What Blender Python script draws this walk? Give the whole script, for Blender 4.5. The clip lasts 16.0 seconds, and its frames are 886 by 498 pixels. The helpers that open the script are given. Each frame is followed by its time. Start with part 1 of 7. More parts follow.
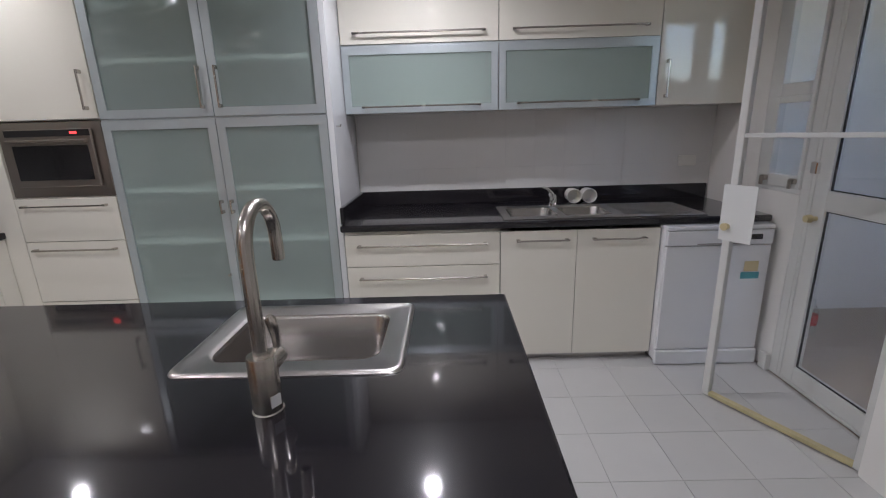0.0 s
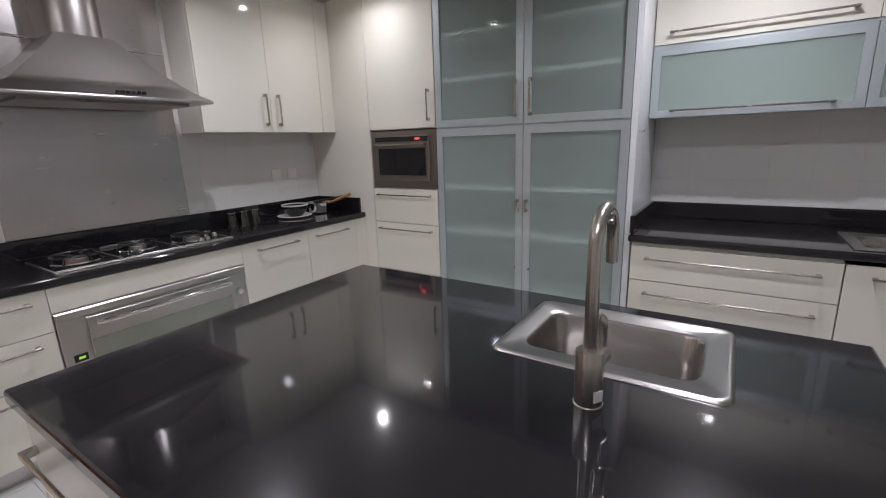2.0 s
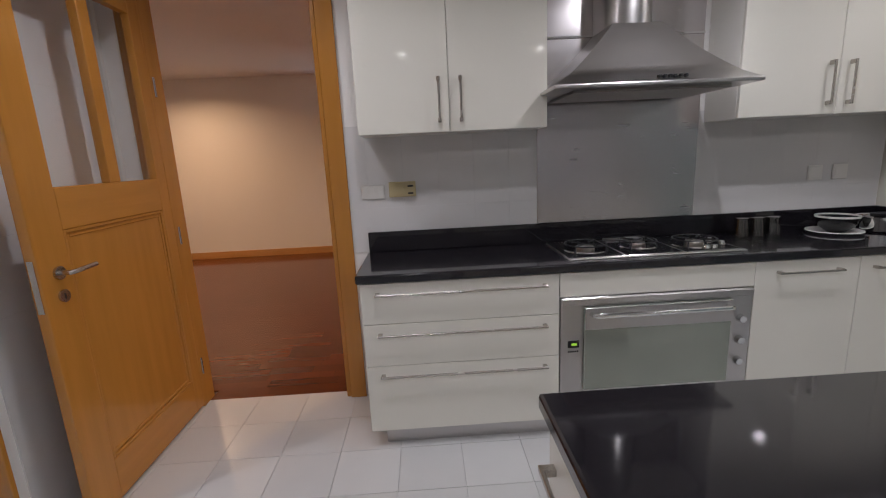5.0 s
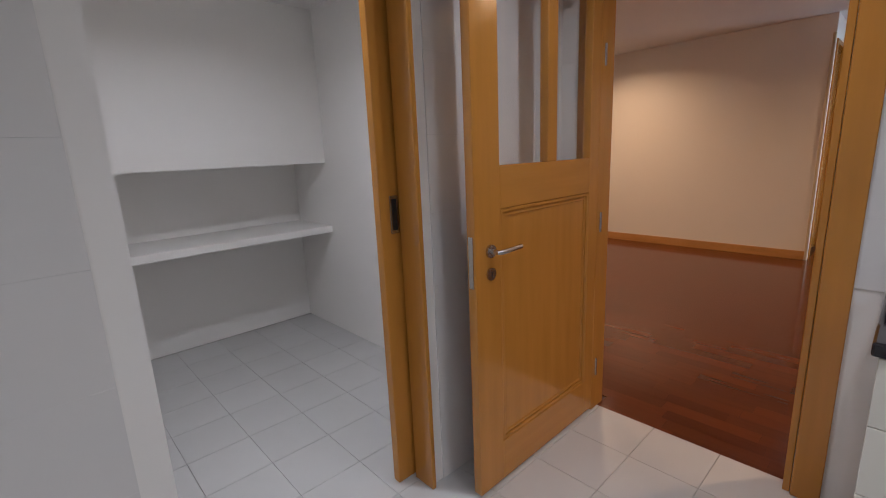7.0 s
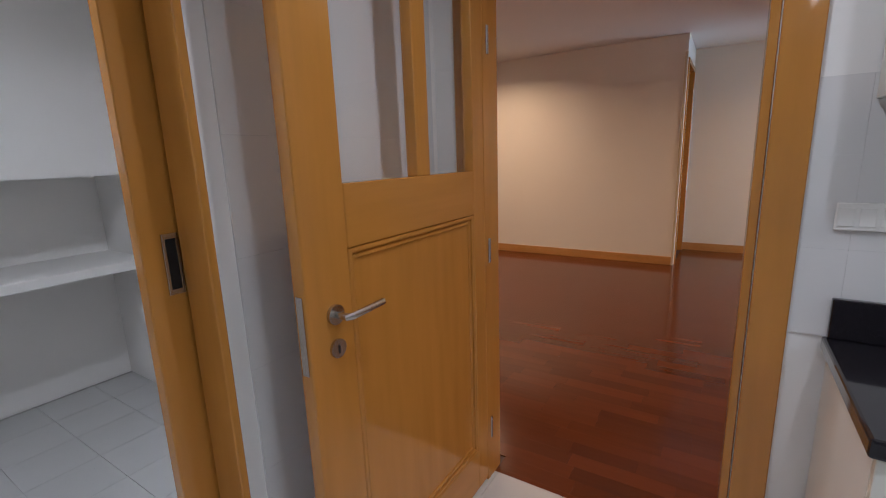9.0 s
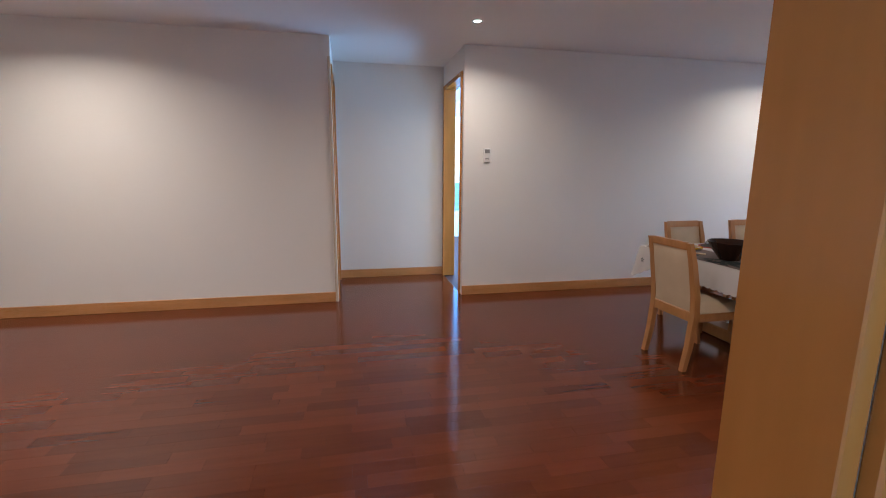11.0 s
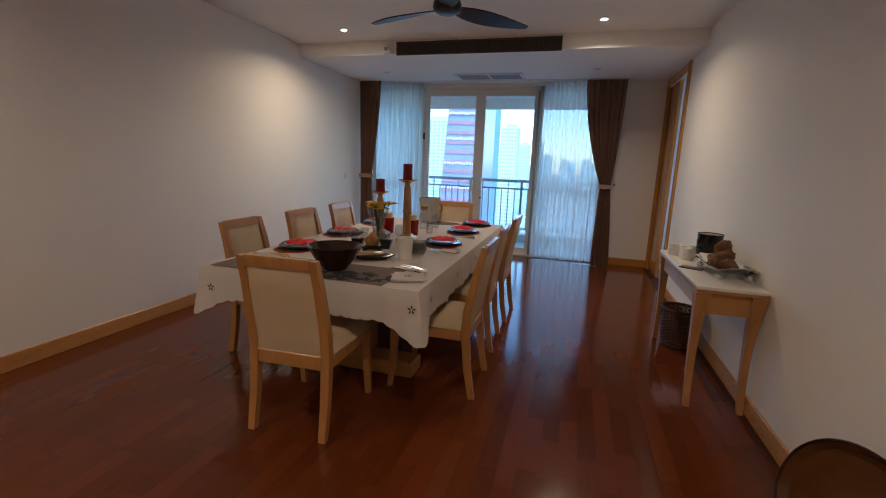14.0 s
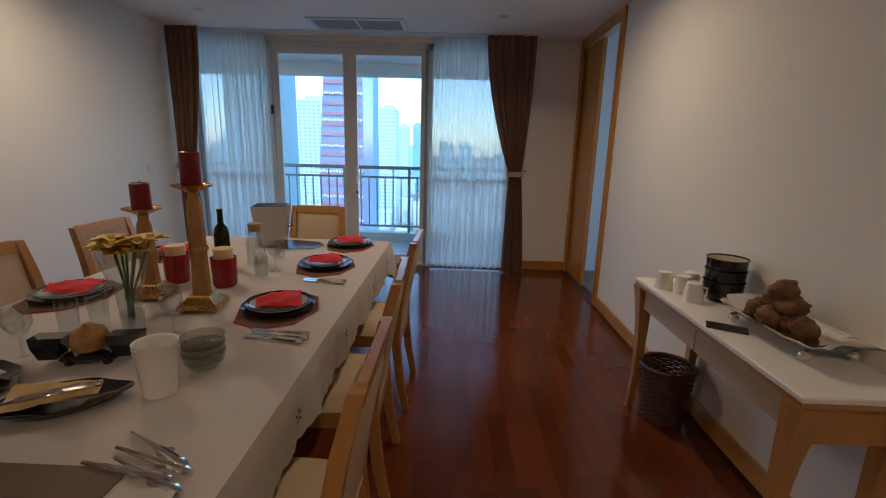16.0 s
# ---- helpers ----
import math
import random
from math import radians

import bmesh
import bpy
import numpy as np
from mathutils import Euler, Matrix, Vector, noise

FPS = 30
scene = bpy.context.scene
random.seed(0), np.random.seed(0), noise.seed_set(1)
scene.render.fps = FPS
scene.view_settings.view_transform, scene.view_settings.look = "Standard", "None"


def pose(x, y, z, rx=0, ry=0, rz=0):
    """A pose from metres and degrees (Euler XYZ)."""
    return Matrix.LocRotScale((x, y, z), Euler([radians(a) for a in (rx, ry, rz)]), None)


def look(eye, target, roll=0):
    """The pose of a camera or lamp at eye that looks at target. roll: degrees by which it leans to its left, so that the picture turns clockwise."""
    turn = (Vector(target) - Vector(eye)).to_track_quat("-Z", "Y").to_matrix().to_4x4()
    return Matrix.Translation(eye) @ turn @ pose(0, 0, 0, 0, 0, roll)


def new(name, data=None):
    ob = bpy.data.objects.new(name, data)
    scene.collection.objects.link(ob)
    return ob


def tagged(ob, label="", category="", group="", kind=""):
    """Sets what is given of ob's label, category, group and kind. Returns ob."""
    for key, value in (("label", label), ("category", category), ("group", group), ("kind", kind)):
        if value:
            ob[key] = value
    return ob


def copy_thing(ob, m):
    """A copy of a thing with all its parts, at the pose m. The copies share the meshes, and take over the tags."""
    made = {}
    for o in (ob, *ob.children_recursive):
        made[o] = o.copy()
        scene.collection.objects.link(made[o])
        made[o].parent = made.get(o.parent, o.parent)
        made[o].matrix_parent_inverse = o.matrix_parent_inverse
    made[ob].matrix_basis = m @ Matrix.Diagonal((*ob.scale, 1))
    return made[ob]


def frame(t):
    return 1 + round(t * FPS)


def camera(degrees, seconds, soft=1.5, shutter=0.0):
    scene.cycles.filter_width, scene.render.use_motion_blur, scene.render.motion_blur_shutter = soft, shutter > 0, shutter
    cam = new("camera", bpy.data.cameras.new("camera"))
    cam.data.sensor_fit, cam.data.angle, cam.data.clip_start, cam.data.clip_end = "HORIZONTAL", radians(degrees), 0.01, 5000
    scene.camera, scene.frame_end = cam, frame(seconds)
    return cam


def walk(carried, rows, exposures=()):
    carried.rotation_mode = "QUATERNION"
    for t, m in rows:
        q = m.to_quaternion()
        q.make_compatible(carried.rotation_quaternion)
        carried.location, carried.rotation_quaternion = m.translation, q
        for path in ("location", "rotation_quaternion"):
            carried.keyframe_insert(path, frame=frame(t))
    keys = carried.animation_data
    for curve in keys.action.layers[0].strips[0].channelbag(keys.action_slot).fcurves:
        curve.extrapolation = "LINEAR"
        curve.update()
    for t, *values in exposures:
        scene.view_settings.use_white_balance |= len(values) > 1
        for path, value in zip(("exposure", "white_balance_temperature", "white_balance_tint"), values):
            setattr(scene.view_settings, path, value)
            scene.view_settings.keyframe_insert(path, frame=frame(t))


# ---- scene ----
cam = camera(89.8, 16.0, soft=1.1)
PATH = [
    (0, (0.276, 0.349, 1.421), (0.25, 2.28, 0.901), -1.7),
    (0.5, (0.237, 0.332, 1.424), (-0.08, 2.241, 0.916), -1.9),
    (1, (0.194, 0.308, 1.429), (-0.412, 2.149, 0.935), -1.9),
    (1.5, (0.161, 0.291, 1.429), (-0.68, 2.042, 0.953), -1.9),
    (2, (0.12, 0.27, 1.431), (-0.95, 1.893, 0.964), -1.9),
    (2.5, (0.088, 0.274, 1.429), (-1.178, 1.752, 0.971), -2.0),
    (3, (0.015, 0.299, 1.423), (-1.463, 1.572, 0.982), -2.2),
    (3.5, (-0.11, 0.314, 1.419), (-1.764, 1.355, 0.994), -2.3),
    (3.7, (-0.143, 0.306, 1.429), (-1.869, 1.227, 1.011), -2.4),
    (5.8, (-0.594, 0.144, 1.417), (-2.473, -0.388, 0.988), -2.8),
    (6, (-0.643, 0.085, 1.426), (-2.468, -0.607, 0.992), -2.8),
    (6.5, (-0.714, -0.002, 1.427), (-2.352, -1.07, 1.005), -2.8),
    (7, (-0.833, -0.057, 1.433), (-2.165, -1.487, 1.007), -2.5),
    (7.5, (-0.921, -0.055, 1.44), (-2.015, -1.673, 1.011), -2.2),
    (8, (-1.002, -0.051, 1.44), (-2.1, -1.664, 1.0), -2.3),
    (8.5, (-1.113, -0.108, 1.426), (-2.43, -1.547, 0.983), -1.9),
    (9, (-1.356, -0.342, 1.433), (-3.002, -1.402, 1.024), -2.0),
    (9.2, (-1.452, -0.449, 1.439), (-3.22, -1.294, 1.037), -2.2),
    (11.3, (-2.85, -0.694, 1.386), (-4.711, -0.048, 1.037), 0.9),
    (11.5, (-2.979, -0.689, 1.369), (-4.763, 0.145, 1.017), 1.2),
    (12, (-3.289, -0.657, 1.397), (-4.798, 0.605, 1.034), 2.2),
    (12.5, (-3.531, -0.548, 1.385), (-4.77, 0.978, 1.018), 2.9),
    (13, (-3.759, -0.439, 1.391), (-4.705, 1.285, 1.027), 3.0),
    (13.5, (-3.951, -0.357, 1.41), (-4.688, 1.465, 1.042), 2.6),
    (14, (-4.131, -0.148, 1.388), (-4.673, 1.738, 1.002), 2.2),
    (14.5, (-4.27, 0.135, 1.397), (-4.649, 2.056, 0.991), 1.9),
    (15, (-4.406, 0.523, 1.411), (-4.646, 2.463, 0.989), 1.5),
    (15.5, (-4.378, 0.986, 1.42), (-4.505, 2.934, 0.986), 1.6),
    (16, (-4.399, 1.476, 1.4), (-4.438, 3.426, 0.954), 1.5),
]
EXPOSURES = [(0, 2.35, 6080, 11), (1.5, 2.38, 6080, 11), (2.5, 2.35, 6080, 11), (3.7, 2.25, 6080, 11), (7.5, 2.15, 5850, 9), (8.5, 2.16, 5700, 8), (9.2, 2.32, 5450, 6), (11.3, 2.7, 4050, -6), (12, 2.42, 4150, -13), (12.5, 2.28, 4450, -9), (13.5, 2.12, 4800, -4), (14, 2.1, 4900, -3), (15.5, 2.03, 5050, -2), (16, 1.83, 5050, -3)]
walk(cam, [(t, look(eye, target, roll)) for t, eye, target, roll in PATH], EXPOSURES)

# ---- world, sun and lamps ----
world = bpy.data.worlds.new("sky")
scene.world = world
world.use_nodes = True
wn = world.node_tree.nodes
sky = wn.new("ShaderNodeTexSky")
sky.sky_type = "NISHITA"
sky.sun_disc = False
sky.sun_elevation, sky.sun_rotation = radians(52), radians(165)
sky.dust_density, sky.air_density = 0.7, 1.0
world.node_tree.links.new(sky.outputs[0], wn["Background"].inputs[0])
wn["Background"].inputs[1].default_value = 0.15

sun = new("sun", bpy.data.lights.new("sun", "SUN"))
sun.data.energy, sun.data.angle, sun.data.color = 0.6, radians(14), (1.0, 0.96, 0.9)
sun.matrix_world = look((0, 0, 60), (-10.0, 38.0, 0))

KITCHEN_CEILING = 2.5
HALL_CEILING = 2.7
SOFFIT = 2.55
# The last one, in the pantry, is unseen and added to brighten it.
KITCHEN_LAMPS = [(0.14, 2.62), (-2.06, 2.62), (0.17, 1.58), (-1.92, 1.53), (-1.8, 0.15), (0.2, 0.1), (-2.2, -0.55), (-1.5, -1.95)]
# The pair at y = -3 is unseen, added to light the hall's south end.
HALL_LAMPS = [(-6.6, 4.36), (-4.01, 4.4), (-6.7, 0.45), (-4.0, 0.45), (-6.4, -3.0), (-4.2, -3.0)]
KITCHEN_WATTS, HALL_WATTS = 1.45, 3.6


def downlight_lamp(x, y, z, watts, color, spread):
    lamp = new("lamp", bpy.data.lights.new("lamp", "AREA"))
    lamp.data.shape, lamp.data.size = "DISK", 0.05
    lamp.data.energy, lamp.data.color, lamp.data.spread = watts, color, radians(spread)
    lamp.matrix_world = pose(x, y, z)


for lx, ly in KITCHEN_LAMPS:
    downlight_lamp(lx, ly, KITCHEN_CEILING - 0.012, KITCHEN_WATTS * (0.45 if ly > 2.5 and lx < 0 else 1.5 if ly > 2.5 else 1.6 if ly < -1.5 else 0.65 if ly < 0.5 and lx < 0 else 1.2 if lx < -1 else 1.0), (1.0, 0.955, 0.985), 155)
for lx, ly in HALL_LAMPS:
    downlight_lamp(lx, ly, HALL_CEILING - 0.012, HALL_WATTS * (1.4 if ly < -1 else 1.15 if ly > 4 else 0.85 if lx < -6 else 1.0), (1.0, 0.61, 0.345), 150)

# area lamp added at the bedroom's unseen north window, in place of sky light
sky_lamp = new("bedroom_daylight", bpy.data.lights.new("bedroom_daylight", "AREA"))
sky_lamp.data.shape, sky_lamp.data.size, sky_lamp.data.size_y = "RECTANGLE", 3.9, 2.5
sky_lamp.data.energy, sky_lamp.data.color = 45.0, (0.72, 0.86, 1.0)
sky_lamp.matrix_world = pose(-9.69, 3.39, 1.4, -90)


# ---- materials ----
def mat(name, col, rough=0.5, metal=0.0, var=0.06, scale=3.0, stretch=(1, 1, 1), bump=0.0, fine=90.0, trans=0.0, ior=1.45, rand=0.0,
        coat=0.0, rvar=0.05, emit=None, island=False):
    m = bpy.data.materials.new(name)
    m.use_nodes = True
    nt = m.node_tree
    n, link = nt.nodes, nt.links.new
    b = n["Principled BSDF"]
    tc, mp = n.new("ShaderNodeTexCoord"), n.new("ShaderNodeMapping")
    mp.inputs["Scale"].default_value = stretch
    link(tc.outputs["Object"], mp.inputs["Vector"])
    big, small = n.new("ShaderNodeTexNoise"), n.new("ShaderNodeTexNoise")
    big.inputs["Scale"].default_value, big.inputs["Detail"].default_value = scale, 5
    small.inputs["Scale"].default_value, small.inputs["Detail"].default_value = fine, 3
    for t in (big, small):
        link(mp.outputs[0], t.inputs["Vector"])
    ramp = n.new("ShaderNodeMix")
    ramp.data_type = "RGBA"
    ramp.inputs["A"].default_value = (*[max(0, c * (1 - 2 * var)) for c in col], 1)
    ramp.inputs["B"].default_value = (*[min(1, c * (1 + 2 * var)) for c in col], 1)
    if rand:
        if island:
            src = n.new("ShaderNodeNewGeometry").outputs["Random Per Island"]
        else:
            src = n.new("ShaderNodeObjectInfo").outputs["Random"]
        mixf = n.new("ShaderNodeMix")
        mixf.inputs[0].default_value = rand
        link(big.outputs[0], mixf.inputs["A"])
        link(src, mixf.inputs["B"])
        link(mixf.outputs[0], ramp.inputs["Factor"])
    else:
        link(big.outputs[0], ramp.inputs["Factor"])
    link(ramp.outputs["Result"], b.inputs["Base Color"])
    rr = n.new("ShaderNodeMapRange")
    rr.inputs["To Min"].default_value, rr.inputs["To Max"].default_value = max(0.02, rough - rvar), min(1, rough + rvar)
    link(small.outputs[0], rr.inputs["Value"])
    link(rr.outputs[0], b.inputs["Roughness"])
    b.inputs["Metallic"].default_value = metal
    b.inputs["Transmission Weight"].default_value = trans
    b.inputs["IOR"].default_value = ior
    b.inputs["Coat Weight"].default_value = coat
    b.inputs["Coat Roughness"].default_value = 0.06
    if bump:
        bp = n.new("ShaderNodeBump")
        bp.inputs["Strength"].default_value, bp.inputs["Distance"].default_value = bump, 0.002
        link(small.outputs[0], bp.inputs["Height"])
        link(bp.outputs[0], b.inputs["Normal"])
    if emit:
        b.inputs["Emission Color"].default_value = (*emit[:3], 1)
        b.inputs["Emission Strength"].default_value = emit[3]
    return m


def glass_mat(name, col=(1, 1, 1), rough=0.0, low=0.035):
    """Thin glass: mostly clear, with a glossy coat."""
    m = bpy.data.materials.new(name)
    m.use_nodes = True
    nt = m.node_tree
    n, link = nt.nodes, nt.links.new
    n.remove(n["Principled BSDF"])
    tr, gl, mx, lw = n.new("ShaderNodeBsdfTransparent"), n.new("ShaderNodeBsdfGlossy"), n.new("ShaderNodeMixShader"), n.new("ShaderNodeLayerWeight")
    pw, mr = n.new("ShaderNodeMath"), n.new("ShaderNodeMapRange")
    pw.operation = "POWER"
    pw.inputs[1].default_value = 4.0
    mr.inputs["To Min"].default_value, mr.inputs["To Max"].default_value = low, 0.8
    tr.inputs[0].default_value = (*col, 1)
    gl.inputs["Roughness"].default_value = max(rough, 0.02)
    link(lw.outputs["Facing"], pw.inputs[0])
    link(pw.outputs[0], mr.inputs["Value"])
    link(mr.outputs[0], mx.inputs[0])
    link(tr.outputs[0], mx.inputs[1])
    link(gl.outputs[0], mx.inputs[2])
    link(mx.outputs[0], n["Material Output"].inputs[0])
    return m


def sheer_mat(name, col, clear, trans=0.5):
    m = bpy.data.materials.new(name)
    m.use_nodes = True
    nt = m.node_tree
    n, link = nt.nodes, nt.links.new
    n.remove(n["Principled BSDF"])
    tr, df, tl = n.new("ShaderNodeBsdfTransparent"), n.new("ShaderNodeBsdfDiffuse"), n.new("ShaderNodeBsdfTranslucent")
    a, b = n.new("ShaderNodeMixShader"), n.new("ShaderNodeMixShader")
    tc, nz, mr = n.new("ShaderNodeTexCoord"), n.new("ShaderNodeTexNoise"), n.new("ShaderNodeMapRange")
    nz.inputs["Scale"].default_value = 60
    link(tc.outputs["Object"], nz.inputs["Vector"])
    link(nz.outputs[0], mr.inputs[0])
    mr.inputs["To Min"].default_value, mr.inputs["To Max"].default_value = clear - 0.08, clear + 0.08
    df.inputs[0].default_value = tl.inputs[0].default_value = (*col, 1)
    a.inputs[0].default_value = trans
    link(df.outputs[0], a.inputs[1])
    link(tl.outputs[0], a.inputs[2])
    link(mr.outputs[0], b.inputs[0])
    link(a.outputs[0], b.inputs[1])
    link(tr.outputs[0], b.inputs[2])
    link(b.outputs[0], n["Material Output"].inputs[0])
    return m


def frosted_mat(name, col):
    m = bpy.data.materials.new(name)
    m.use_nodes = True
    nt = m.node_tree
    n, link = nt.nodes, nt.links.new
    b = n["Principled BSDF"]
    tl, a, tr, c = n.new("ShaderNodeBsdfTranslucent"), n.new("ShaderNodeMixShader"), n.new("ShaderNodeBsdfTransparent"), n.new("ShaderNodeMixShader")
    b.inputs["Base Color"].default_value = (*col, 1)
    b.inputs["Roughness"].default_value = 0.06
    tl.inputs[0].default_value = (*[min(1, v * 1.5) for v in col], 1)
    tr.inputs[0].default_value = (0.92, 0.98, 0.97, 1)
    a.inputs[0].default_value, c.inputs[0].default_value = 0.4, 0.6
    link(b.outputs[0], a.inputs[1])
    link(tl.outputs[0], a.inputs[2])
    link(a.outputs[0], c.inputs[1])
    link(tr.outputs[0], c.inputs[2])
    link(c.outputs[0], n["Material Output"].inputs[0])
    return m


M_WALL = mat("white_wall_paint", (0.80, 0.78, 0.75), 0.75, var=0.015, scale=1.5, bump=0.05)
M_HALLWALL = mat("hall_wall_paint", (0.80, 0.76, 0.70), 0.7, var=0.015, scale=1.2, bump=0.05)
M_CEIL = mat("ceiling_paint", (0.82, 0.80, 0.77), 0.85, var=0.01, scale=1.5)
M_LACQUER = mat("cream_lacquer", (0.755, 0.727, 0.645), 0.07, var=0.012, scale=1.2, rvar=0.02, coat=0.15)
M_CARCASS = mat("white_melamine", (0.78, 0.76, 0.70), 0.45, var=0.02)
M_GRANITE = mat("black_granite", (0.013, 0.0115, 0.0145), 0.24, var=0.4, scale=260, fine=300, rvar=0.05, coat=1.0, ior=1.14)
M_STEEL = mat("brushed_steel", (0.54, 0.52, 0.51), 0.29, 1.0, var=0.03, scale=2, stretch=(1, 1, 1), fine=5, rvar=0.012)
M_SHEET = mat("brushed_sheet", (0.64, 0.605, 0.605), 0.25, 1.0, var=0.05, scale=1.6, stretch=(1, 0.35, 2.5), fine=30, rvar=0.06)
M_STEEL_D = mat("dark_steel", (0.33, 0.30, 0.27), 0.30, 1.0, var=0.03, scale=3, fine=6, rvar=0.05)
# Steel darkened in colour for dim reflections in the sinks and on the bucket.
M_BASIN = mat("reflection_darkened_steel", (0.42, 0.40, 0.385), 0.25, 1.0, var=0.03, scale=2, fine=6, rvar=0.02)
M_PALEWOOD = mat("pale_apron_wood", (0.50, 0.38, 0.26), 0.4, var=0.08, scale=3, stretch=(7, 0.8, 7), fine=40)
M_CHROME = mat("chrome", (0.75, 0.75, 0.75), 0.08, 1.0, var=0.02, rvar=0.02)
M_NICKEL = mat("satin_nickel", (0.50, 0.47, 0.43), 0.27, 1.0, var=0.02, fine=12, rvar=0.012)
M_ALU = mat("aluminium_frame", (0.50, 0.55, 0.57), 0.38, 0.5, var=0.03, fine=6, rvar=0.05)
M_FROST = frosted_mat("frosted_glass", (0.58, 0.64, 0.63))
M_GLASS = glass_mat("clear_glass")
M_GLASSWARE = glass_mat("thin_glassware", (0.94, 0.96, 0.97), low=0.10)
M_SMOKE = glass_mat("smoked_glass", (0.72, 0.72, 0.68), low=0.10)
M_BLACK = mat("black_plastic", (0.014, 0.014, 0.015), 0.3, var=0.1)
M_OVENGLASS = mat("dark_oven_glass", (0.012, 0.012, 0.013), 0.08, var=0.1)
M_OVENDOOR = mat("grey_mirror_glass", (0.33, 0.35, 0.30), 0.10, 0.55, var=0.04)
M_LED = mat("red_digits", (0.3, 0.01, 0.01), 0.4, emit=(1.0, 0.03, 0.03, 0.9))
M_LEDG = mat("green_digits", (0.02, 0.2, 0.02), 0.4, emit=(0.4, 0.6, 0.05, 0.18))
M_TILE = mat("white_floor_tile", (0.55, 0.545, 0.535), 0.3, var=0.045, scale=4, rand=0.35, rvar=0.06, bump=0.012, fine=40)
M_GROUT = mat("grey_grout", (0.50, 0.49, 0.475), 0.9, var=0.15, scale=14)
M_WTILE = mat("white_wall_tile", (0.69, 0.675, 0.66), 0.24, var=0.02, scale=2, rand=0.05)
M_ENAMEL = mat("white_enamel", (0.74, 0.75, 0.77), 0.25, var=0.015, scale=3)
M_PVC = mat("white_powder_coat", (0.66, 0.66, 0.64), 0.4, var=0.03, scale=4)
M_OAK = mat("honey_oak", (0.46, 0.20, 0.034), 0.2, var=0.08, scale=3.0, stretch=(7, 7, 0.7), fine=40, bump=0.05, coat=0.25)
M_OAKH = mat("honey_oak_flat", (0.46, 0.20, 0.034), 0.2, var=0.08, scale=3.0, stretch=(0.7, 7, 7), fine=40, bump=0.05, coat=0.25)
M_OAKY = mat("honey_oak_long", (0.50, 0.25, 0.075), 0.28, var=0.14, scale=3.0, stretch=(7, 0.7, 7), fine=40, bump=0.05, coat=0.2)
M_CHAIRWOOD = mat("light_beech", (0.40, 0.20, 0.058), 0.32, var=0.12, scale=4.0, stretch=(8, 8, 1), fine=50, bump=0.04, coat=0.15)
M_CREAM = mat("cream_fabric", (0.57, 0.455, 0.295), 0.85, var=0.05, scale=8, fine=420, bump=0.35)
M_PLANK = mat("merbau_plank", (0.108, 0.027, 0.0075), 0.135, var=0.18, scale=2.2, stretch=(16, 1.2, 8), fine=26, rand=0.55, rvar=0.025, bump=0.006, ior=1.44)
M_PLANKJ = mat("merbau_boards", (0.108, 0.027, 0.0075), 0.135, var=0.18, scale=2.2, stretch=(16, 1.2, 8), fine=26, rand=0.55, rvar=0.025, bump=0.006, ior=1.44, island=True)
M_SUBFLOOR = mat("dark_joint", (0.07, 0.020, 0.008), 0.6, var=0.2)
M_DRAPE = mat("brown_drape", (0.17, 0.092, 0.058), 0.85, var=0.12, scale=5, stretch=(6, 6, 1), fine=300, bump=0.3)
M_SHEER = sheer_mat("white_voile", (0.86, 0.87, 0.86), 0.17)
M_LINEN = mat("white_tablecloth", (0.54, 0.505, 0.48), 0.8, var=0.03, scale=6, fine=350, bump=0.25)
M_RUNNER = mat("taupe_runner", (0.16, 0.12, 0.095), 0.85, var=0.1, scale=10, fine=350, bump=0.3)
M_EMBROID = mat("dark_embroidery", (0.014, 0.02, 0.02), 0.8, var=0.3)
M_RED = mat("red_napkin", (0.55, 0.012, 0.014), 0.75, var=0.12, scale=12, fine=300, bump=0.2)
M_REDWAX = mat("dark_red_wax", (0.17, 0.006, 0.014), 0.4, var=0.08)
M_REDGLASS = mat("red_glass", (0.26, 0.006, 0.012), 0.1, var=0.2, scale=20)
M_CREAMWAX = mat("ivory_wax", (0.72, 0.55, 0.30), 0.5, var=0.04)
M_BRASS = mat("aged_brass", (0.50, 0.30, 0.09), 0.28, 1.0, var=0.12, scale=20)
M_GILTWOOD = mat("distressed_gilt_wood", (0.36, 0.20, 0.075), 0.45, 0.2, var=0.25, scale=14, stretch=(2, 2, 1), bump=0.2)
M_BLACKCER = mat("black_ceramic", (0.012, 0.012, 0.014), 0.14, var=0.1)
M_BLUECER = mat("blue_grey_ceramic", (0.10, 0.14, 0.20), 0.15, var=0.15, scale=20)
M_MAT = mat("brown_placemat", (0.10, 0.072, 0.045), 0.8, var=0.15, scale=30, bump=0.3)
M_MATEDGE = mat("rust_piping", (0.34, 0.04, 0.03), 0.7, var=0.1)
M_CREAMGLAZE = mat("cream_glaze", (0.66, 0.60, 0.48), 0.2, var=0.03)
M_WHITECER = mat("white_ceramic", (0.80, 0.78, 0.74), 0.2, var=0.015)
M_BROWNCER = mat("brown_glazed_bowl", (0.032, 0.015, 0.010), 0.13, var=0.3, scale=9)
M_PALECER = mat("pale_grey_glaze", (0.50, 0.50, 0.49), 0.18, var=0.05, scale=12)
M_YELLOW = mat("yellow_glaze", (0.62, 0.38, 0.02), 0.2, var=0.05)
M_PETAL = mat("yellow_petal", (0.85, 0.52, 0.02), 0.5, var=0.2, scale=25)
M_STEM = mat("green_stem", (0.05, 0.12, 0.03), 0.5, var=0.15)
M_SILVER = mat("silver_plate", (0.72, 0.70, 0.66), 0.14, 1.0, var=0.05, scale=20)
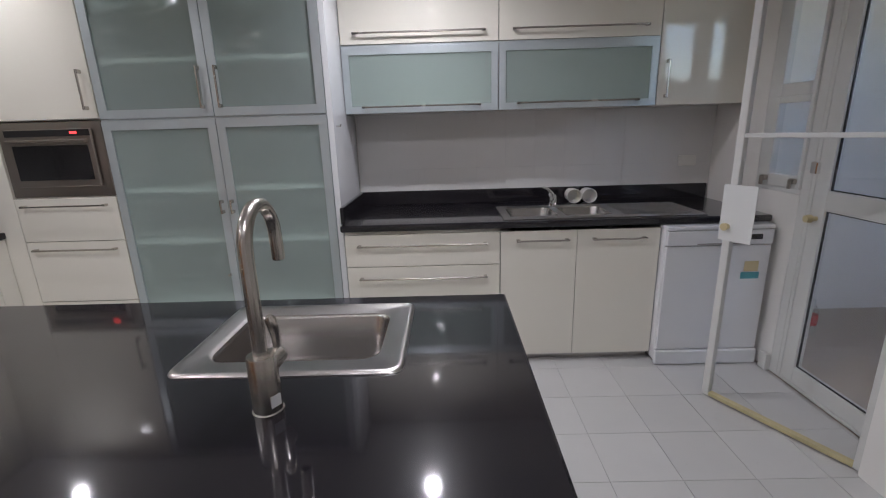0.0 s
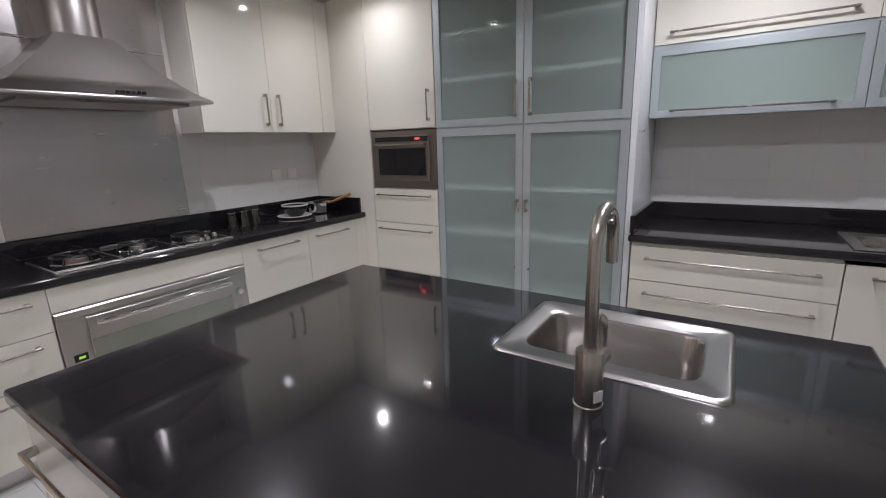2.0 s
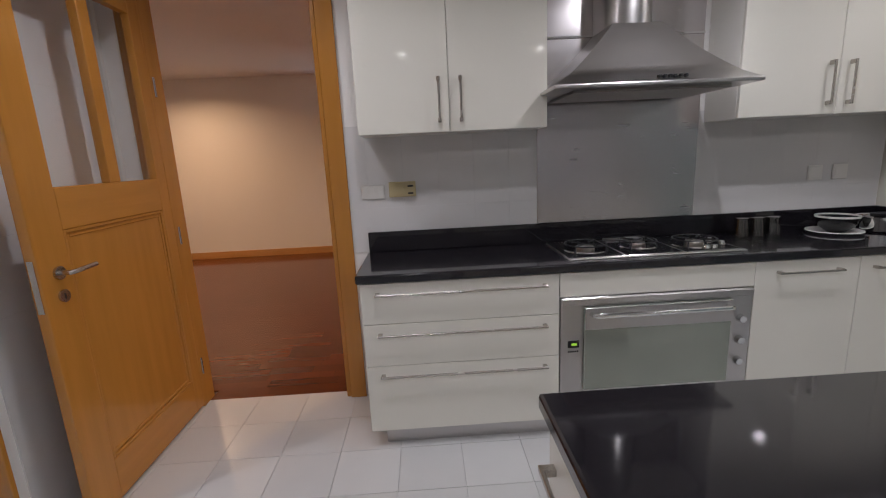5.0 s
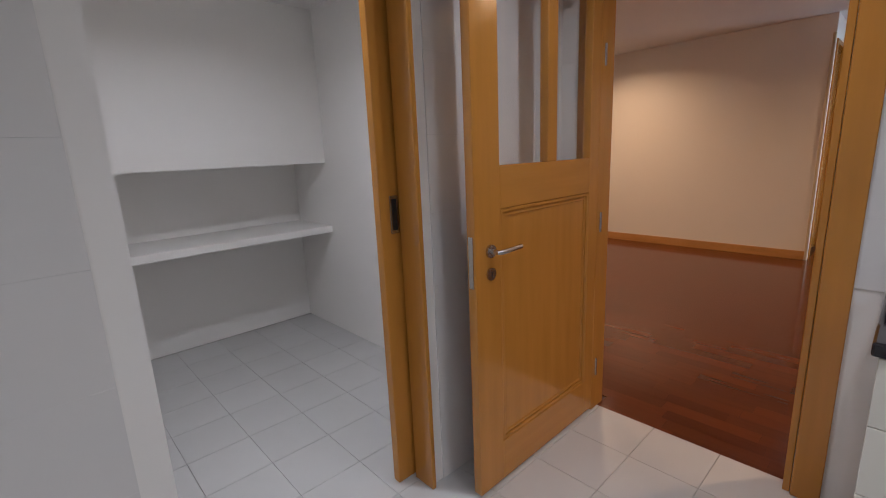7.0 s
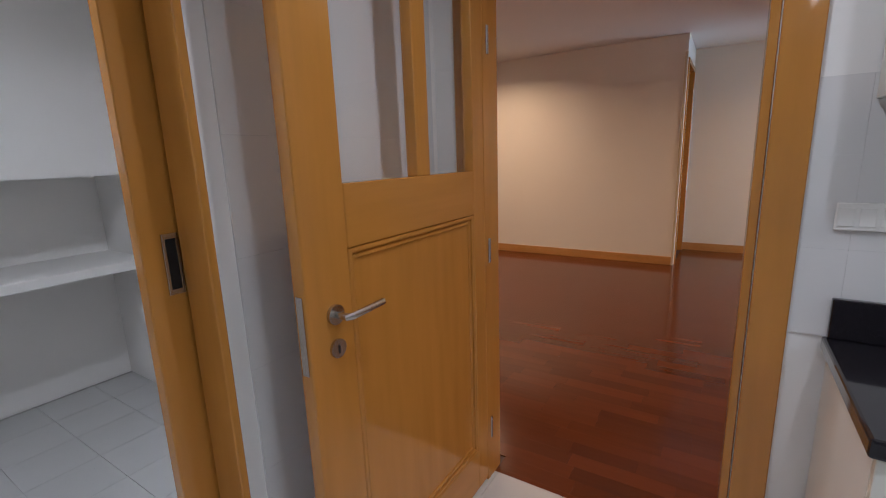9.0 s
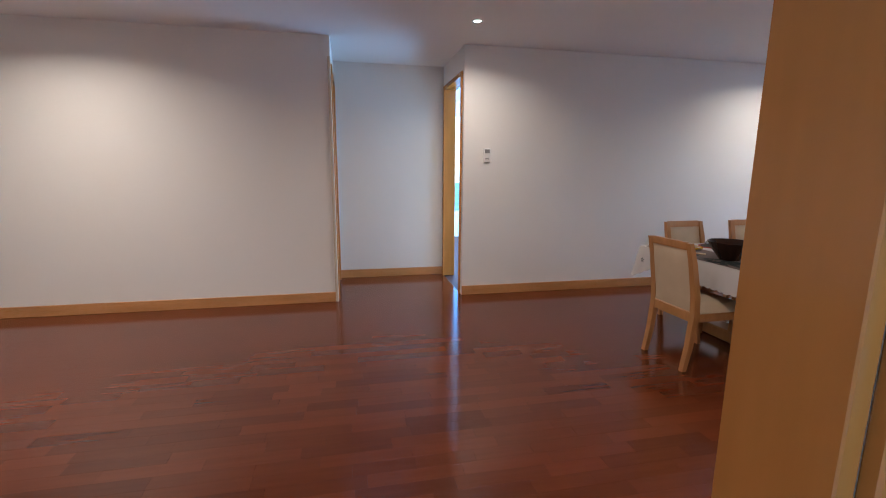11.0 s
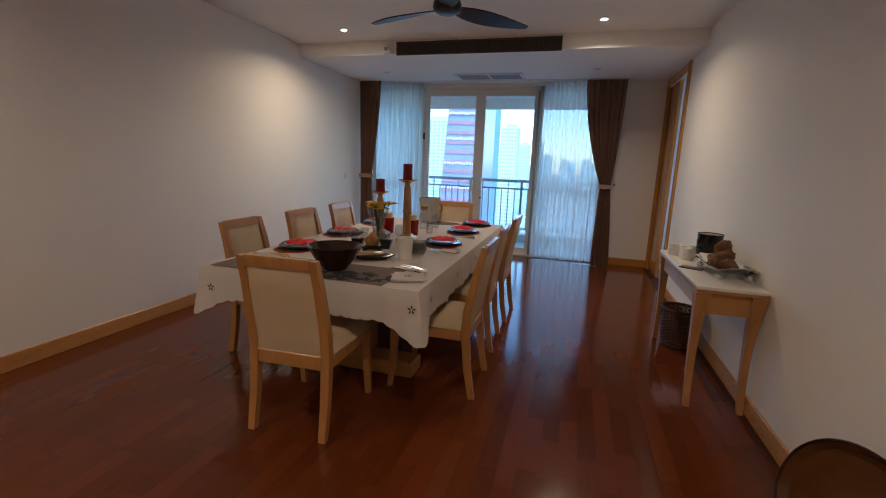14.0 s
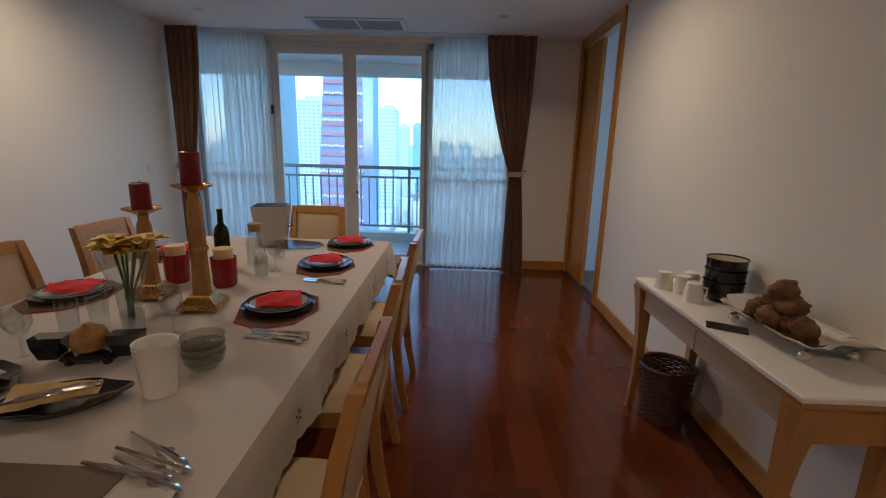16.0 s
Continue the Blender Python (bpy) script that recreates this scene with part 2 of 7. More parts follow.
M_CORK = mat("cork", (0.42, 0.26, 0.13), 0.8, var=0.15, scale=60)
M_WINE = mat("dark_bottle", (0.01, 0.014, 0.01), 0.08, var=0.1)
M_BREAD = mat("bread_crust", (0.17, 0.085, 0.038), 0.75, var=0.35, scale=22, bump=0.7, fine=60)
M_WICKER = mat("dark_wicker", (0.075, 0.026, 0.013), 0.5, var=0.25, scale=30, bump=0.3)
M_LEATHER = mat("brown_leather", (0.10, 0.04, 0.012), 0.25, var=0.3, scale=5, bump=0.2, fine=200)
M_FAN = mat("black_fan_blade", (0.012, 0.013, 0.015), 0.35, var=0.1)
M_GRILLE = mat("brown_grille", (0.07, 0.05, 0.04), 0.5, var=0.1)
M_VENT = mat("grey_vent", (0.30, 0.29, 0.28), 0.6, var=0.05)
M_BULB = mat("lit_lamp", (1, 1, 1), 0.4, emit=(1.0, 0.93, 0.84, 30.0))
M_BULBW = mat("warm_lit_lamp", (1, 1, 1), 0.4, emit=(1.0, 0.75, 0.5, 30.0))
M_OFFLENS = mat("lamp_lens", (0.5, 0.5, 0.5), 0.3, var=0.03)
M_PAPER = mat("white_paper", (0.72, 0.73, 0.72), 0.8, var=0.01)
M_YTAPE = mat("yellowed_sill", (0.55, 0.48, 0.27), 0.6, var=0.08, scale=10)
M_BEIGE = mat("aged_beige_plastic", (0.55, 0.46, 0.26), 0.45, var=0.05)
M_RAIL = mat("grey_green_rail", (0.30, 0.36, 0.36), 0.45, 0.3, var=0.05)
M_BALC = mat("balcony_tile", (0.50, 0.52, 0.50), 0.5, var=0.06, scale=4)
M_WOODPULL = mat("pan_handle_wood", (0.36, 0.17, 0.06), 0.5, var=0.15, stretch=(1, 1, 8))
M_TOWEL = mat("yellow_cloth", (0.50, 0.36, 0.16), 0.85, var=0.2, scale=18, bump=0.3)
M_BLUE = mat("blue_plastic", (0.05, 0.16, 0.34), 0.4, var=0.05)
M_TEAL = mat("teal_print", (0.06, 0.32, 0.38), 0.6, var=0.05)
M_AMBER = mat("amber_glass", (0.36, 0.20, 0.07), 0.1, 0.3, var=0.3, scale=25)
M_ASPHALT = mat("city_ground", (0.20, 0.23, 0.23), 0.9, var=0.3, scale=0.02, fine=0.3)


# ---- mesh helpers ----
FLAT = set()

def bx(bm, x0, x1, y0, y1, z0, z1, bev=0.0, seg=1):
    """A box between two corners, with its edges rounded by bev."""
    m = Matrix.Translation(((x0 + x1) / 2, (y0 + y1) / 2, (z0 + z1) / 2)) @ Matrix.Diagonal((abs(x1 - x0), abs(y1 - y0), abs(z1 - z0), 1))
    vs = bmesh.ops.create_cube(bm, size=1, matrix=m)["verts"]
    if bev:
        es = list({e for v in vs for e in v.link_edges})
        bmesh.ops.bevel(bm, geom=es, offset=bev, segments=seg, profile=0.5, affect="EDGES", clamp_overlap=True)
    FLAT.add(id(bm))
    return bm


def box(x0, x1, y0, y1, z0, z1, bev=0.0, seg=1):
    return bx(bmesh.new(), x0, x1, y0, y1, z0, z1, bev, seg)


def lathe(profile, seg=24, at=(0, 0, 0), bm=None):
    """A turned shape: profile of (radius, height) from bottom to top."""
    bm = bm or bmesh.new()
    rings = []
    for r, z in profile:
        if r < 1e-5:
            rings.append([bm.verts.new((at[0], at[1], at[2] + z))])
        else:
            rings.append([bm.verts.new((at[0] + r * math.cos(2 * math.pi * k / seg), at[1] + r * math.sin(2 * math.pi * k / seg), at[2] + z)) for k in range(seg)])
    for a, b in zip(rings, rings[1:]):
        for k in range(seg):
            q = [a[k % len(a)], a[(k + 1) % len(a)], b[(k + 1) % len(b)], b[k % len(b)]]
            q = list(dict.fromkeys(q))
            if len(q) > 2:
                bm.faces.new(q)
    return bm


def tube(points, r, seg=10, bm=None):
    """A round bar along a line of points, closed at its ends. r: one radius, or one for each point."""
    bm = bm or bmesh.new()
    pts = [Vector(p) for p in points]
    rs = r if isinstance(r, (list, tuple)) else [r] * len(pts)
    rings = []
    side = None
    for i, p in enumerate(pts):
        d = (pts[min(i + 1, len(pts) - 1)] - pts[max(i - 1, 0)]).normalized()
        if side is None:
            side = d.orthogonal().normalized()
        side = (side - d * side.dot(d)).normalized()
        up = d.cross(side)
        rings.append([bm.verts.new(p + rs[i] * (math.cos(2 * math.pi * k / seg) * side + math.sin(2 * math.pi * k / seg) * up)) for k in range(seg)])
    for a, b in zip(rings, rings[1:]):
        for k in range(seg):
            bm.faces.new((a[k], a[(k + 1) % seg], b[(k + 1) % seg], b[k]))
    bm.faces.new(rings[0][::-1])
    bm.faces.new(rings[-1])
    return bm


def sweep(sections, bm=None):
    """Joins rectangles (x0, x1, y0, y1, z), one above another, into one closed bar."""
    bm = bm or bmesh.new()
    rings = [[bm.verts.new(p) for p in ((a, c, z), (b, c, z), (b, d, z), (a, d, z))] for a, b, c, d, z in sections]
    for a, b in zip(rings, rings[1:]):
        for k in range(4):
            bm.faces.new((a[k], a[(k + 1) % 4], b[(k + 1) % 4], b[k]))
    bm.faces.new(rings[0][::-1])
    bm.faces.new(rings[-1])
    return bm


def slab(x0, x1, y0, y1, z0, z1, holes=(), bev=0.004):
    """A flat slab with rectangular holes through it."""
    bm = bmesh.new()
    xs = sorted({x0, x1, *[v for h in holes for v in h[:2]]})
    ys = sorted({y0, y1, *[v for h in holes for v in h[2:]]})
    grid = {}
    for a, b in zip(xs, xs[1:]):
        for c, d in zip(ys, ys[1:]):
            if any(h[0] <= (a + b) / 2 <= h[1] and h[2] <= (c + d) / 2 <= h[3] for h in holes):
                continue
            q = []
            for p in ((a, c), (b, c), (b, d), (a, d)):
                if p not in grid:
                    grid[p] = bm.verts.new((*p, z1))
                q.append(grid[p])
            bm.faces.new(q)
    top = list(bm.faces)
    ext = bmesh.ops.extrude_face_region(bm, geom=top)
    bmesh.ops.translate(bm, verts=[v for v in ext["geom"] if isinstance(v, bmesh.types.BMVert)], vec=(0, 0, z0 - z1))
    bmesh.ops.recalc_face_normals(bm, faces=list(bm.faces))
    if bev:
        es = [e for e in bm.edges if len(e.link_faces) == 2 and e.calc_face_angle(0) > 0.5 and not any(
            h[0] - 1e-4 <= v.co.x <= h[1] + 1e-4 and h[2] - 1e-4 <= v.co.y <= h[3] + 1e-4 for v in e.verts for h in holes)]
        bmesh.ops.bevel(bm, geom=es, offset=bev, segments=2, profile=0.5, affect="EDGES", clamp_overlap=True)
    FLAT.add(id(bm))
    return bm


def finish(bm, material, sharp=35):
    me = bpy.data.meshes.new("mesh")
    bmesh.ops.recalc_face_normals(bm, faces=list(bm.faces))
    curved = id(bm) not in FLAT
    FLAT.discard(id(bm))
    for f in bm.faces:
        f.smooth = curved
    bm.to_mesh(me)
    bm.free()
    if curved:
        me.set_sharp_from_angle(angle=radians(sharp))
    me.materials.append(material)
    return me


def part(name, bm, material, parent, label="", sharp=35):
    """One mesh object under a thing or under a part."""
    ob = new(name, finish(bm, material, sharp))
    ob.parent = parent
    return tagged(ob, label)


def solo(name, bm, material, label="", category="", group="", kind="", m=None, sharp=35):
    ob = new(name, finish(bm, material, sharp))
    if m is not None:
        ob.matrix_basis = m
    return tagged(ob, label, category, group, kind)


def thing(name, m, label, category, group=""):
    ob = new(name)
    ob.empty_display_size = 0.1
    ob.matrix_basis = m
    return tagged(ob, label, category, group)


def wall(name, x0, x1, y0, y1, z0, z1, material, label=""):
    return solo(name, box(x0, x1, y0, y1, z0, z1), material, label or "plain painted wall", "wall", kind="structure")


def joined(name, boxes, material, label, category, kind="structure"):
    bm = bmesh.new()
    for b in boxes:
        bx(bm, *b)
    return solo(name, bm, material, label, category, kind=kind)


# ---- structure: kitchen side ----
KC = KITCHEN_CEILING
floor_k = solo("floor_kitchen", box(-2.98, 2.14, -4.1, 3.62, -0.12, -0.006), M_GROUT, "white tiled kitchen floor with grey joints", "floor", kind="structure")
wall("wall_kitchen_west", -3.035, -2.92, -0.26, 4.0, 0, 2.9, M_WALL, "white kitchen wall behind the hob")
wall("wall_kitchen_west_south", -3.035, -2.92, -4.1, -1.17, 0, 2.9, M_WALL, "white wall beside the kitchen door")
wall("wall_over_kitchen_door", -3.035, -2.92, -1.17, -0.26, 2.34, 2.9, M_WALL, "white wall over the kitchen door")
wall("wall_kitchen_north", -2.92, 2.25, 3.56, 3.68, 0, 2.9, M_WALL, "white kitchen wall behind the sink")
wall("wall_kitchen_east", 1.93, 2.14, -4.1, 1.88, 0, 2.9, M_WALL, "white kitchen end wall")
wall("wall_kitchen_south", -1.0, 1.96, -1.5, -1.36, 0, 2.9, M_WALL, "white wall beside the pantry opening")
wall("wall_pantry_front", -2.92, -1.926, -1.5, -1.36, 0, 2.9, M_WALL, "white pier between pantry and kitchen door")
wall("wall_over_pantry", -1.926, -1.0, -1.5, -1.36, 2.34, 2.9, M_WALL)
wall("wall_pantry_west", -2.92, -2.62, -4.1, -1.5, 0, 2.9, M_WALL, "white pantry wall")
wall("wall_pantry_back", -2.62, -0.7, -4.1, -3.85, 0, 2.9, M_WALL, "white pantry back wall")
wall("wall_pantry_east", -0.8, -0.66, -3.85, -1.5, 0, 2.9, M_WALL)
solo("pantry_bulkhead", box(-2.62, -0.8, -3.85, -3.3, 1.39, 2.9), M_WALL, "white boxed bulkhead over the pantry recess", "wall", kind="structure")
solo("pantry_shelf", box(-2.62, -0.8, -3.85, -3.28, 0.835, 0.89, 0.004), M_WALL, "white built-in pantry shelf", "shelf", kind="structure")
solo("ceiling_kitchen", slab(-2.92, 2.14, -4.1, 3.56, KC, KC + 0.1, bev=0), M_CEIL, "white kitchen ceiling", "ceiling", kind="structure")

# wall tiling beside the pantry and on the hob and sink walls
def tiled(name, holder_label, x0, x1, z0, z1, m, w=0.3, h=0.3):
    """Glazed tiles laid on a wall; x along the wall, z up, proud towards -y."""
    base = thing(name, m, holder_label, "wall tiling")
    base["kind"] = "structure"
    cache = {}
    nx, nz = max(1, round((x1 - x0) / w)), max(1, math.ceil((z1 - z0) / h))
    tw = (x1 - x0) / nx
    for i in range(nx):
        for k in range(nz):
            hh = round(min(h, z1 - z0 - k * h), 3)
            if hh < 0.02:
                continue
            if hh not in cache:
                cache[hh] = finish(box(0.0002, tw - 0.0002, -0.006, 0, 0.0002, hh - 0.0002), M_WTILE)
            t = new("tile", cache[hh])
            t.parent = base
            t.location = (x0 + i * tw, 0, z0 + k * h)
    return base


tiled("wall_tiles_south", "plain white wall tiles beside the pantry opening", 0, 1.2, 0, 2.3, pose(0.28, -1.36, 0, 0, 0, 180))
tiled("wall_tiles_pier", "plain white wall tiles on the pier behind the door", 0, 0.9, 0, 2.3, pose(-1.985, -1.36, 0, 0, 0, 180))
tiled("wall_tiles_hob", "plain white glazed splashback tiles", -0.255, 2.92, 0.9, 1.6, pose(-2.92, 0, 0, 0, 0, 90), 0.2, 0.25)
tiled("wall_tiles_sink", "plain white glazed splashback tiles", -0.34, 2.14, 0.9, 1.6, pose(0, 3.56, 0, 0, 0, 0), 0.2, 0.25)

# ---- kitchen fittings ----
def bar_handle(parent, x0, x1, y, z, label="satin steel bar handle"):
    """A horizontal bar with two square feet, in front of a panel at y."""
    h = part("handle", bx(bx(bx(bmesh.new(), x0, x1, y - 0.036, y - 0.026, z - 0.005, z + 0.005, 0.002), x0 + 0.002, x0 + 0.022, y - 0.030, y, z - 0.007, z + 0.007, 0.002),
                          x1 - 0.022, x1 - 0.002, y - 0.030, y, z - 0.007, z + 0.007, 0.002), M_NICKEL, parent, label)
    return h


def up_handle(parent, x, y, z0, z1, label="satin steel bar handle"):
    return part("handle", bx(bx(bx(bmesh.new(), x - 0.005, x + 0.005, y - 0.036, y - 0.026, z0, z1, 0.002), x - 0.008, x + 0.008, y - 0.030, y, z0, z0 + 0.02, 0.002),
                             x - 0.008, x + 0.008, y - 0.030, y, z1 - 0.02, z1, 0.002), M_NICKEL, parent, label)


def carcass(parent, w, d, z0, z1):
    part("body", box(0.001, w - 0.001, 0.0, d, z0, z1), M_CARCASS, parent)


def front(name, parent, x0, x1, z0, z1, material=None, label=""):
    return part(name, box(x0 + 0.0015, x1 - 0.0015, -0.02, -0.001, z0 + 0.0015, z1 - 0.0015, 0.0015), material or M_LACQUER, parent, label)


def plinth(parent, x0, x1, h=0.07):
    part("plinth", box(x0, x1, 0.03, 0.05, 0, h), M_STEEL, parent, "brushed metal plinth")


WR = lambda y0, xf=-2.41: pose(xf, y0, 0, 0, 0, 90)
NR = lambda x0, yf=2.88: pose(x0, yf, 0)
BASE = "base units"
# drawer unit beside the door
u = thing("drawer_unit", WR(-0.07), "glossy cream three-drawer base unit with steel bar handles", "cabinet", BASE)
carcass(u, 0.94, 0.50, 0.10, 0.858)
for z0, z1, hz in ((0.655, 0.856, 0.805), (0.442, 0.655, 0.605), (0.095, 0.442, 0.395)):
    f = front("drawer", u, 0, 0.94, z0, z1)
    bar_handle(f, 0.07, 0.88, -0.02, hz)
plinth(u, 0.07, 0.94, 0.099)
# oven housing
u = thing("oven_housing", WR(0.87), "glossy cream housing round the built-in oven", "cabinet", BASE)
carcass(u, 0.95, 0.42, 0.06, 0.858)
front("panel", u, 0, 0.95, 0.735, 0.856)
front("panel", u, 0, 0.95, 0.05, 0.205)
plinth(u, 0, 0.95)
o = thing("built_in_oven", WR(0.875), "wide stainless steel built-in oven with grey glass door", "oven")
part("fascia", box(0, 0.94, -0.024, 0.0, 0.21, 0.73, 0.003), M_STEEL, o)
part("top_strip", box(0.002, 0.938, -0.034, -0.024, 0.695, 0.728, 0.002), M_STEEL, o)
d = part("door", box(0.11, 0.83, -0.044, -0.026, 0.26, 0.685, 0.004), M_OVENDOOR, o, "grey mirrored glass oven door")
part("door_band", box(0.112, 0.828, -0.048, -0.045, 0.575, 0.684, 0.001), M_STEEL, d, "brushed steel band")
part("handle", tube([(0.14, -0.05, 0.655), (0.14, -0.09, 0.66), (0.16, -0.095, 0.66), (0.78, -0.095, 0.66), (0.80, -0.09, 0.66), (0.80, -0.05, 0.655)], 0.011), M_CHROME, d, "round steel oven handle")
disp = part("display", box(0.035, 0.09, -0.029, -0.024, 0.48, 0.515), M_BLACK, o, "small black timer window")
part("digits", box(0.052, 0.078, -0.0305, -0.029, 0.492, 0.503), M_LEDG, disp, "green lit digits")
for i in range(5):
    part("button", box(0.036 + i * 0.011, 0.043 + i * 0.011, -0.027, -0.024, 0.455, 0.463), M_BLACK, o)
for kz in (0.58, 0.47, 0.36):
    part("knob", tube([(0.885, -0.024, kz), (0.885, -0.05, kz)], [0.022, 0.017], 16), M_CHROME, o, "round chrome oven knob")
# two-door unit
u = thing("base_cabinet", WR(1.82), "glossy cream two-door base unit with steel bar handles", "cabinet", BASE)
carcass(u, 1.11, 0.50, 0.06, 0.858)
f = front("door", u, 0, 0.52, 0.05, 0.856)
bar_handle(f, 0.10, 0.42, -0.02, 0.80)
f = front("door", u, 0.52, 1.0, 0.05, 0.856)
bar_handle(f, 0.58, 0.90, -0.02, 0.80)
front("filler", u, 1.0, 1.11, 0.05, 0.856)
plinth(u, 0, 1.11)
# hob-side worktop
cw = thing("worktop_hob", pose(0, 0, 0), "polished black granite worktop along the hob wall", "worktop")
part("top", slab(-2.92, -2.375, -0.085, 2.93, 0.86, 0.90, bev=0.007), M_GRANITE, cw)
part("upstand", box(-2.92, -2.895, -0.075, 2.93, 0.901, 1.015, 0.003), M_GRANITE, cw)
part("end_upstand", box(-2.895, -2.42, 2.905, 2.93, 0.901, 1.015, 0.003), M_GRANITE, cw)
# wall units on the hob wall
WALLU = "wall units"
u = thing("wall_cabinet", WR(-0.05, -2.657), "glossy cream two-door wall unit with steel bar handles", "cabinet", WALLU)
carcass(u, 0.93, 0.255, 1.537, KC - 0.01)
f = front("door", u, 0, 0.45, 1.535, KC - 0.012)
up_handle(f, 0.40, -0.02, 1.58, 1.79)
f = front("door", u, 0.45, 0.93, 1.535, KC - 0.012)
up_handle(f, 0.505, -0.02, 1.58, 1.79)
u = thing("wall_cabinet", WR(1.84, -2.657), "glossy cream two-door wall unit beside the hood", "cabinet", WALLU)
carcass(u, 1.09, 0.255, 1.537, KC - 0.01)
f = front("door", u, 0, 0.50, 1.535, KC - 0.012)
up_handle(f, 0.45, -0.02, 1.58, 1.79)
f = front("door", u, 0.50, 0.96, 1.535, KC - 0.012)
up_handle(f, 0.555, -0.02, 1.58, 1.79)
front("filler", u, 0.96, 1.09, 1.535, KC - 0.012)
solo("hood_bulkhead", box(-2.9, -2.66, 0.882, 1.838, KC - 0.10, KC - 0.08), M_LACQUER, "cream panel bridging the units over the hood", "panel", kind="structure")
sb = thing("steel_splashback", pose(-2.914, 0, 0), "brushed stainless steel splashback behind the hob", "splashback")
part("lower_sheet", box(0, 0.006, 0.895, 1.81, 1.016, 2.004, 0.001), M_SHEET, sb)
part("upper_sheet", box(0, 0.006, 0.895, 1.81, 2.008, KC - 0.11, 0.001), M_SHEET, sb)
# The chrome strip on the seam also stands for a bright reflected line.
part("seam_strip", box(0.0065, 0.016, 0.895, 1.81, 2.0, 2.012, 0.003, 2), M_CHROME, sb, "bright seam strip standing for a reflected line")
# cooker hood
hd = thing("cooker_hood", WR(0.85, -2.907), "stainless steel chimney cooker hood over the hob", "cooker hood")
secs = []
for i in range(9):
    s = i / 8
    k = s ** 0.8
    secs.append((0.0 + 0.345 * k, 0.93 - 0.345 * k, -0.50 + 0.24 * k, 0.0, 1.70 + 0.30 * s))
part("canopy", sweep(secs), M_STEEL, hd, sharp=50)
part("rim", box(-0.005, 0.935, -0.51, 0.0, 1.682, 1.70, 0.005, 2), M_STEEL, hd)
part("filter", box(0.1, 0.83, -0.44, -0.06, 1.668, 1.681), M_STEEL_D, hd, "dark metal grease filter")
bm = bmesh.new()
ring = []
for k in range(13):
    a = math.pi * k / 12
    ring.append((0.465 - 0.118 * math.cos(a), -0.15 - 0.09 * math.sin(a)))
ring += [(0.583, 0.0), (0.347, 0.0)]
lo = [bm.verts.new((*p, 1.98)) for p in ring]
hi = [bm.verts.new((*p, KC - 0.103)) for p in ring]
for k in range(len(ring)):
    bm.faces.new((lo[k], lo[(k + 1) % len(ring)], hi[(k + 1) % len(ring)], hi[k]))
part("chimney", bm, M_STEEL, hd, sharp=50)
for i in range(6):
    bx0 = 0.46 + i * 0.024
    part("button", box(bx0, bx0 + 0.014, -0.497, -0.477, 1.712, 1.726, 0.002), M_BLACK, hd)
# gas hob
hb = thing("gas_hob", pose(-2.64, 1.35, 0.9), "stainless steel gas hob with three burners set in the worktop", "hob")
part("tray", box(-0.22, 0.20, -0.42, 0.46, 0.0005, 0.006, 0.003, 2), M_STEEL, hb)
for ty0, ty1 in ((-0.41, -0.135), (-0.125, 0.16), (0.17, 0.45)):
    part("hob_plate", box(-0.21, 0.19, ty0, ty1, 0.0062, 0.0075, 0.0006), M_OVENGLASS, hb, "glossy black hob plate")
    part("plate_edge", tube([(0.19, ty0, 0.009), (0.19, ty1, 0.009)], 0.004, 8), M_CHROME, hb)
for by, bxx, r in ((-0.27, 0.0, 0.085), (0.02, -0.02, 0.07), (0.30, 0.02, 0.085)):
    part("pan_ring", lathe([(r + 0.03, 0.008), (r + 0.025, 0.013), (r, 0.012), (r * 0.6, 0.010), (0, 0.010)], 24, (bxx, by, 0)), M_CHROME, hb)
    b = part("burner", lathe([(r * 0.55, 0.010), (r * 0.55, 0.022), (r * 0.5, 0.027), (0.02, 0.03), (0, 0.03)], 20, (bxx, by, 0)), M_STEEL_D, hb, "dark burner cap")
    g = bmesh.new()
    for k in range(4):
        a = math.pi / 4 + k * math.pi / 2
        c, s = math.cos(a), math.sin(a)
        tube([(bxx + 0.025 * c, by + 0.025 * s, 0.04), (bxx + (r + 0.02) * c, by + (r + 0.02) * s, 0.04), (bxx + (r + 0.03) * c, by + (r + 0.03) * s, 0.008)], 0.004, 6, g)
    tube([(bxx + (r + 0.02) * math.cos(2 * math.pi * k / 24), by + (r + 0.02) * math.sin(2 * math.pi * k / 24), 0.04) for k in range(25)], 0.0035, 6, g)
    part("grate", g, M_BLACK, hb, "black wire pan support")
part("lid_frame", box(-0.20, -0.185, -0.10, 0.13, 0.008, 0.02, 0.002), M_STEEL, hb)
for i in range(4):
    part("knob", lathe([(0.017, 0.008), (0.015, 0.028), (0, 0.03)], 14, (0.14, 0.33 + i * 0.001 - 0.04 * (i % 2), 0)) if i > 1 else lathe([(0.017, 0.008), (0.015, 0.028), (0, 0.03)], 14, (0.06 - 0.1 * i, 0.42, 0)), M_CHROME, hb)
# things on the hob worktop
for jy in (2.03, 2.12, 2.21):
    t = thing("tumbler", pose(-2.80, jy, 0.9), "clear glass tumbler turned upside down on the worktop", "glass", "tumblers by the hob")
    part("bowl", lathe([(0.042, 0.0), (0.034, 0.10), (0.0, 0.10), (0.0, 0.094), (0.031, 0.094), (0.039, 0.0), (0.042, 0.0)], 18), M_SMOKE, t)
t = thing("serving_plate", pose(-2.74, 2.52, 0.9), "white plate under a dark bowl", "plate")
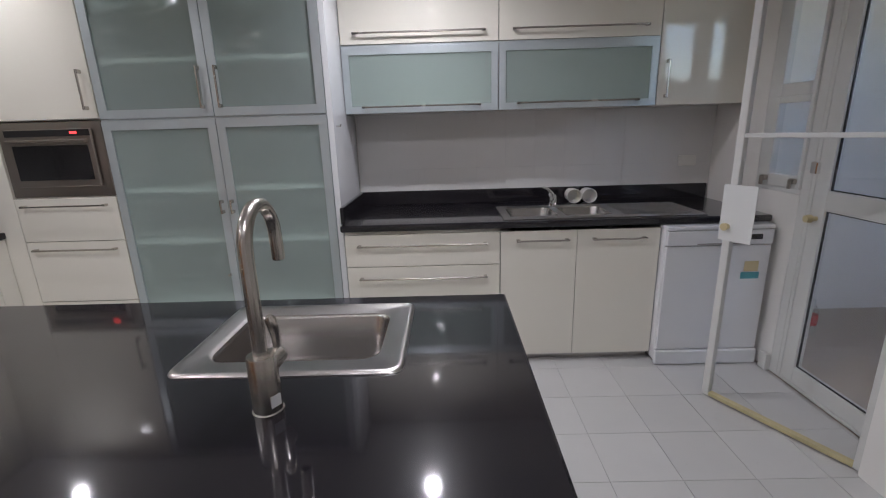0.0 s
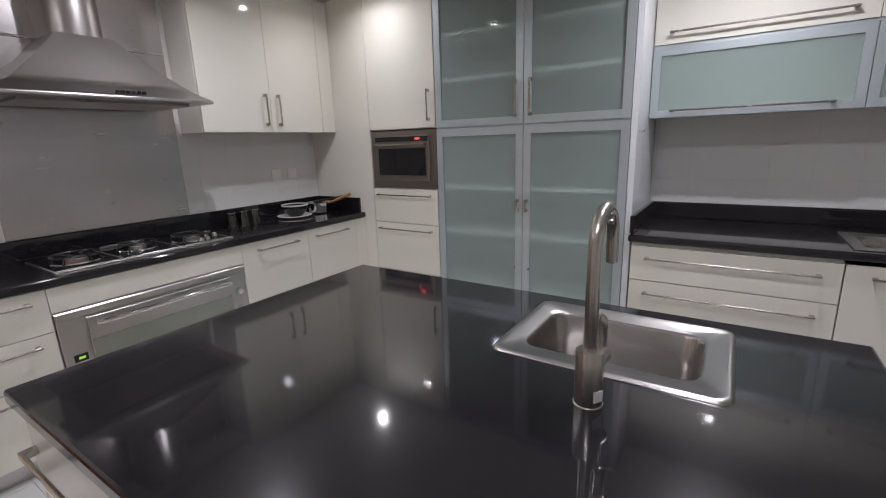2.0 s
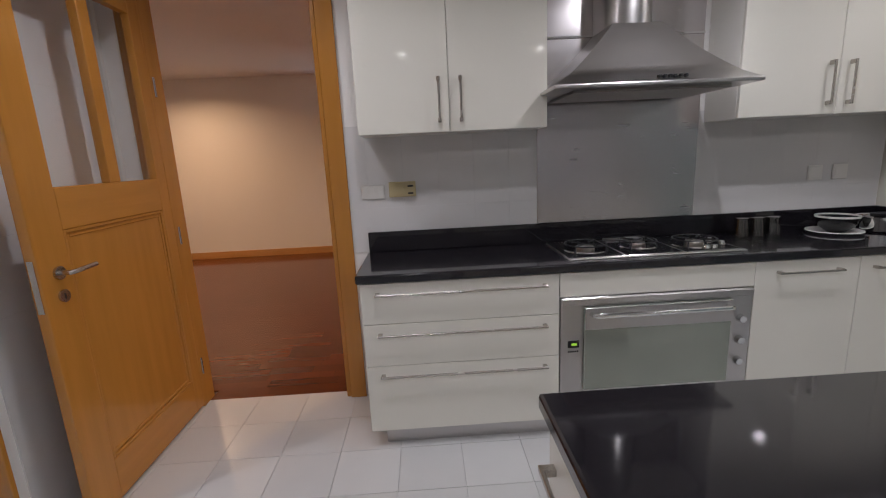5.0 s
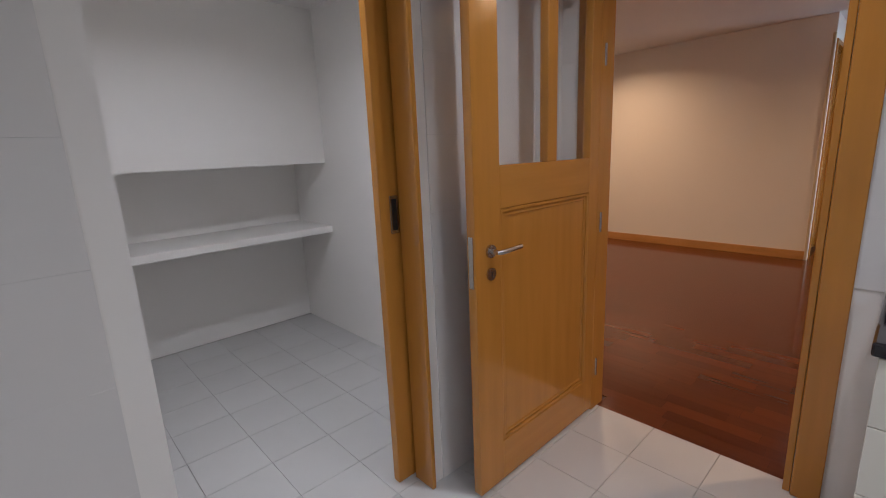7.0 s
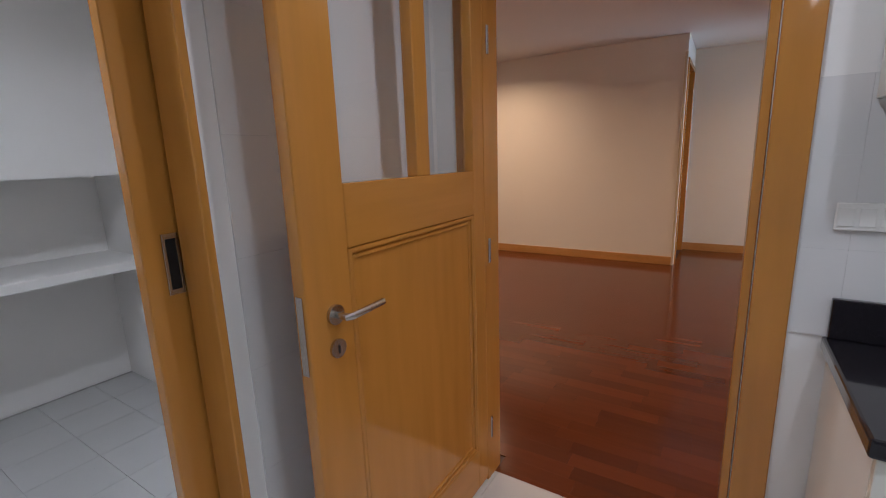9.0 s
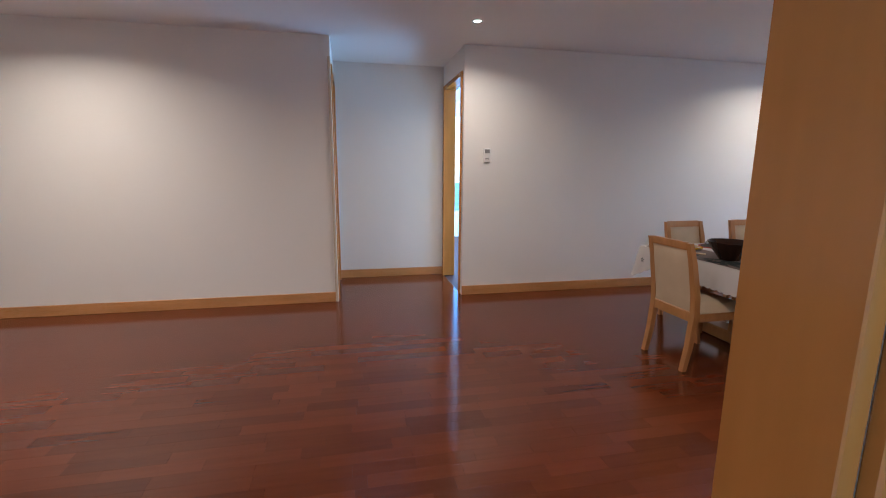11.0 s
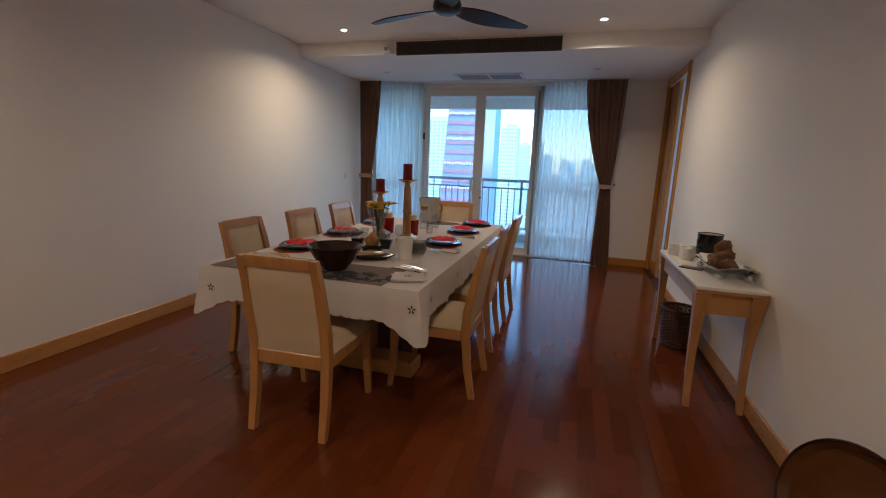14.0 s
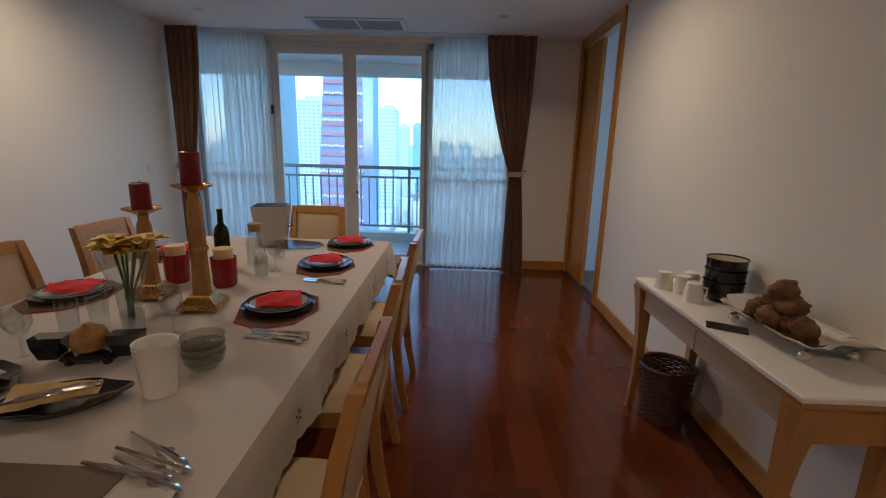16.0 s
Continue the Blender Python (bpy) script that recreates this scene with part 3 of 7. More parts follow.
part("dish", lathe([(0.06, 0), (0.13, 0.014), (0.128, 0.018), (0.06, 0.006), (0, 0.006)], 28), M_WHITECER, t)
t = thing("bowl", pose(-2.74, 2.53, 0.907), "dark grey bowl with white rim on a plate", "bowl")
part("body", lathe([(0.045, 0), (0.08, 0.03), (0.10, 0.085), (0.096, 0.085), (0.076, 0.032), (0, 0.008)], 28), M_BLACKCER, t)
part("rim", lathe([(0.1005, 0.082), (0.101, 0.092), (0.094, 0.092), (0.0955, 0.082)], 28), M_WHITECER, t, "white rim")
t = thing("saucepan", pose(-2.72, 2.75, 0.9), "steel saucepan with a wooden handle", "saucepan")
part("pot", lathe([(0.08, 0), (0.09, 0.01), (0.095, 0.085), (0.10, 0.088), (0.091, 0.085), (0.086, 0.012), (0, 0.008)], 28), M_CHROME, t)
part("handle", tube([(0.08, 0.03, 0.08), (0.14, 0.07, 0.105), (0.24, 0.13, 0.15)], [0.008, 0.012, 0.013]), M_WOODPULL, t, "brown wooden handle")
part("spatula", tube([(-0.03, -0.02, 0.09), (0.10, 0.06, 0.115), (0.2, 0.13, 0.14)], [0.012, 0.007, 0.006]), M_BLACK, t, "black spatula lying in the pan")


def socket_plate(name, x, y, z, rz, label, w=0.09, h=0.085, material=None, pips=1):
    s = thing(name, pose(x, y, z, 0, 0, rz), label, "switch")
    part("plate", box(-w / 2, w / 2, -0.009, 0, -h / 2, h / 2, 0.003), material or M_WHITECER, s)
    for i in range(pips):
        px = -w / 2 + w * (i + 0.5) / pips
        part("rocker", box(px - w / pips * 0.38, px + w / pips * 0.38, -0.012, -0.009, -h * 0.33, h * 0.33, 0.001), material or M_WHITECER, s)
    return s


socket_plate("light_switch", -2.913, -0.03, 1.24, 90, "white triple wall switch beside the door", 0.13, 0.075, pips=3)
hp = thing("heater_switch", pose(-2.913, 0.135, 1.25, 0, 0, 90), "yellowed plastic heater control on the tiled wall", "switch")
part("plate", box(-0.075, 0.075, -0.02, 0, -0.042, 0.042, 0.004), M_BEIGE, hp)
part("dial", tube([(-0.02, -0.02, 0), (-0.02, -0.028, 0)], 0.026, 18), M_BEIGE, hp)
part("slot", box(0.03, 0.06, -0.0215, -0.02, 0.012, 0.022), M_BLACK, hp)
part("slot", box(0.03, 0.06, -0.0215, -0.02, -0.028, -0.018), M_BLACK, hp)
for sy in (2.52, 2.67):
    socket_plate("power_socket", -2.913, sy, 1.225, 90, "white power socket on the tiled wall")
socket_plate("power_socket", 1.97, 3.553, 1.16, 0, "white power socket over the sink worktop", 0.13, 0.075)

# tall units on the north wall
TALL = "tall units"
u = thing("filler_panel", pose(-2.92, 2.93, 0), "glossy cream corner panel beside the oven column", "panel")
part("panel", box(0, 0.648, 0, 0.03, 0, KC - 0.003), M_LACQUER, u)
u = thing("oven_column", pose(-2.271, 2.95, 0), "glossy cream tall unit housing a small oven", "cabinet", TALL)
part("body", box(0.001, 0.607, 0.0, 0.6, 0.06, 1.098), M_CARCASS, u)
part("body", box(0.001, 0.607, 0.0, 0.6, 1.53, KC - 0.01), M_CARCASS, u)
f = front("door", u, 0, 0.608, 1.534, KC - 0.012)
up_handle(f, 0.56, -0.02, 1.58, 1.79)
for z0, z1, hz in ((0.835, 1.095, 1.05), (0.45, 0.833, 0.785), (0.05, 0.448, 0.40)):
    f = front("drawer", u, 0, 0.608, z0, z1)
    bar_handle(f, 0.05, 0.555, -0.02, hz)
o = thing("compact_oven", pose(-2.271, 2.95, 1.10), "dark bronze built-in compact oven with a red display", "oven")
part("casing", box(0.004, 0.604, -0.012, 0.45, 0.003, 0.425, 0.003), M_STEEL_D, o)
part("frame_panel", box(0.055, 0.55, -0.03, -0.012, 0.06, 0.385, 0.006), M_STEEL_D, o)
part("window", box(0.085, 0.52, -0.033, -0.03, 0.10, 0.295, 0.001), M_OVENGLASS, o, "black glass oven window")
part("handle", box(0.075, 0.53, -0.06, -0.03, 0.31, 0.328, 0.004), M_STEEL_D, o)
c = part("control_strip", box(0.06, 0.545, -0.034, -0.03, 0.345, 0.38), M_BLACK, o)
part("digits", box(0.435, 0.475, -0.0352, -0.034, 0.357, 0.369), M_LED, c, "red lit clock digits")
# frosted glass larder
u = thing("glass_cabinet", pose(-1.662, 2.95, 0), "tall cabinet with aluminium-framed frosted glass doors", "cabinet", TALL)
W = 1.312
part("back", box(0.02, W, 0.58, 0.6, 0.06, KC - 0.01), M_CARCASS, u)
part("side", box(0.0, 0.02, 0, 0.6, 0.0, KC - 0.01), M_CARCASS, u)
part("side", box(1.28, W, -0.02, 0.6, 0.0, KC - 0.01), M_ENAMEL, u, "white end panel")
part("divider", box(0.642, 0.660, 0.02, 0.58, 0.08, KC - 0.01), M_CARCASS, u)
part("top", box(0.02, 1.28, 0, 0.58, KC - 0.03, KC - 0.01), M_CARCASS, u)
part("bottom", box(0.02, 1.28, 0, 0.58, 0.06, 0.08), M_CARCASS, u)
for sz in (0.42, 0.80, 1.11, 1.50, 1.82, 2.1):
    part("shelf", box(0.022, 0.64, 0.0, 0.58, sz, sz + 0.022), M_CARCASS, u, "pale shelf seen through frosted glass")
    part("shelf", box(0.662, 1.278, 0.0, 0.58, sz, sz + 0.022), M_CARCASS, u, "pale shelf seen through frosted glass")


def upright(bm):
    """Turns a flat slab, drawn with z as y, into a standing one."""
    for v in bm.verts:
        v.co.y, v.co.z = v.co.z, v.co.y
    return bm


def framed_door(parent, x0, x1, z0, z1, fr=0.048, name="door"):
    x0, x1, z0, z1 = x0 + 0.002, x1 - 0.002, z0 + 0.002, z1 - 0.002
    bm = upright(slab(x0, x1, z0, z1, -0.022, -0.002, [(x0 + fr, x1 - fr, z0 + fr, z1 - fr)], 0.0015))
    dd = part(name, bm, M_ALU, parent, "aluminium door frame with a frosted pane")
    part("pane", box(x0 + fr - 0.003, x1 - fr + 0.003, -0.014, -0.009, z0 + fr - 0.003, z1 - fr + 0.003), M_FROST, dd, "frosted glass pane")
    return dd


for x0, x1, hx in ((0.004, 0.652, 0.60), (0.652, 1.278, 0.70)):
    dd = framed_door(u, x0, x1, 1.525, KC - 0.012)
    up_handle(dd, hx, -0.02, 1.57, 1.79)
    dd = framed_door(u, x0, x1, 0.07, 1.517)
    up_handle(dd, hx + (0.02 if hx < 0.65 else -0.02), -0.02, 0.98, 1.06)
    part("knob", tube([(hx, -0.022, 0.60), (hx, -0.04, 0.60)], 0.008, 10), M_STEEL_D, dd)
part("mid_rail", box(0.004, 1.278, -0.012, 0.0, 1.516, 1.526), M_ALU, u)
solo("wall_hook", tube([(-0.352, 2.99, 1.455), (-0.33, 2.99, 1.455), (-0.325, 2.99, 1.465)], 0.006), M_CHROME, "small chrome hook on the cabinet end panel", "hook")

# sink run
u = thing("drawer_unit", NR(-0.33), "glossy cream drawer base unit under the sink worktop", "cabinet", BASE)
carcass(u, 0.905, 0.60, 0.06, 0.858)
for z0, z1, hz in ((0.645, 0.84, 0.775), (0.40, 0.643, 0.575), (0.05, 0.398, 0.34)):
    f = front("drawer", u, 0, 0.905, z0, z1)
    bar_handle(f, 0.075, 0.83, -0.02, hz)
plinth(u, 0, 0.905)
u = thing("sink_cabinet", NR(0.578), "glossy cream two-door unit under the double sink", "cabinet", BASE)
carcass(u, 0.925, 0.60, 0.06, 0.70)
f = front("door", u, 0, 0.445, 0.05, 0.84)
bar_handle(f, 0.09, 0.395, -0.02, 0.785)
f = front("door", u, 0.445, 0.925, 0.05, 0.84)
bar_handle(f, 0.53, 0.84, -0.02, 0.785)
plinth(u, 0, 0.925)
# dishwasher
dw = thing("dishwasher", pose(1.508, 2.79, 0), "white freestanding dishwasher with an energy label", "dishwasher")
part("cabinet", box(0.0, 0.595, 0.02, 0.6, 0.02, 0.85, 0.004), M_ENAMEL, dw)
d = part("door", box(0.002, 0.593, 0.0, 0.02, 0.10, 0.74, 0.006, 2), M_ENAMEL, dw)
part("kick_plate", box(-0.006, 0.60, -0.012, 0.02, 0.004, 0.095, 0.008, 2), M_ENAMEL, dw)
c = part("control_panel", box(0.002, 0.593, -0.006, 0.02, 0.745, 0.83, 0.005, 2), M_ENAMEL, dw)
part("handle_recess", box(0.17, 0.42, -0.008, -0.006, 0.75, 0.757), M_VENT, c, "grey handle recess")
part("display", box(0.44, 0.53, -0.008, -0.006, 0.775, 0.805), M_BLACK, c)
part("energy_label", box(0.44, 0.545, -0.0015, 0.0, 0.54, 0.58), M_TEAL, d, "blue energy label")
part("energy_label", box(0.455, 0.535, -0.0015, 0.0, 0.585, 0.645), M_BEIGE, d, "beige energy label")
part("top_lid", box(-0.002, 0.597, -0.004, 0.6, 0.835, 0.857, 0.004), M_ENAMEL, dw)
# sink worktop
HOLE_N = (0.63, 1.28, 2.94, 3.30)
cn = thing("worktop_sink", pose(0, 0, 0), "polished black granite worktop along the sink wall", "worktop")
part("top", slab(-0.347, 2.12, 2.84, 3.553, 0.86, 0.90, [HOLE_N], 0.01), M_GRANITE, cn)
part("upstand", box(-0.347, 2.12, 3.53, 3.553, 0.901, 1.0, 0.003), M_GRANITE, cn)
part("side_upstand", box(-0.347, -0.325, 2.88, 3.53, 0.901, 1.0, 0.003), M_GRANITE, cn)


def basin(x0, x1, y0, y1, zt, depth, r=0.05):
    """A pressed bowl with rounded corners, open at the top."""
    bm = bmesh.new()
    def loop(inset, z, rad):
        vs = []
        a0, a1, b0, b1 = x0 + inset, x1 - inset, y0 + inset, y1 - inset
        for cx, cy, s in ((a1 - rad, b1 - rad, 0), (a0 + rad, b1 - rad, 1), (a0 + rad, b0 + rad, 2), (a1 - rad, b0 + rad, 3)):
            for k in range(6):
                a = math.pi / 2 * (s + k / 5)
                vs.append(bm.verts.new((cx + rad * math.cos(a), cy + rad * math.sin(a), z)))
        return vs
    loops = [loop(-0.0, zt, r), loop(0.006, zt - 0.01, r), loop(0.014, zt - depth * 0.75, r), loop(0.03, zt - depth * 0.95, r), loop(0.06, zt - depth, r)]
    for a, b in zip(loops, loops[1:]):
        for k in range(len(a)):
            bm.faces.new((a[k], a[(k + 1) % len(a)], b[(k + 1) % len(a)], b[k]))
    bm.faces.new(loops[-1])
    ext = bmesh.ops.extrude_face_region(bm, geom=list(bm.faces))
    bmesh.ops.translate(bm, verts=[v for v in ext["geom"] if isinstance(v, bmesh.types.BMVert)], vec=(0, 0, -0.002))
    return bm


def rim_plate(x0, x1, y0, y1, z, h, holes):
    return slab(x0, x1, y0, y1, z, z + h, holes, 0.003)


s = thing("double_sink", pose(0, 0, 0), "stainless steel double sink with ridged drainer", "sink")
part("rim", rim_plate(0.60, 1.78, 2.89, 3.33, 0.9005, 0.006, [(0.65, 0.94, 2.96, 3.24), (0.98, 1.26, 2.96, 3.24)]), M_STEEL, s)
for x0, x1 in ((0.648, 0.942), (0.978, 1.262)):
    b = part("bowl", basin(x0, x1, 2.958, 3.242, 0.906, 0.16), M_BASIN, s)
    part("drain", lathe([(0.035, 0.0), (0.033, 0.003), (0.0, 0.002)], 18, ((x0 + x1) / 2, 3.1, 0.748)), M_CHROME, b)
for i in range(8):
    part("ridge", box(1.32, 1.72, 2.95 + i * 0.042, 2.962 + i * 0.042, 0.9065, 0.912, 0.003), M_STEEL, s)
tp = thing("mixer_tap", pose(0.97, 3.28, 0.906), "chrome lever mixer tap behind the double sink", "tap")
part("body", lathe([(0.028, 0), (0.027, 0.05), (0.024, 0.075), (0.0, 0.085)], 18), M_CHROME, tp)
part("spout", tube([(0, 0, 0.045), (-0.03, -0.08, 0.085), (-0.05, -0.15, 0.10), (-0.05, -0.16, 0.085)], [0.016, 0.014, 0.012, 0.012]), M_CHROME, tp)
part("lever", tube([(0, 0, 0.08), (-0.04, -0.03, 0.12), (-0.075, -0.05, 0.135)], [0.012, 0.009, 0.007]), M_CHROME, tp)
for mx in (1.15, 1.255):
    t = thing("mug", pose(mx, 3.46, 0.951, 90, 0, 0), "white mug lying on its side, mouth forward", "mug", "mugs by the sink")
    part("cup", lathe([(0.0, -0.04), (0.045, -0.04), (0.047, -0.03), (0.05, 0.06), (0.046, 0.06), (0.042, -0.032), (0.0, -0.034)], 24), M_WHITECER, t)
# wall units over the sink
u = thing("wall_cabinet", pose(-0.347, 3.27, 0), "wall units with frosted flaps below glossy cream flaps", "cabinet", WALLU)
part("body", box(0.0, 1.925, 0.0, 0.28, 1.91, KC - 0.01), M_CARCASS, u)
part("back", box(0.0, 1.925, 0.262, 0.28, 1.53, 1.91), M_CARCASS, u)
part("bottom", box(0.0, 1.925, 0.0, 0.262, 1.53, 1.546), M_CARCASS, u)
for px in (0.0, 0.945, 1.909):
    part("side", box(px, px + 0.016, 0.0, 0.262, 1.546, 1.91), M_CARCASS, u)
for x0, x1 in ((0, 0.955), (0.955, 1.925)):
    dd = framed_door(u, x0, x1, 1.525, 1.912, 0.042, "flap")
    bar_handle(dd, x0 + 0.11, x1 - 0.11, -0.02, 1.565)
    f = front("flap", u, x0, x1, 1.925, KC - 0.012)
    bar_handle(f, x0 + 0.08, x1 - 0.08, -0.02, 1.985)
part("mid_rail", box(0, 1.925, -0.012, 0, 1.912, 1.925), M_ALU, u)
u = thing("wall_cabinet", pose(1.58, 3.27, 0), "glossy cream single-door wall unit", "cabinet", WALLU)
carcass(u, 0.545, 0.28, 1.527, KC - 0.01)
f = front("door", u, 0, 0.545, 1.525, KC - 0.012)
up_handle(f, 0.05, -0.02, 1.57, 1.79)

# island
HOLE_I = (-0.345, 0.115, 1.28, 1.62)
isl = thing("kitchen_island", pose(0, 0, 0), "kitchen island with black granite top and cream drawers", "island")
part("worktop", slab(-1.30, 0.46, 0.487, 1.737, 0.85, 0.89, [HOLE_I], 0.008), M_GRANITE, isl, "polished black granite top")
part("body", box(-1.27, -0.40, 0.53, 1.70, 0.07, 0.848), M_CARCASS, isl)
part("body", box(0.16, 0.42, 0.53, 1.70, 0.07, 0.848), M_CARCASS, isl)
part("body", box(-0.40, 0.16, 0.53, 1.22, 0.07, 0.848), M_CARCASS, isl)
part("body", box(-0.40, 0.16, 1.66, 1.70, 0.07, 0.848), M_CARCASS, isl)
part("plinth", box(-1.22, 0.37, 0.58, 1.65, 0, 0.069), M_STEEL, isl)
part("side_panel", box(0.421, 0.44, 0.51, 1.72, 0.005, 0.848), M_LACQUER, isl)
part("back_panel", box(-1.29, 0.42, 1.701, 1.72, 0.005, 0.848), M_LACQUER, isl)
for a, b in ((-1.288, -0.434), (-0.434, 0.42)):
    for z0, z1, hz in ((0.60, 0.846, 0.735), (0.335, 0.598, 0.50), (0.06, 0.333, 0.235)):
        f = part("drawer", box(a + 0.0015, b - 0.0015, 0.51, 0.529, z0, z1 - 0.002, 0.0015), M_LACQUER, isl, "glossy cream drawer front")
        part("handle", bx(bx(box(a + 0.035, b - 0.035, 0.474, 0.484, hz - 0.008, hz + 0.008, 0.002), a + 0.037, a + 0.06, 0.48, 0.51, hz - 0.009, hz + 0.009, 0.002), b - 0.06, b - 0.037, 0.48, 0.51, hz - 0.009, hz + 0.009, 0.002), M_NICKEL, f, "satin steel bar handle")
for z0, z1, hz in ((0.64, 0.846, 0.74), (0.36, 0.638, 0.56), (0.07, 0.358, 0.28)):
    f = part("drawer", box(-1.291, -1.272, 0.532, 1.698, z0, z1, 0.0015), M_LACQUER, isl)
    part("handle", bx(bx(bx(bmesh.new(), -1.327, -1.317, 0.58, 1.65, hz - 0.005, hz + 0.005, 0.002), -1.32, -1.291, 0.582, 0.602, hz - 0.007, hz + 0.007, 0.002),
                      -1.32, -1.291, 1.628, 1.648, hz - 0.007, hz + 0.007, 0.002), M_NICKEL, f, "satin steel bar handle")
s = thing("island_sink", pose(0, 0, 0), "square stainless steel sink set in the island", "sink")
def round_rim(x0, x1, y0, y1, hx0, hx1, hy0, hy1, z):
    bm = bmesh.new()
    def loop(a0, a1, b0, b1, zz, rad):
        vs = []
        for cx, cy, q in ((a1 - rad, b1 - rad, 0), (a0 + rad, b1 - rad, 1), (a0 + rad, b0 + rad, 2), (a1 - rad, b0 + rad, 3)):
            for k in range(6):
                a = math.pi / 2 * (q + k / 5)
                vs.append(bm.verts.new((cx + rad * math.cos(a), cy + rad * math.sin(a), zz)))
        return vs
    loops = [loop(x0, x1, y0, y1, z, 0.03), loop(x0 + 0.003, x1 - 0.003, y0 + 0.003, y1 - 0.003, z + 0.006, 0.03), loop(x0 + 0.012, x1 - 0.012, y0 + 0.012, y1 - 0.012, z + 0.008, 0.03),
             loop(x0 + 0.018, x1 - 0.018, y0 + 0.018, y1 - 0.018, z + 0.004, 0.03), loop(hx0 - 0.008, hx1 + 0.008, hy0 - 0.008, hy1 + 0.008, z + 0.004, 0.055), loop(hx0, hx1, hy0, hy1, z - 0.004, 0.05)]
    for a, b in zip(loops, loops[1:]):
        for k in range(len(a)):
            bm.faces.new((a[k], a[(k + 1) % len(a)], b[(k + 1) % len(a)], b[k]))
    return bm
part("rim", round_rim(-0.385, 0.165, 1.245, 1.66, -0.325, 0.098, 1.315, 1.60, 0.8905), M_STEEL, s, sharp=60)
b = part("bowl", basin(-0.325, 0.098, 1.315, 1.60, 0.8875, 0.17, 0.05), M_BASIN, s, sharp=60)
part("drain", lathe([(0.04, 0.0), (0.038, 0.003), (0.0, 0.002)], 18, (-0.11, 1.46, 0.719)), M_CHROME, b)
tp = thing("island_tap", pose(-0.092, 1.122, 0.89, 0, 0, 90), "brushed nickel gooseneck tap on the island", "tap")
part("base", lathe([(0.0, 0), (0.031, 0), (0.031, 0.003), (0.0285, 0.005), (0.0285, 0.118), (0.027, 0.121), (0.015, 0.122), (0.0145, 0.13), (0, 0.13)], 28), M_NICKEL, tp)
pts = [(0, 0, 0.12), (0, 0, 0.2), (0, 0, 0.325)] + [(0.072 - 0.072 * math.cos(math.pi * k / 14), 0, 0.325 + 0.076 * math.sin(math.pi * k / 14)) for k in range(1, 15)] + [(0.1455, 0, 0.30), (0.147, 0, 0.272)]
spout = part("spout", tube(pts, 0.0138, 16), M_NICKEL, tp)
part("outlet", tube([(0.147, 0, 0.2725), (0.1472, 0, 0.2705)], 0.011, 14), M_BLACK, spout, "dark spout outlet")
vx, vy = math.cos(radians(-16)), math.sin(radians(-16))
part("valve", tube([(0.02 * vx, 0.02 * vy, 0.092), (0.052 * vx, 0.052 * vy, 0.098)], [0.021, 0.0195], 18), M_NICKEL, tp)
part("lever", tube([(0.045 * vx, 0.045 * vy, 0.098), (0.05 * vx, 0.05 * vy, 0.13), (0.046 * vx, 0.046 * vy, 0.155), (0.04 * vx, 0.04 * vy, 0.178), (0.038 * vx, 0.038 * vy, 0.186)], [0.008, 0.0095, 0.0112, 0.0112, 0.006], 14), M_NICKEL, tp)
part("sticker", box(-0.011, 0.011, -0.0296, -0.0282, 0.018, 0.042), M_PAPER, tp, "small white sticker").rotation_euler = (0, 0, radians(-33))

# glazed screen and back door by the dishwasher
g = thing("glazed_door", pose(1.633, 2.482, 0, 0, 0, -61), "open white-framed glazed door with a paper notice", "door")
L = 0.68
part("stile", box(0, 0.035, -0.018, 0.018, 0.01, KC - 0.02, 0.003), M_PVC, g)
part("stile", box(L - 0.035, L, -0.018, 0.018, 0.01, KC - 0.02, 0.003), M_PVC, g)
part("rail", box(0.035, L - 0.035, -0.016, 0.016, 1.345, 1.365, 0.002), M_PVC, g)
part("bottom_rail", box(0.035, L - 0.035, -0.016, 0.016, 0.01, 0.03, 0.002), M_YTAPE, g, "yellowed bottom rail")
part("top_rail", box(0.035, L - 0.035, -0.016, 0.016, KC - 0.05, KC - 0.02, 0.002), M_PVC, g)
p = part("pane", box(0.033, L - 0.033, -0.003, 0.003, 0.028, 1.347), M_GLASS, g, "clear glass pane")
p.visible_shadow = False
p = part("pane", box(0.033, L - 0.033, -0.003, 0.003, 1.363, KC - 0.048), M_GLASS, g, "clear glass pane")
p.visible_shadow = False
part("notice", box(-0.02, 0.13, -0.024, -0.019, 0.86, 1.13), M_PAPER, g, "blank white paper notice")
part("knob", tube([(0.015, -0.018, 0.93), (0.015, -0.05, 0.93)], [0.014, 0.018], 14), M_BEIGE, g, "cream door knob")

XF = 2.14
w1 = tagged(new("window_1"), "white aluminium casement beside the back door", "window", kind="structure")
def fbox(name, y0, y1, z0, z1, parent, t=0.05, m=M_PVC):
    return part(name, box(XF, XF + t, y0, y1, z0, z1, 0.003), m, parent)
for y0, y1, z0, z1 in ((2.645, 2.705, 0, KC), (3.0, 3.06, 1.03, KC), (2.705, 3.0, 1.03, 1.06), (2.705, 3.0, 2.38, KC)):
    fbox("window_frame", y0, y1, z0, z1, w1)
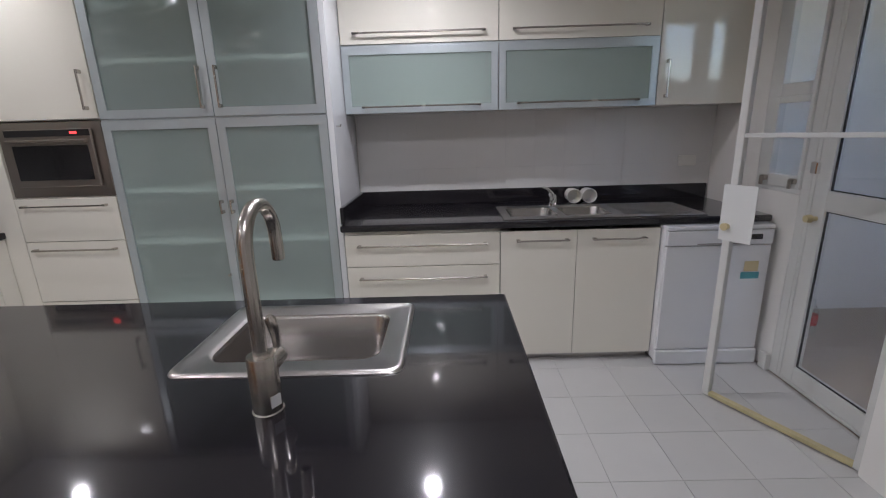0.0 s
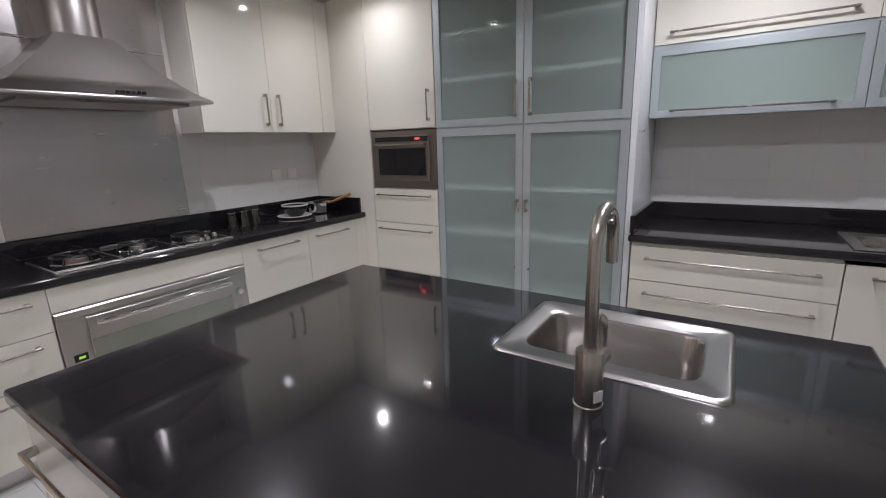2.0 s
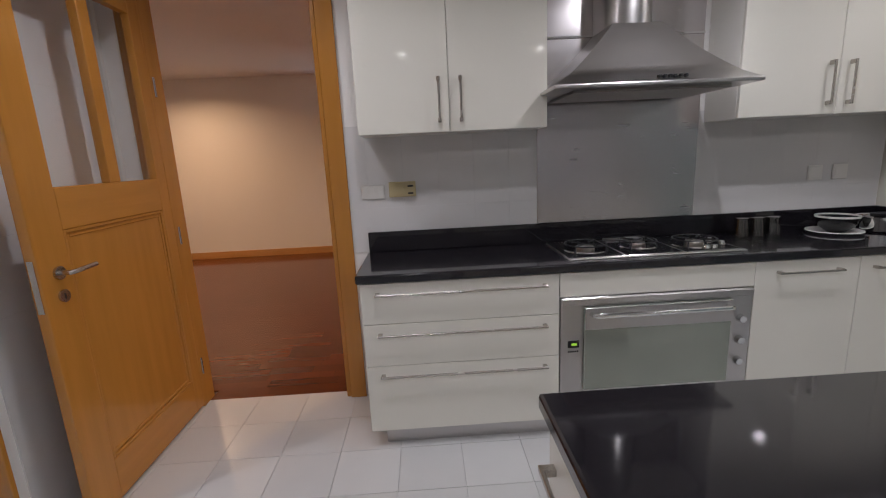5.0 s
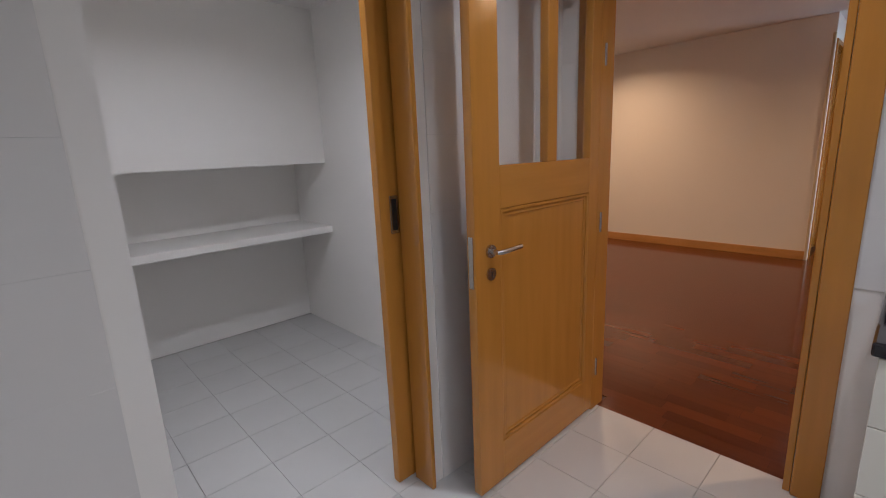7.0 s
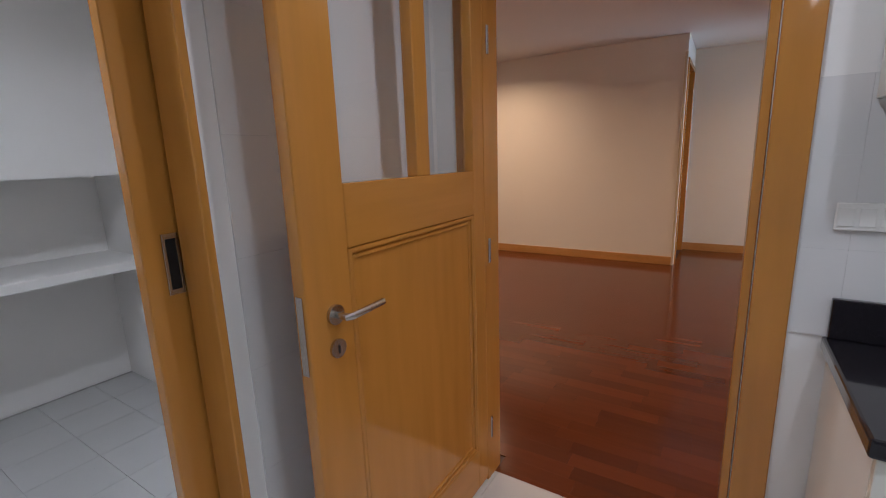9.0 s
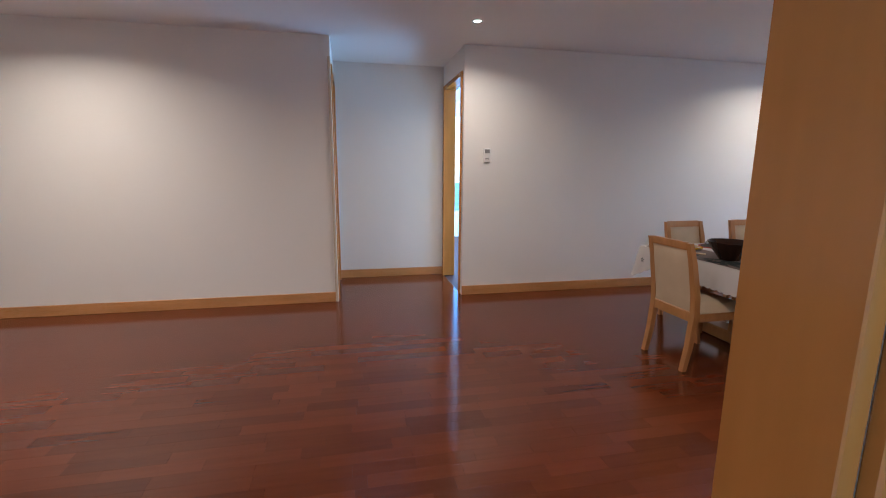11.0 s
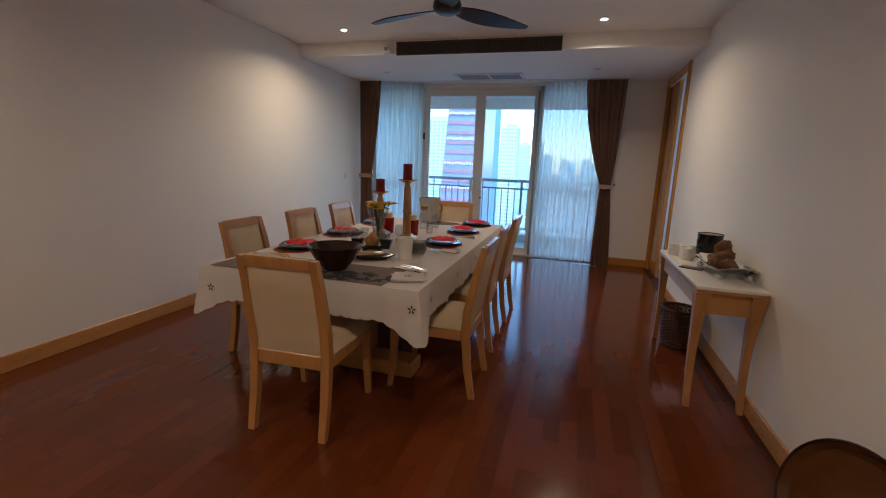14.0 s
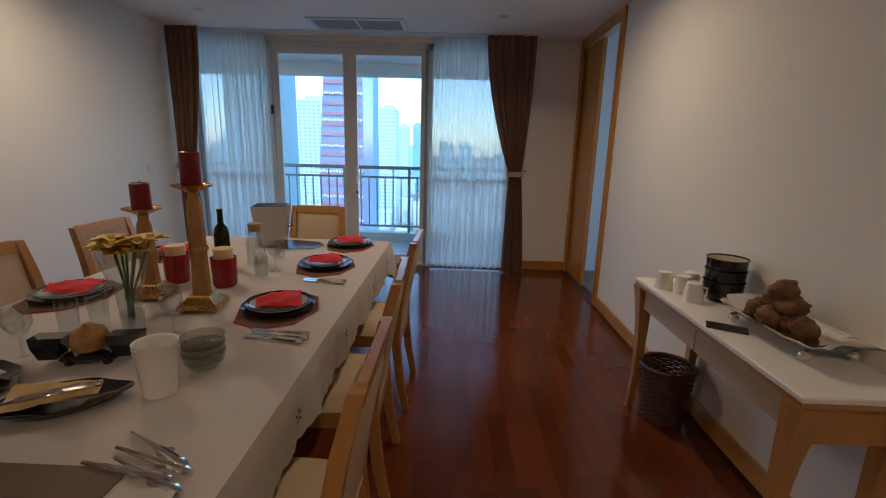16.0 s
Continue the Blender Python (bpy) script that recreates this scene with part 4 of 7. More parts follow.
for z0, z1 in ((1.06, 1.54), (1.54, 2.38)):
    sash = part("sash", bx(bx(bx(box(XF - 0.012, XF + 0.028, 2.707, 2.73, z0, z1, 0.003), XF - 0.012, XF + 0.028, 2.945, 2.998, z0, z1, 0.003),
                              XF - 0.012, XF + 0.028, 2.73, 2.945, z0, z0 + 0.065, 0.003), XF - 0.012, XF + 0.028, 2.73, 2.945, z1 - 0.035, z1, 0.003), M_PVC, w1, "white aluminium sash")
    p = part("pane", box(XF + 0.004, XF + 0.010, 2.727, 2.948, z0 + 0.062, z1 - 0.032), M_GLASS, sash, "clear glass pane")
    p.visible_shadow = False
for ly in (2.74, 2.96):
    part("latch", bx(box(XF - 0.035, XF - 0.013, ly - 0.02, ly + 0.02, 1.085, 1.115, 0.004), XF - 0.05, XF - 0.03, ly - 0.006, ly + 0.006, 1.06, 1.11, 0.003), M_STEEL_D, w1, "dark window latch")
wall("wall_under_window", XF, XF + 0.12, 2.705, 3.06, 0, 1.03, M_WALL)
wall("wall_beside_window", XF, XF + 0.12, 3.06, 3.56, 0, 2.9, M_WALL)
part("skirting_block", box(XF - 0.03, XF, 2.70, 2.76, 0, 0.10, 0.003), M_PVC, w1)
d1 = tagged(new("door_1"), "white aluminium glazed back door", "door", kind="structure")
fbox("door_frame", 2.62, 2.645, 0, KC, d1, 0.07)
fbox("door_frame", 1.88, 1.91, 0, KC, d1, 0.07)
fbox("door_frame", 1.91, 2.62, 2.40, KC, d1, 0.07)
fbox("threshold", 1.91, 2.62, 0.0, 0.02, d1, 0.07)
leaf = fbox("door_leaf", 2.535, 2.618, 0.022, 2.395, d1, 0.045)
for y0, y1, z0, z1 in ((1.912, 1.99, 0.022, 2.395), (1.99, 2.535, 0.022, 0.115), (1.99, 2.535, 0.975, 1.075), (1.99, 2.535, 2.31, 2.395)):
    fbox("rail", y0, y1, z0, z1, leaf, 0.045)
for z0, z1 in ((0.113, 0.977), (1.073, 2.312)):
    p = part("pane", box(XF + 0.02, XF + 0.026, 1.988, 2.537, z0, z1), M_GLASS, leaf, "clear glass pane")
    p.visible_shadow = False
    part("seal", bx(bx(box(XF + 0.012, XF + 0.019, 2.527, 2.535, z0 + 0.002, z1 - 0.002), XF + 0.012, XF + 0.019, 1.99, 2.527, z0 + 0.002, z0 + 0.008), XF + 0.012, XF + 0.019, 1.99, 2.527, z1 - 0.008, z1 - 0.002), M_BLACK, leaf, "dark rubber glazing seal")
part("knob", tube([(XF, 2.575, 0.93), (XF - 0.02, 2.575, 0.93), (XF - 0.03, 2.575, 0.93), (XF - 0.055, 2.575, 0.93)], [0.012, 0.012, 0.022, 0.018], 16), M_BEIGE, leaf, "cream door knob")
part("bolt", box(XF - 0.025, XF, 2.60, 2.64, 1.15, 1.21, 0.004), M_CHROME, d1)
# utility balcony
solo("utility_balcony_floor", box(2.14, 4.2, 0.0, 3.62, -0.1, -0.01), mat("beige_balcony_tile", (0.44, 0.37, 0.30), 0.5, var=0.06), "beige utility balcony floor", "floor", kind="structure")
wall("utility_balcony_wall", 4.2, 4.3, 0.0, 3.62, 0, 2.9, M_WALL, "white utility balcony wall")
wall("utility_balcony_north", 2.26, 4.2, 3.56, 3.68, 0, 2.9, M_WALL, "white utility balcony wall")
# Unseen south wall, its height chosen to limit the sky light coming in.
wall("utility_balcony_parapet", 2.14, 4.2, -0.1, 0.0, 0, 1.95, M_WALL, "unseen white wall added to dim the utility balcony")
solo("utility_balcony_skirting", box(4.185, 4.2, 0.0, 3.56, -0.01, 0.1), mat("beige_skirting_tile", (0.50, 0.42, 0.33), 0.45, var=0.05), "beige tiled skirting", "baseboard", kind="structure")
# Unseen roof, added to keep the balcony from getting too bright.
solo("utility_balcony_ceiling", box(2.2, 4.2, 0.0, 3.56, 2.6, 2.7), M_CEIL, "unseen white roof added to dim the utility balcony", "ceiling", kind="structure")
t = thing("plastic_bottle", pose(2.72, 3.16, -0.01), "clear plastic bottle with a red label", "bottle")
part("body", lathe([(0.036, 0), (0.04, 0.01), (0.04, 0.17), (0.016, 0.23), (0.014, 0.26), (0, 0.26)], 16), M_GLASSWARE, t)
part("label", lathe([(0.041, 0.08), (0.041, 0.15)], 16), M_RED, t, "red paper label")

# ---- kitchen door and pantry pocket door ----
d2 = tagged(new("door_2"), "honey-oak door frame of the kitchen doorway", "door frame", kind="structure")
for y0, y1, z0, z1 in ((-0.258, -0.165, 0, 2.40), (-1.26, -1.172, 0, 2.40)):
    part("casing", box(-2.919, -2.90, y0, y1, z0, z1, 0.003), M_OAK, d2)
    part("casing", box(-3.055, -3.036, y0, y1, z0, z1, 0.003), M_OAK, d2)
part("jamb", box(-3.04, -2.915, -0.285, -0.261, 0, 2.34, 0.002), M_OAK, d2)
part("jamb", box(-3.04, -2.915, -1.169, -1.145, 0, 2.34, 0.002), M_OAK, d2)
part("head", box(-3.04, -2.915, -1.145, -0.285, 2.315, 2.339, 0.002), M_OAK, d2)
part("head_casing", box(-2.919, -2.90, -1.172, -0.258, 2.335, 2.40, 0.003), M_OAKY, d2)
lf = thing("kitchen_door", pose(-2.945, -1.148, 0, 0, 0, 0), "open honey-oak kitchen door with glazed upper half", "door")
X0, X1 = 0.0, 0.935
Y0, Y1 = -0.042, 0.0
part("stile", box(X0, X0 + 0.11, Y0, Y1, 0.012, 2.30, 0.003), M_OAK, lf)
part("stile", box(X1 - 0.15, X1, Y0, Y1, 0.012, 2.30, 0.003), M_OAK, lf)
part("bottom_rail", box(X0 + 0.11, X1 - 0.15, Y0, Y1, 0.012, 0.20, 0.003), M_OAKH, lf)
part("lock_rail", box(X0 + 0.11, X1 - 0.15, Y0, Y1, 1.21, 1.375, 0.003), M_OAKH, lf)
part("top_rail", box(X0 + 0.11, X1 - 0.15, Y0, Y1, 2.18, 2.30, 0.003), M_OAKH, lf)
part("panel", box(X0 + 0.11, X1 - 0.15, Y0 + 0.012, Y1 - 0.012, 0.20, 1.21), M_OAK, lf)
bm = bmesh.new()
for k, o1 in enumerate((0.0, 0.018)):
    a0, a1, c0, c1, t = X0 + 0.112 + o1, X1 - 0.152 - o1, 0.202 + o1, 1.208 - o1, 0.014
    yy = Y1 - 0.005 * (k + 0.2)
    bx(bm, a0, a0 + t, Y0 + 0.008, yy, c0, c1, 0.003), bx(bm, a1 - t, a1, Y0 + 0.008, yy, c0, c1, 0.003)
    bx(bm, a0 + t, a1 - t, Y0 + 0.008, yy, c0, c0 + t, 0.003), bx(bm, a0 + t, a1 - t, Y0 + 0.008, yy, c1 - t, c1, 0.003)
part("moulding", bm, M_OAK, lf)
part("mullion", box(X0 + 0.395, X0 + 0.465, Y0, Y1, 1.375, 2.18, 0.003), M_OAK, lf)
for a, b in ((X0 + 0.108, X0 + 0.397), (X0 + 0.463, X1 - 0.148)):
    p = part("pane", box(a, b, -0.024, -0.018, 1.372, 2.182), M_GLASS, lf, "clear glass pane")
    p.visible_shadow = False
hx = X1 - 0.085
part("rose", tube([(hx, Y1, 1.055), (hx, Y1 + 0.01, 1.055)], 0.026, 20), M_NICKEL, lf)
part("lever", tube([(hx, Y1, 1.055), (hx, Y1 + 0.045, 1.055), (hx - 0.012, Y1 + 0.052, 1.055), (hx - 0.13, Y1 + 0.05, 1.058)], 0.0095, 12), M_NICKEL, lf, "satin steel lever handle")
part("rose", tube([(hx, Y0 - 0.01, 1.055), (hx, Y0, 1.055)], 0.026, 20), M_NICKEL, lf)
part("lever", tube([(hx, Y0, 1.055), (hx, Y0 - 0.045, 1.055), (hx - 0.012, Y0 - 0.052, 1.055), (hx - 0.13, Y0 - 0.05, 1.058)], 0.0095, 12), M_NICKEL, lf, "satin steel lever handle")
kk = part("key_rose", tube([(hx, Y1, 0.965), (hx, Y1 + 0.008, 0.965)], 0.025, 20), M_NICKEL, lf)
part("keyhole", box(hx - 0.003, hx + 0.003, Y1 + 0.008, Y1 + 0.009, 0.952, 0.975), M_BLACK, kk)
part("latch_plate", box(X1, X1 + 0.002, Y0 + 0.01, Y1 - 0.01, 0.92, 1.12), M_NICKEL, lf)
for hz in (0.25, 1.05, 1.85):
    part("hinge", tube([(X0 - 0.004, Y1 + 0.004, hz - 0.05), (X0 - 0.004, Y1 + 0.004, hz + 0.05)], 0.007, 10), M_NICKEL, lf)
d3 = tagged(new("door_3"), "honey-oak frame of the pantry with a pocket door edge", "door frame", kind="structure")
part("jamb", box(-1.925, -1.903, -1.452, -1.335, 0, 2.34, 0.003), M_OAK, d3)
part("rear_jamb", box(-1.925, -1.903, -1.56, -1.508, 0, 2.34, 0.003), M_OAK, d3)
pk = part("sliding_door", box(-1.924, -1.821, -1.504, -1.464, 0.01, 2.32, 0.003), M_OAK, d3, "edge of a honey-oak pocket door")
fp = part("flush_pull", slab(-1.904, -1.866, -1.275, -1.125, 1.457, 1.464, [(-1.897, -1.873, -1.262, -1.138)], 0.001), M_NICKEL, pk, "satin steel flush pull")
for v in fp.data.vertices:
    v.co.y, v.co.z = -v.co.z, -v.co.y
# A black plate fills the cut-out in place of the hollow's shade.
part("recess", box(-1.897, -1.873, -1.4645, -1.4605, 1.138, 1.262), M_BLACK, fp, "black plate for the shade inside the pull")

# ---- structure: dining hall ----
HC = HALL_CEILING
solo("floor_hall", box(-12.0, -2.98, -5.0, 6.80, -0.12, -0.008), M_SUBFLOOR, "polished red-brown hardwood floor", "floor", kind="structure")
wall("wall_hall_east", -3.0355, -3.035, -5.0, -4.1, 0, 2.9, M_HALLWALL)
def skin(name, y0, y1, z0, z1, label):
    """The hall's side of the wall towards the kitchen."""
    wall(name, -3.043, -3.0352, y0, y1, z0, z1, M_HALLWALL, label)
skin("wall_hall_east_1", -0.165, 4.0, 0, 2.9, "warm white wall behind the console table")
skin("wall_hall_east_2", -5.0, -1.26, 0, 2.9, "warm white wall beside the kitchen doorway")
skin("wall_hall_east_3", -1.26, -0.165, 2.40, 2.9, "warm white wall over the kitchen doorway")
wall("wall_hall_east_4", -3.043, -2.95, 4.0, 5.50, 0, 2.9, M_HALLWALL, "warm white wall beside the sliding door")
wall("wall_hall_east_5", -3.043, -2.95, 5.50, 6.62, 2.46, 2.9, M_HALLWALL, "warm white wall over the sliding door")
wall("wall_hall_east_6", -3.043, -2.95, 6.62, 6.80, 0, 2.9, M_HALLWALL)
wall("wall_hall_west_1", -7.55, -7.43, 0.525, 6.80, 0, 2.9, M_HALLWALL, "long warm white dining wall")
wall("wall_hall_west_2", -7.55, -7.43, -5.0, -0.845, 0, 2.9, M_HALLWALL, "warm white hall wall")
wall("wall_hall_south", -7.55, -3.035, -5.12, -5.0, 0, 2.9, M_HALLWALL, "plain hall end wall")
wall("wall_recess_back", -8.62, -8.5, -0.97, 0.65, 0, 2.9, M_HALLWALL, "white back wall of the door recess")
wall("wall_recess_north_1", -8.5, -8.44, 0.525, 0.65, 0, 2.9, M_HALLWALL)
wall("wall_recess_north_2", -8.44, -7.55, 0.525, 0.65, 2.45, 2.9, M_HALLWALL)
wall("wall_recess_south_1", -8.5, -8.44, -0.97, -0.845, 0, 2.9, M_HALLWALL)
wall("wall_recess_south_2", -8.44, -7.55, -0.97, -0.845, 2.45, 2.9, M_HALLWALL)
wall("wall_hall_north_1", -7.43, -7.36, 6.66, 6.80, 0, 2.9, M_HALLWALL)
wall("wall_hall_north_2", -3.75, -3.043, 6.66, 6.80, 0, 2.9, M_HALLWALL, "warm white wall beside the window")
wall("wall_hall_north_3", -7.36, -3.75, 6.66, 6.80, 2.5, 2.9, M_HALLWALL)
solo("ceiling_hall", box(-8.62, -3.035, -5.12, 4.80, HC, HC + 0.12), M_CEIL, "white hall ceiling", "ceiling", kind="structure")
solo("ceiling_soffit", box(-7.43, -3.043, 4.80, 6.66, SOFFIT, HC + 0.12), M_CEIL, "lowered white ceiling by the window", "ceiling", kind="structure")

# neighbouring rooms seen through the openings
def open_room(tag, boxes, label):
    for b in boxes:
        wall(f"wall_{tag}", *b, M_WALL, label)


# The north window gap is unseen, set near so sky light reaches the recess.
open_room("bedroom", [(-12, -11.88, 0.65, 3.52, 0, 0.55), (-12, -11.88, 0.65, 3.52, 2.5, 2.8), (-12, -11.88, 0.65, 1.0, 0.55, 2.5), (-12, -11.88, 3.2, 3.52, 0.55, 2.5),
                      (-11.88, -11.7, 3.4, 3.52, 0, 2.8), (-7.61, -7.55, 3.4, 3.52, 0, 2.8), (-11.7, -7.61, 3.4, 3.52, 0, 0.1), (-11.7, -7.61, 3.4, 3.52, 2.7, 2.8),
                      (-11.88, -8.62, 0.53, 0.65, 0, 2.8), (-12, -7.55, 0.65, 3.52, 2.8, 2.9)], "white wall of the next room")
open_room("study", [(-11, -10.88, -5.0, -0.97, 0, 2.8), (-11, -8.62, -0.97, -0.85, 0, 2.8), (-11, -7.55, -5.12, -5.0, 0, 2.8), (-11, -7.55, -5.0, -0.97, 2.8, 2.9)], "white wall of the side room")
# The east window gap is unseen, added to light the room's north wall.
open_room("side_room", [(-1.2, -1.08, 3.68, 4.2, 0, 2.8), (-1.2, -1.08, 6.5, 6.8, 0, 2.8), (-1.2, -1.08, 4.2, 6.5, 0, 0.3), (-1.2, -1.08, 4.2, 6.5, 2.6, 2.8), (-2.95, -1.08, 6.68, 6.8, 0, 2.8),
                        (-2.95, -1.08, 3.68, 6.8, 2.8, 2.9)], "white wall of the side room")
solo("floor_side_room", box(-2.98, -1.08, 3.68, 6.8, -0.12, -0.001), M_PLANKJ, "red-brown side room floor", "floor", kind="structure")

# skirting and door frames
def skirting(x0, x1, y0, y1, h=0.105):
    return solo("baseboard", box(x0, x1, y0, y1, 0, h, 0.003), M_OAKY if abs(y1 - y0) > abs(x1 - x0) else M_OAKH, "honey-oak baseboard", "baseboard", kind="structure")


skirting(-7.429, -7.412, 0.527, 6.64), skirting(-7.429, -7.412, -4.98, -0.847)
skirting(-3.061, -3.044, -0.163, 5.41), skirting(-3.061, -3.044, -4.98, -1.265)
skirting(-8.499, -8.482, -0.84, 0.52), skirting(-3.74, -3.065, 6.642, 6.659), skirting(-7.48, -3.1, -4.998, -4.98)
solo("trim_corner", box(-7.435, -7.405, -0.872, -0.842, 0, 2.5, 0.003), mat("cream_trim", (0.62, 0.52, 0.36), 0.5, var=0.04), "cream corner trim of the door recess", "trim", kind="structure")


def door_case_x(tag, x0, x1, y, label, h=2.45, d=0.125):
    """A wooden frame round an opening in a wall that runs along x."""
    f = tagged(new(tag), label, "door frame", kind="structure")
    for a, b in ((x0, x0 + 0.05), (x1 - 0.05, x1)):
        part("jamb", box(a, b, y - 0.015, y + d + 0.015, 0, h, 0.003), M_OAK, f)
    part("head", box(x0 + 0.05, x1 - 0.05, y - 0.015, y + d + 0.015, h - 0.05, h, 0.003), M_OAKH, f)
    return f


f = door_case_x("door_4", -8.44, -7.49, 0.525, "honey-oak frame of the open bedroom door")
f = door_case_x("door_5", -8.44, -7.49, -0.97, "honey-oak frame of the study door")
dl = part("door_leaf", box(-8.39, -7.61, -0.93, -0.89, 0.01, 2.40, 0.003), M_OAK, f, "closed honey-oak door leaf")
part("lever", tube([(-7.61, -0.89, 1.05), (-7.61, -0.845, 1.05), (-7.72, -0.845, 1.05)], 0.009), M_NICKEL, dl)
bd = thing("bedroom_door", pose(-7.555, 0.67, 0, 0, 0, 88), "open honey-oak bedroom door", "door")
part("leaf", box(0, 0.78, 0.0, 0.04, 0.01, 2.38, 0.003), M_OAK, bd)
part("lever", tube([(0.71, 0, 1.05), (0.71, -0.05, 1.05), (0.60, -0.05, 1.05)], 0.009), M_NICKEL, bd)
f = tagged(new("door_6"), "honey-oak frame with a half-open sliding door", "door frame", kind="structure")
for y0, y1 in ((5.41, 5.50), (6.585, 6.655)):
    part("casing", box(-3.065, -3.0435, y0, y1, 0, 2.55, 0.003), M_OAK, f)
    part("jamb", box(-3.0435, -2.94, min(y0 + 0.065, 6.60), min(y0 + 0.093, 6.628), 0, 2.46, 0.003), M_OAK, f)
part("head_casing", box(-3.065, -3.0435, 5.50, 6.585, 2.46, 2.55, 0.003), M_OAKY, f)
sl = part("sliding_door", box(-3.03, -2.99, 6.03, 6.60, 0.01, 2.45, 0.003), M_OAK, f, "honey-oak sliding door panel")
part("flush_pull", box(-3.034, -3.03, 6.10, 6.14, 0.98, 1.14, 0.002), M_NICKEL, sl, "satin steel flush pull")

# window wall
w2 = tagged(new("window_2"), "white-framed sliding balcony doors with side lights", "window", kind="structure")
YW0, YW1 = 6.70, 6.76
for x0, x1 in ((-7.36, -7.30), (-6.53, -6.47), (-4.72, -4.66), (-3.81, -3.75)):
    part("window_frame", box(x0, x1, YW0, YW1, 0, 2.5, 0.003), M_PVC, w2)
part("head_frame", box(-7.36, -3.75, YW0, YW1, 2.44, 2.5, 0.003), M_PVC, w2)
part("sill", box(-7.36, -3.75, 6.66, 6.80, 0, 0.03, 0.003), M_PVC, w2, "white threshold")
for x0, x1 in ((-6.47, -5.595), (-5.595, -4.72)):
    s = part("sash", bx(bx(bx(bx(bmesh.new(), x0, x0 + 0.075, 6.71, 6.75, 0.03, 2.44, 0.003), x1 - 0.075, x1, 6.71, 6.75, 0.03, 2.44, 0.003), x0 + 0.075, x1 - 0.075, 6.71, 6.75, 0.03, 0.12, 0.003),
                        x0 + 0.075, x1 - 0.075, 6.71, 6.75, 2.37, 2.44, 0.003), M_PVC, w2, "white sliding sash")
    p = part("pane", box(x0 + 0.072, x1 - 0.072, 6.727, 6.733, 0.118, 2.372), M_GLASS, s, "clear glass pane")
    p.visible_shadow = False
for x0, x1 in ((-7.30, -6.53), (-4.66, -3.81)):
    part("transom", box(x0, x1, 6.71, 6.75, 1.0, 1.05, 0.003), M_PVC, w2)
    p = part("pane", box(x0, x1, 6.727, 6.733, 0.03, 2.44), M_GLASS, w2, "clear glass pane")
    p.visible_shadow = False
for hx0 in (-5.66, -5.53):
    part("handle", tube([(hx0, 6.71, 0.97), (hx0, 6.66, 0.97), (hx0, 6.655, 0.985), (hx0, 6.655, 1.135), (hx0, 6.66, 1.15), (hx0, 6.71, 1.15)], 0.013), M_PVC, w2, "white pull handle")
part("lock", tube([(-5.53, 6.71, 0.86), (-5.53, 6.69, 0.86)], 0.014), M_BLACK, w2)
part("screen_edge", box(-4.745, -4.715, 6.665, 6.70, 0.03, 2.44), M_RAIL, w2, "dark edge of the insect screen")
part("roller", box(-6.49, -6.465, 6.68, 6.70, 1.72, 1.82), M_BLACK, w2)


def curtain(name, left, right, z0, z1, y, folds, depth, material, label, bunch=1.0, rows=26, cols=150):
    """A pleated cloth: left(s) and right(s) give its edges, s from 0 at the top to 1 at the floor."""
    bm = bmesh.new()
    grid = []
    for i in range(rows + 1):
        s = i / rows
        row = []
        for j in range(cols + 1):
            u = j / cols
            a = 2 * math.pi * folds * u
            w = depth * (0.75 + 0.25 * s) * (math.sin(a + 0.5 * math.sin(3.1 * u * folds + 1.0)) + 0.3 * math.sin(2.3 * a + 2 * s))
            xx = left(s) + (right(s) - left(s)) * (u ** bunch + 0.12 / folds * math.sin(a * 0.5 + 1.7))
            row.append(bm.verts.new((xx, y + w + 0.006 * math.sin(5 * s + 9 * u), z1 + (z0 - z1) * s + 0.006 * math.sin(a) * s)))
        grid.append(row)
    for r0, r1 in zip(grid, grid[1:]):
        for j in range(cols):
            bm.faces.new((r0[j], r0[j + 1], r1[j + 1], r1[j]))
    return solo(name, bm, material, label, "curtain", m=pose(0, 0, 0), sharp=180)


def tied(a_top, a_tie, a_bot, s_tie=0.56):
    def edge(s):
        if s < s_tie:
            k = s / s_tie
            return a_top + (a_tie - a_top) * (k ** 1.7)
        k = (s - s_tie) / (1 - s_tie)
        return a_tie + (a_bot - a_tie) * (k ** 0.8)
    return edge


cl = curtain("drape", tied(-7.42, -7.41, -7.41), tied(-7.05, -7.20, -7.15), 0.015, SOFFIT - 0.005, 6.33, 5, 0.022, M_DRAPE, "brown floor-length drape tied back at the window", cols=90)
cr = curtain("drape", tied(-4.10, -3.80, -3.83), tied(-3.57, -3.66, -3.57), 0.015, SOFFIT - 0.005, 6.45, 7, 0.024, M_DRAPE, "brown floor-length drape tied back at the window", cols=120)
for x0, x1 in ((-7.42, -7.19), (-3.82, -3.645)):
    solo("tieback", lathe([(1.0, 0), (1.02, 0.03), (1.0, 0.06)], 28), mat("tan_tieback", (0.36, 0.25, 0.16), 0.7, var=0.1), "tan fabric curtain tieback", "tieback", "tiebacks",
         m=Matrix.Translation(((x0 + x1) / 2, 6.45 if x0 > -5 else 6.33, 1.10)) @ Matrix.Diagonal(((x1 - x0) / 2, 0.05, 1, 1)))
solo("tieback_hook", tube([(-3.6, 6.655, 1.165), (-3.6, 6.50, 1.165), (-3.62, 6.49, 1.15)], 0.008), M_NICKEL, "small metal tieback hook on the wall", "hook")
curtain("sheer_curtain", lambda s: -7.25, lambda s: -6.46 + 0.02 * s, 0.02, SOFFIT - 0.005, 6.575, 15, 0.034, M_SHEER, "white translucent sheer curtain", 0.7, cols=260)
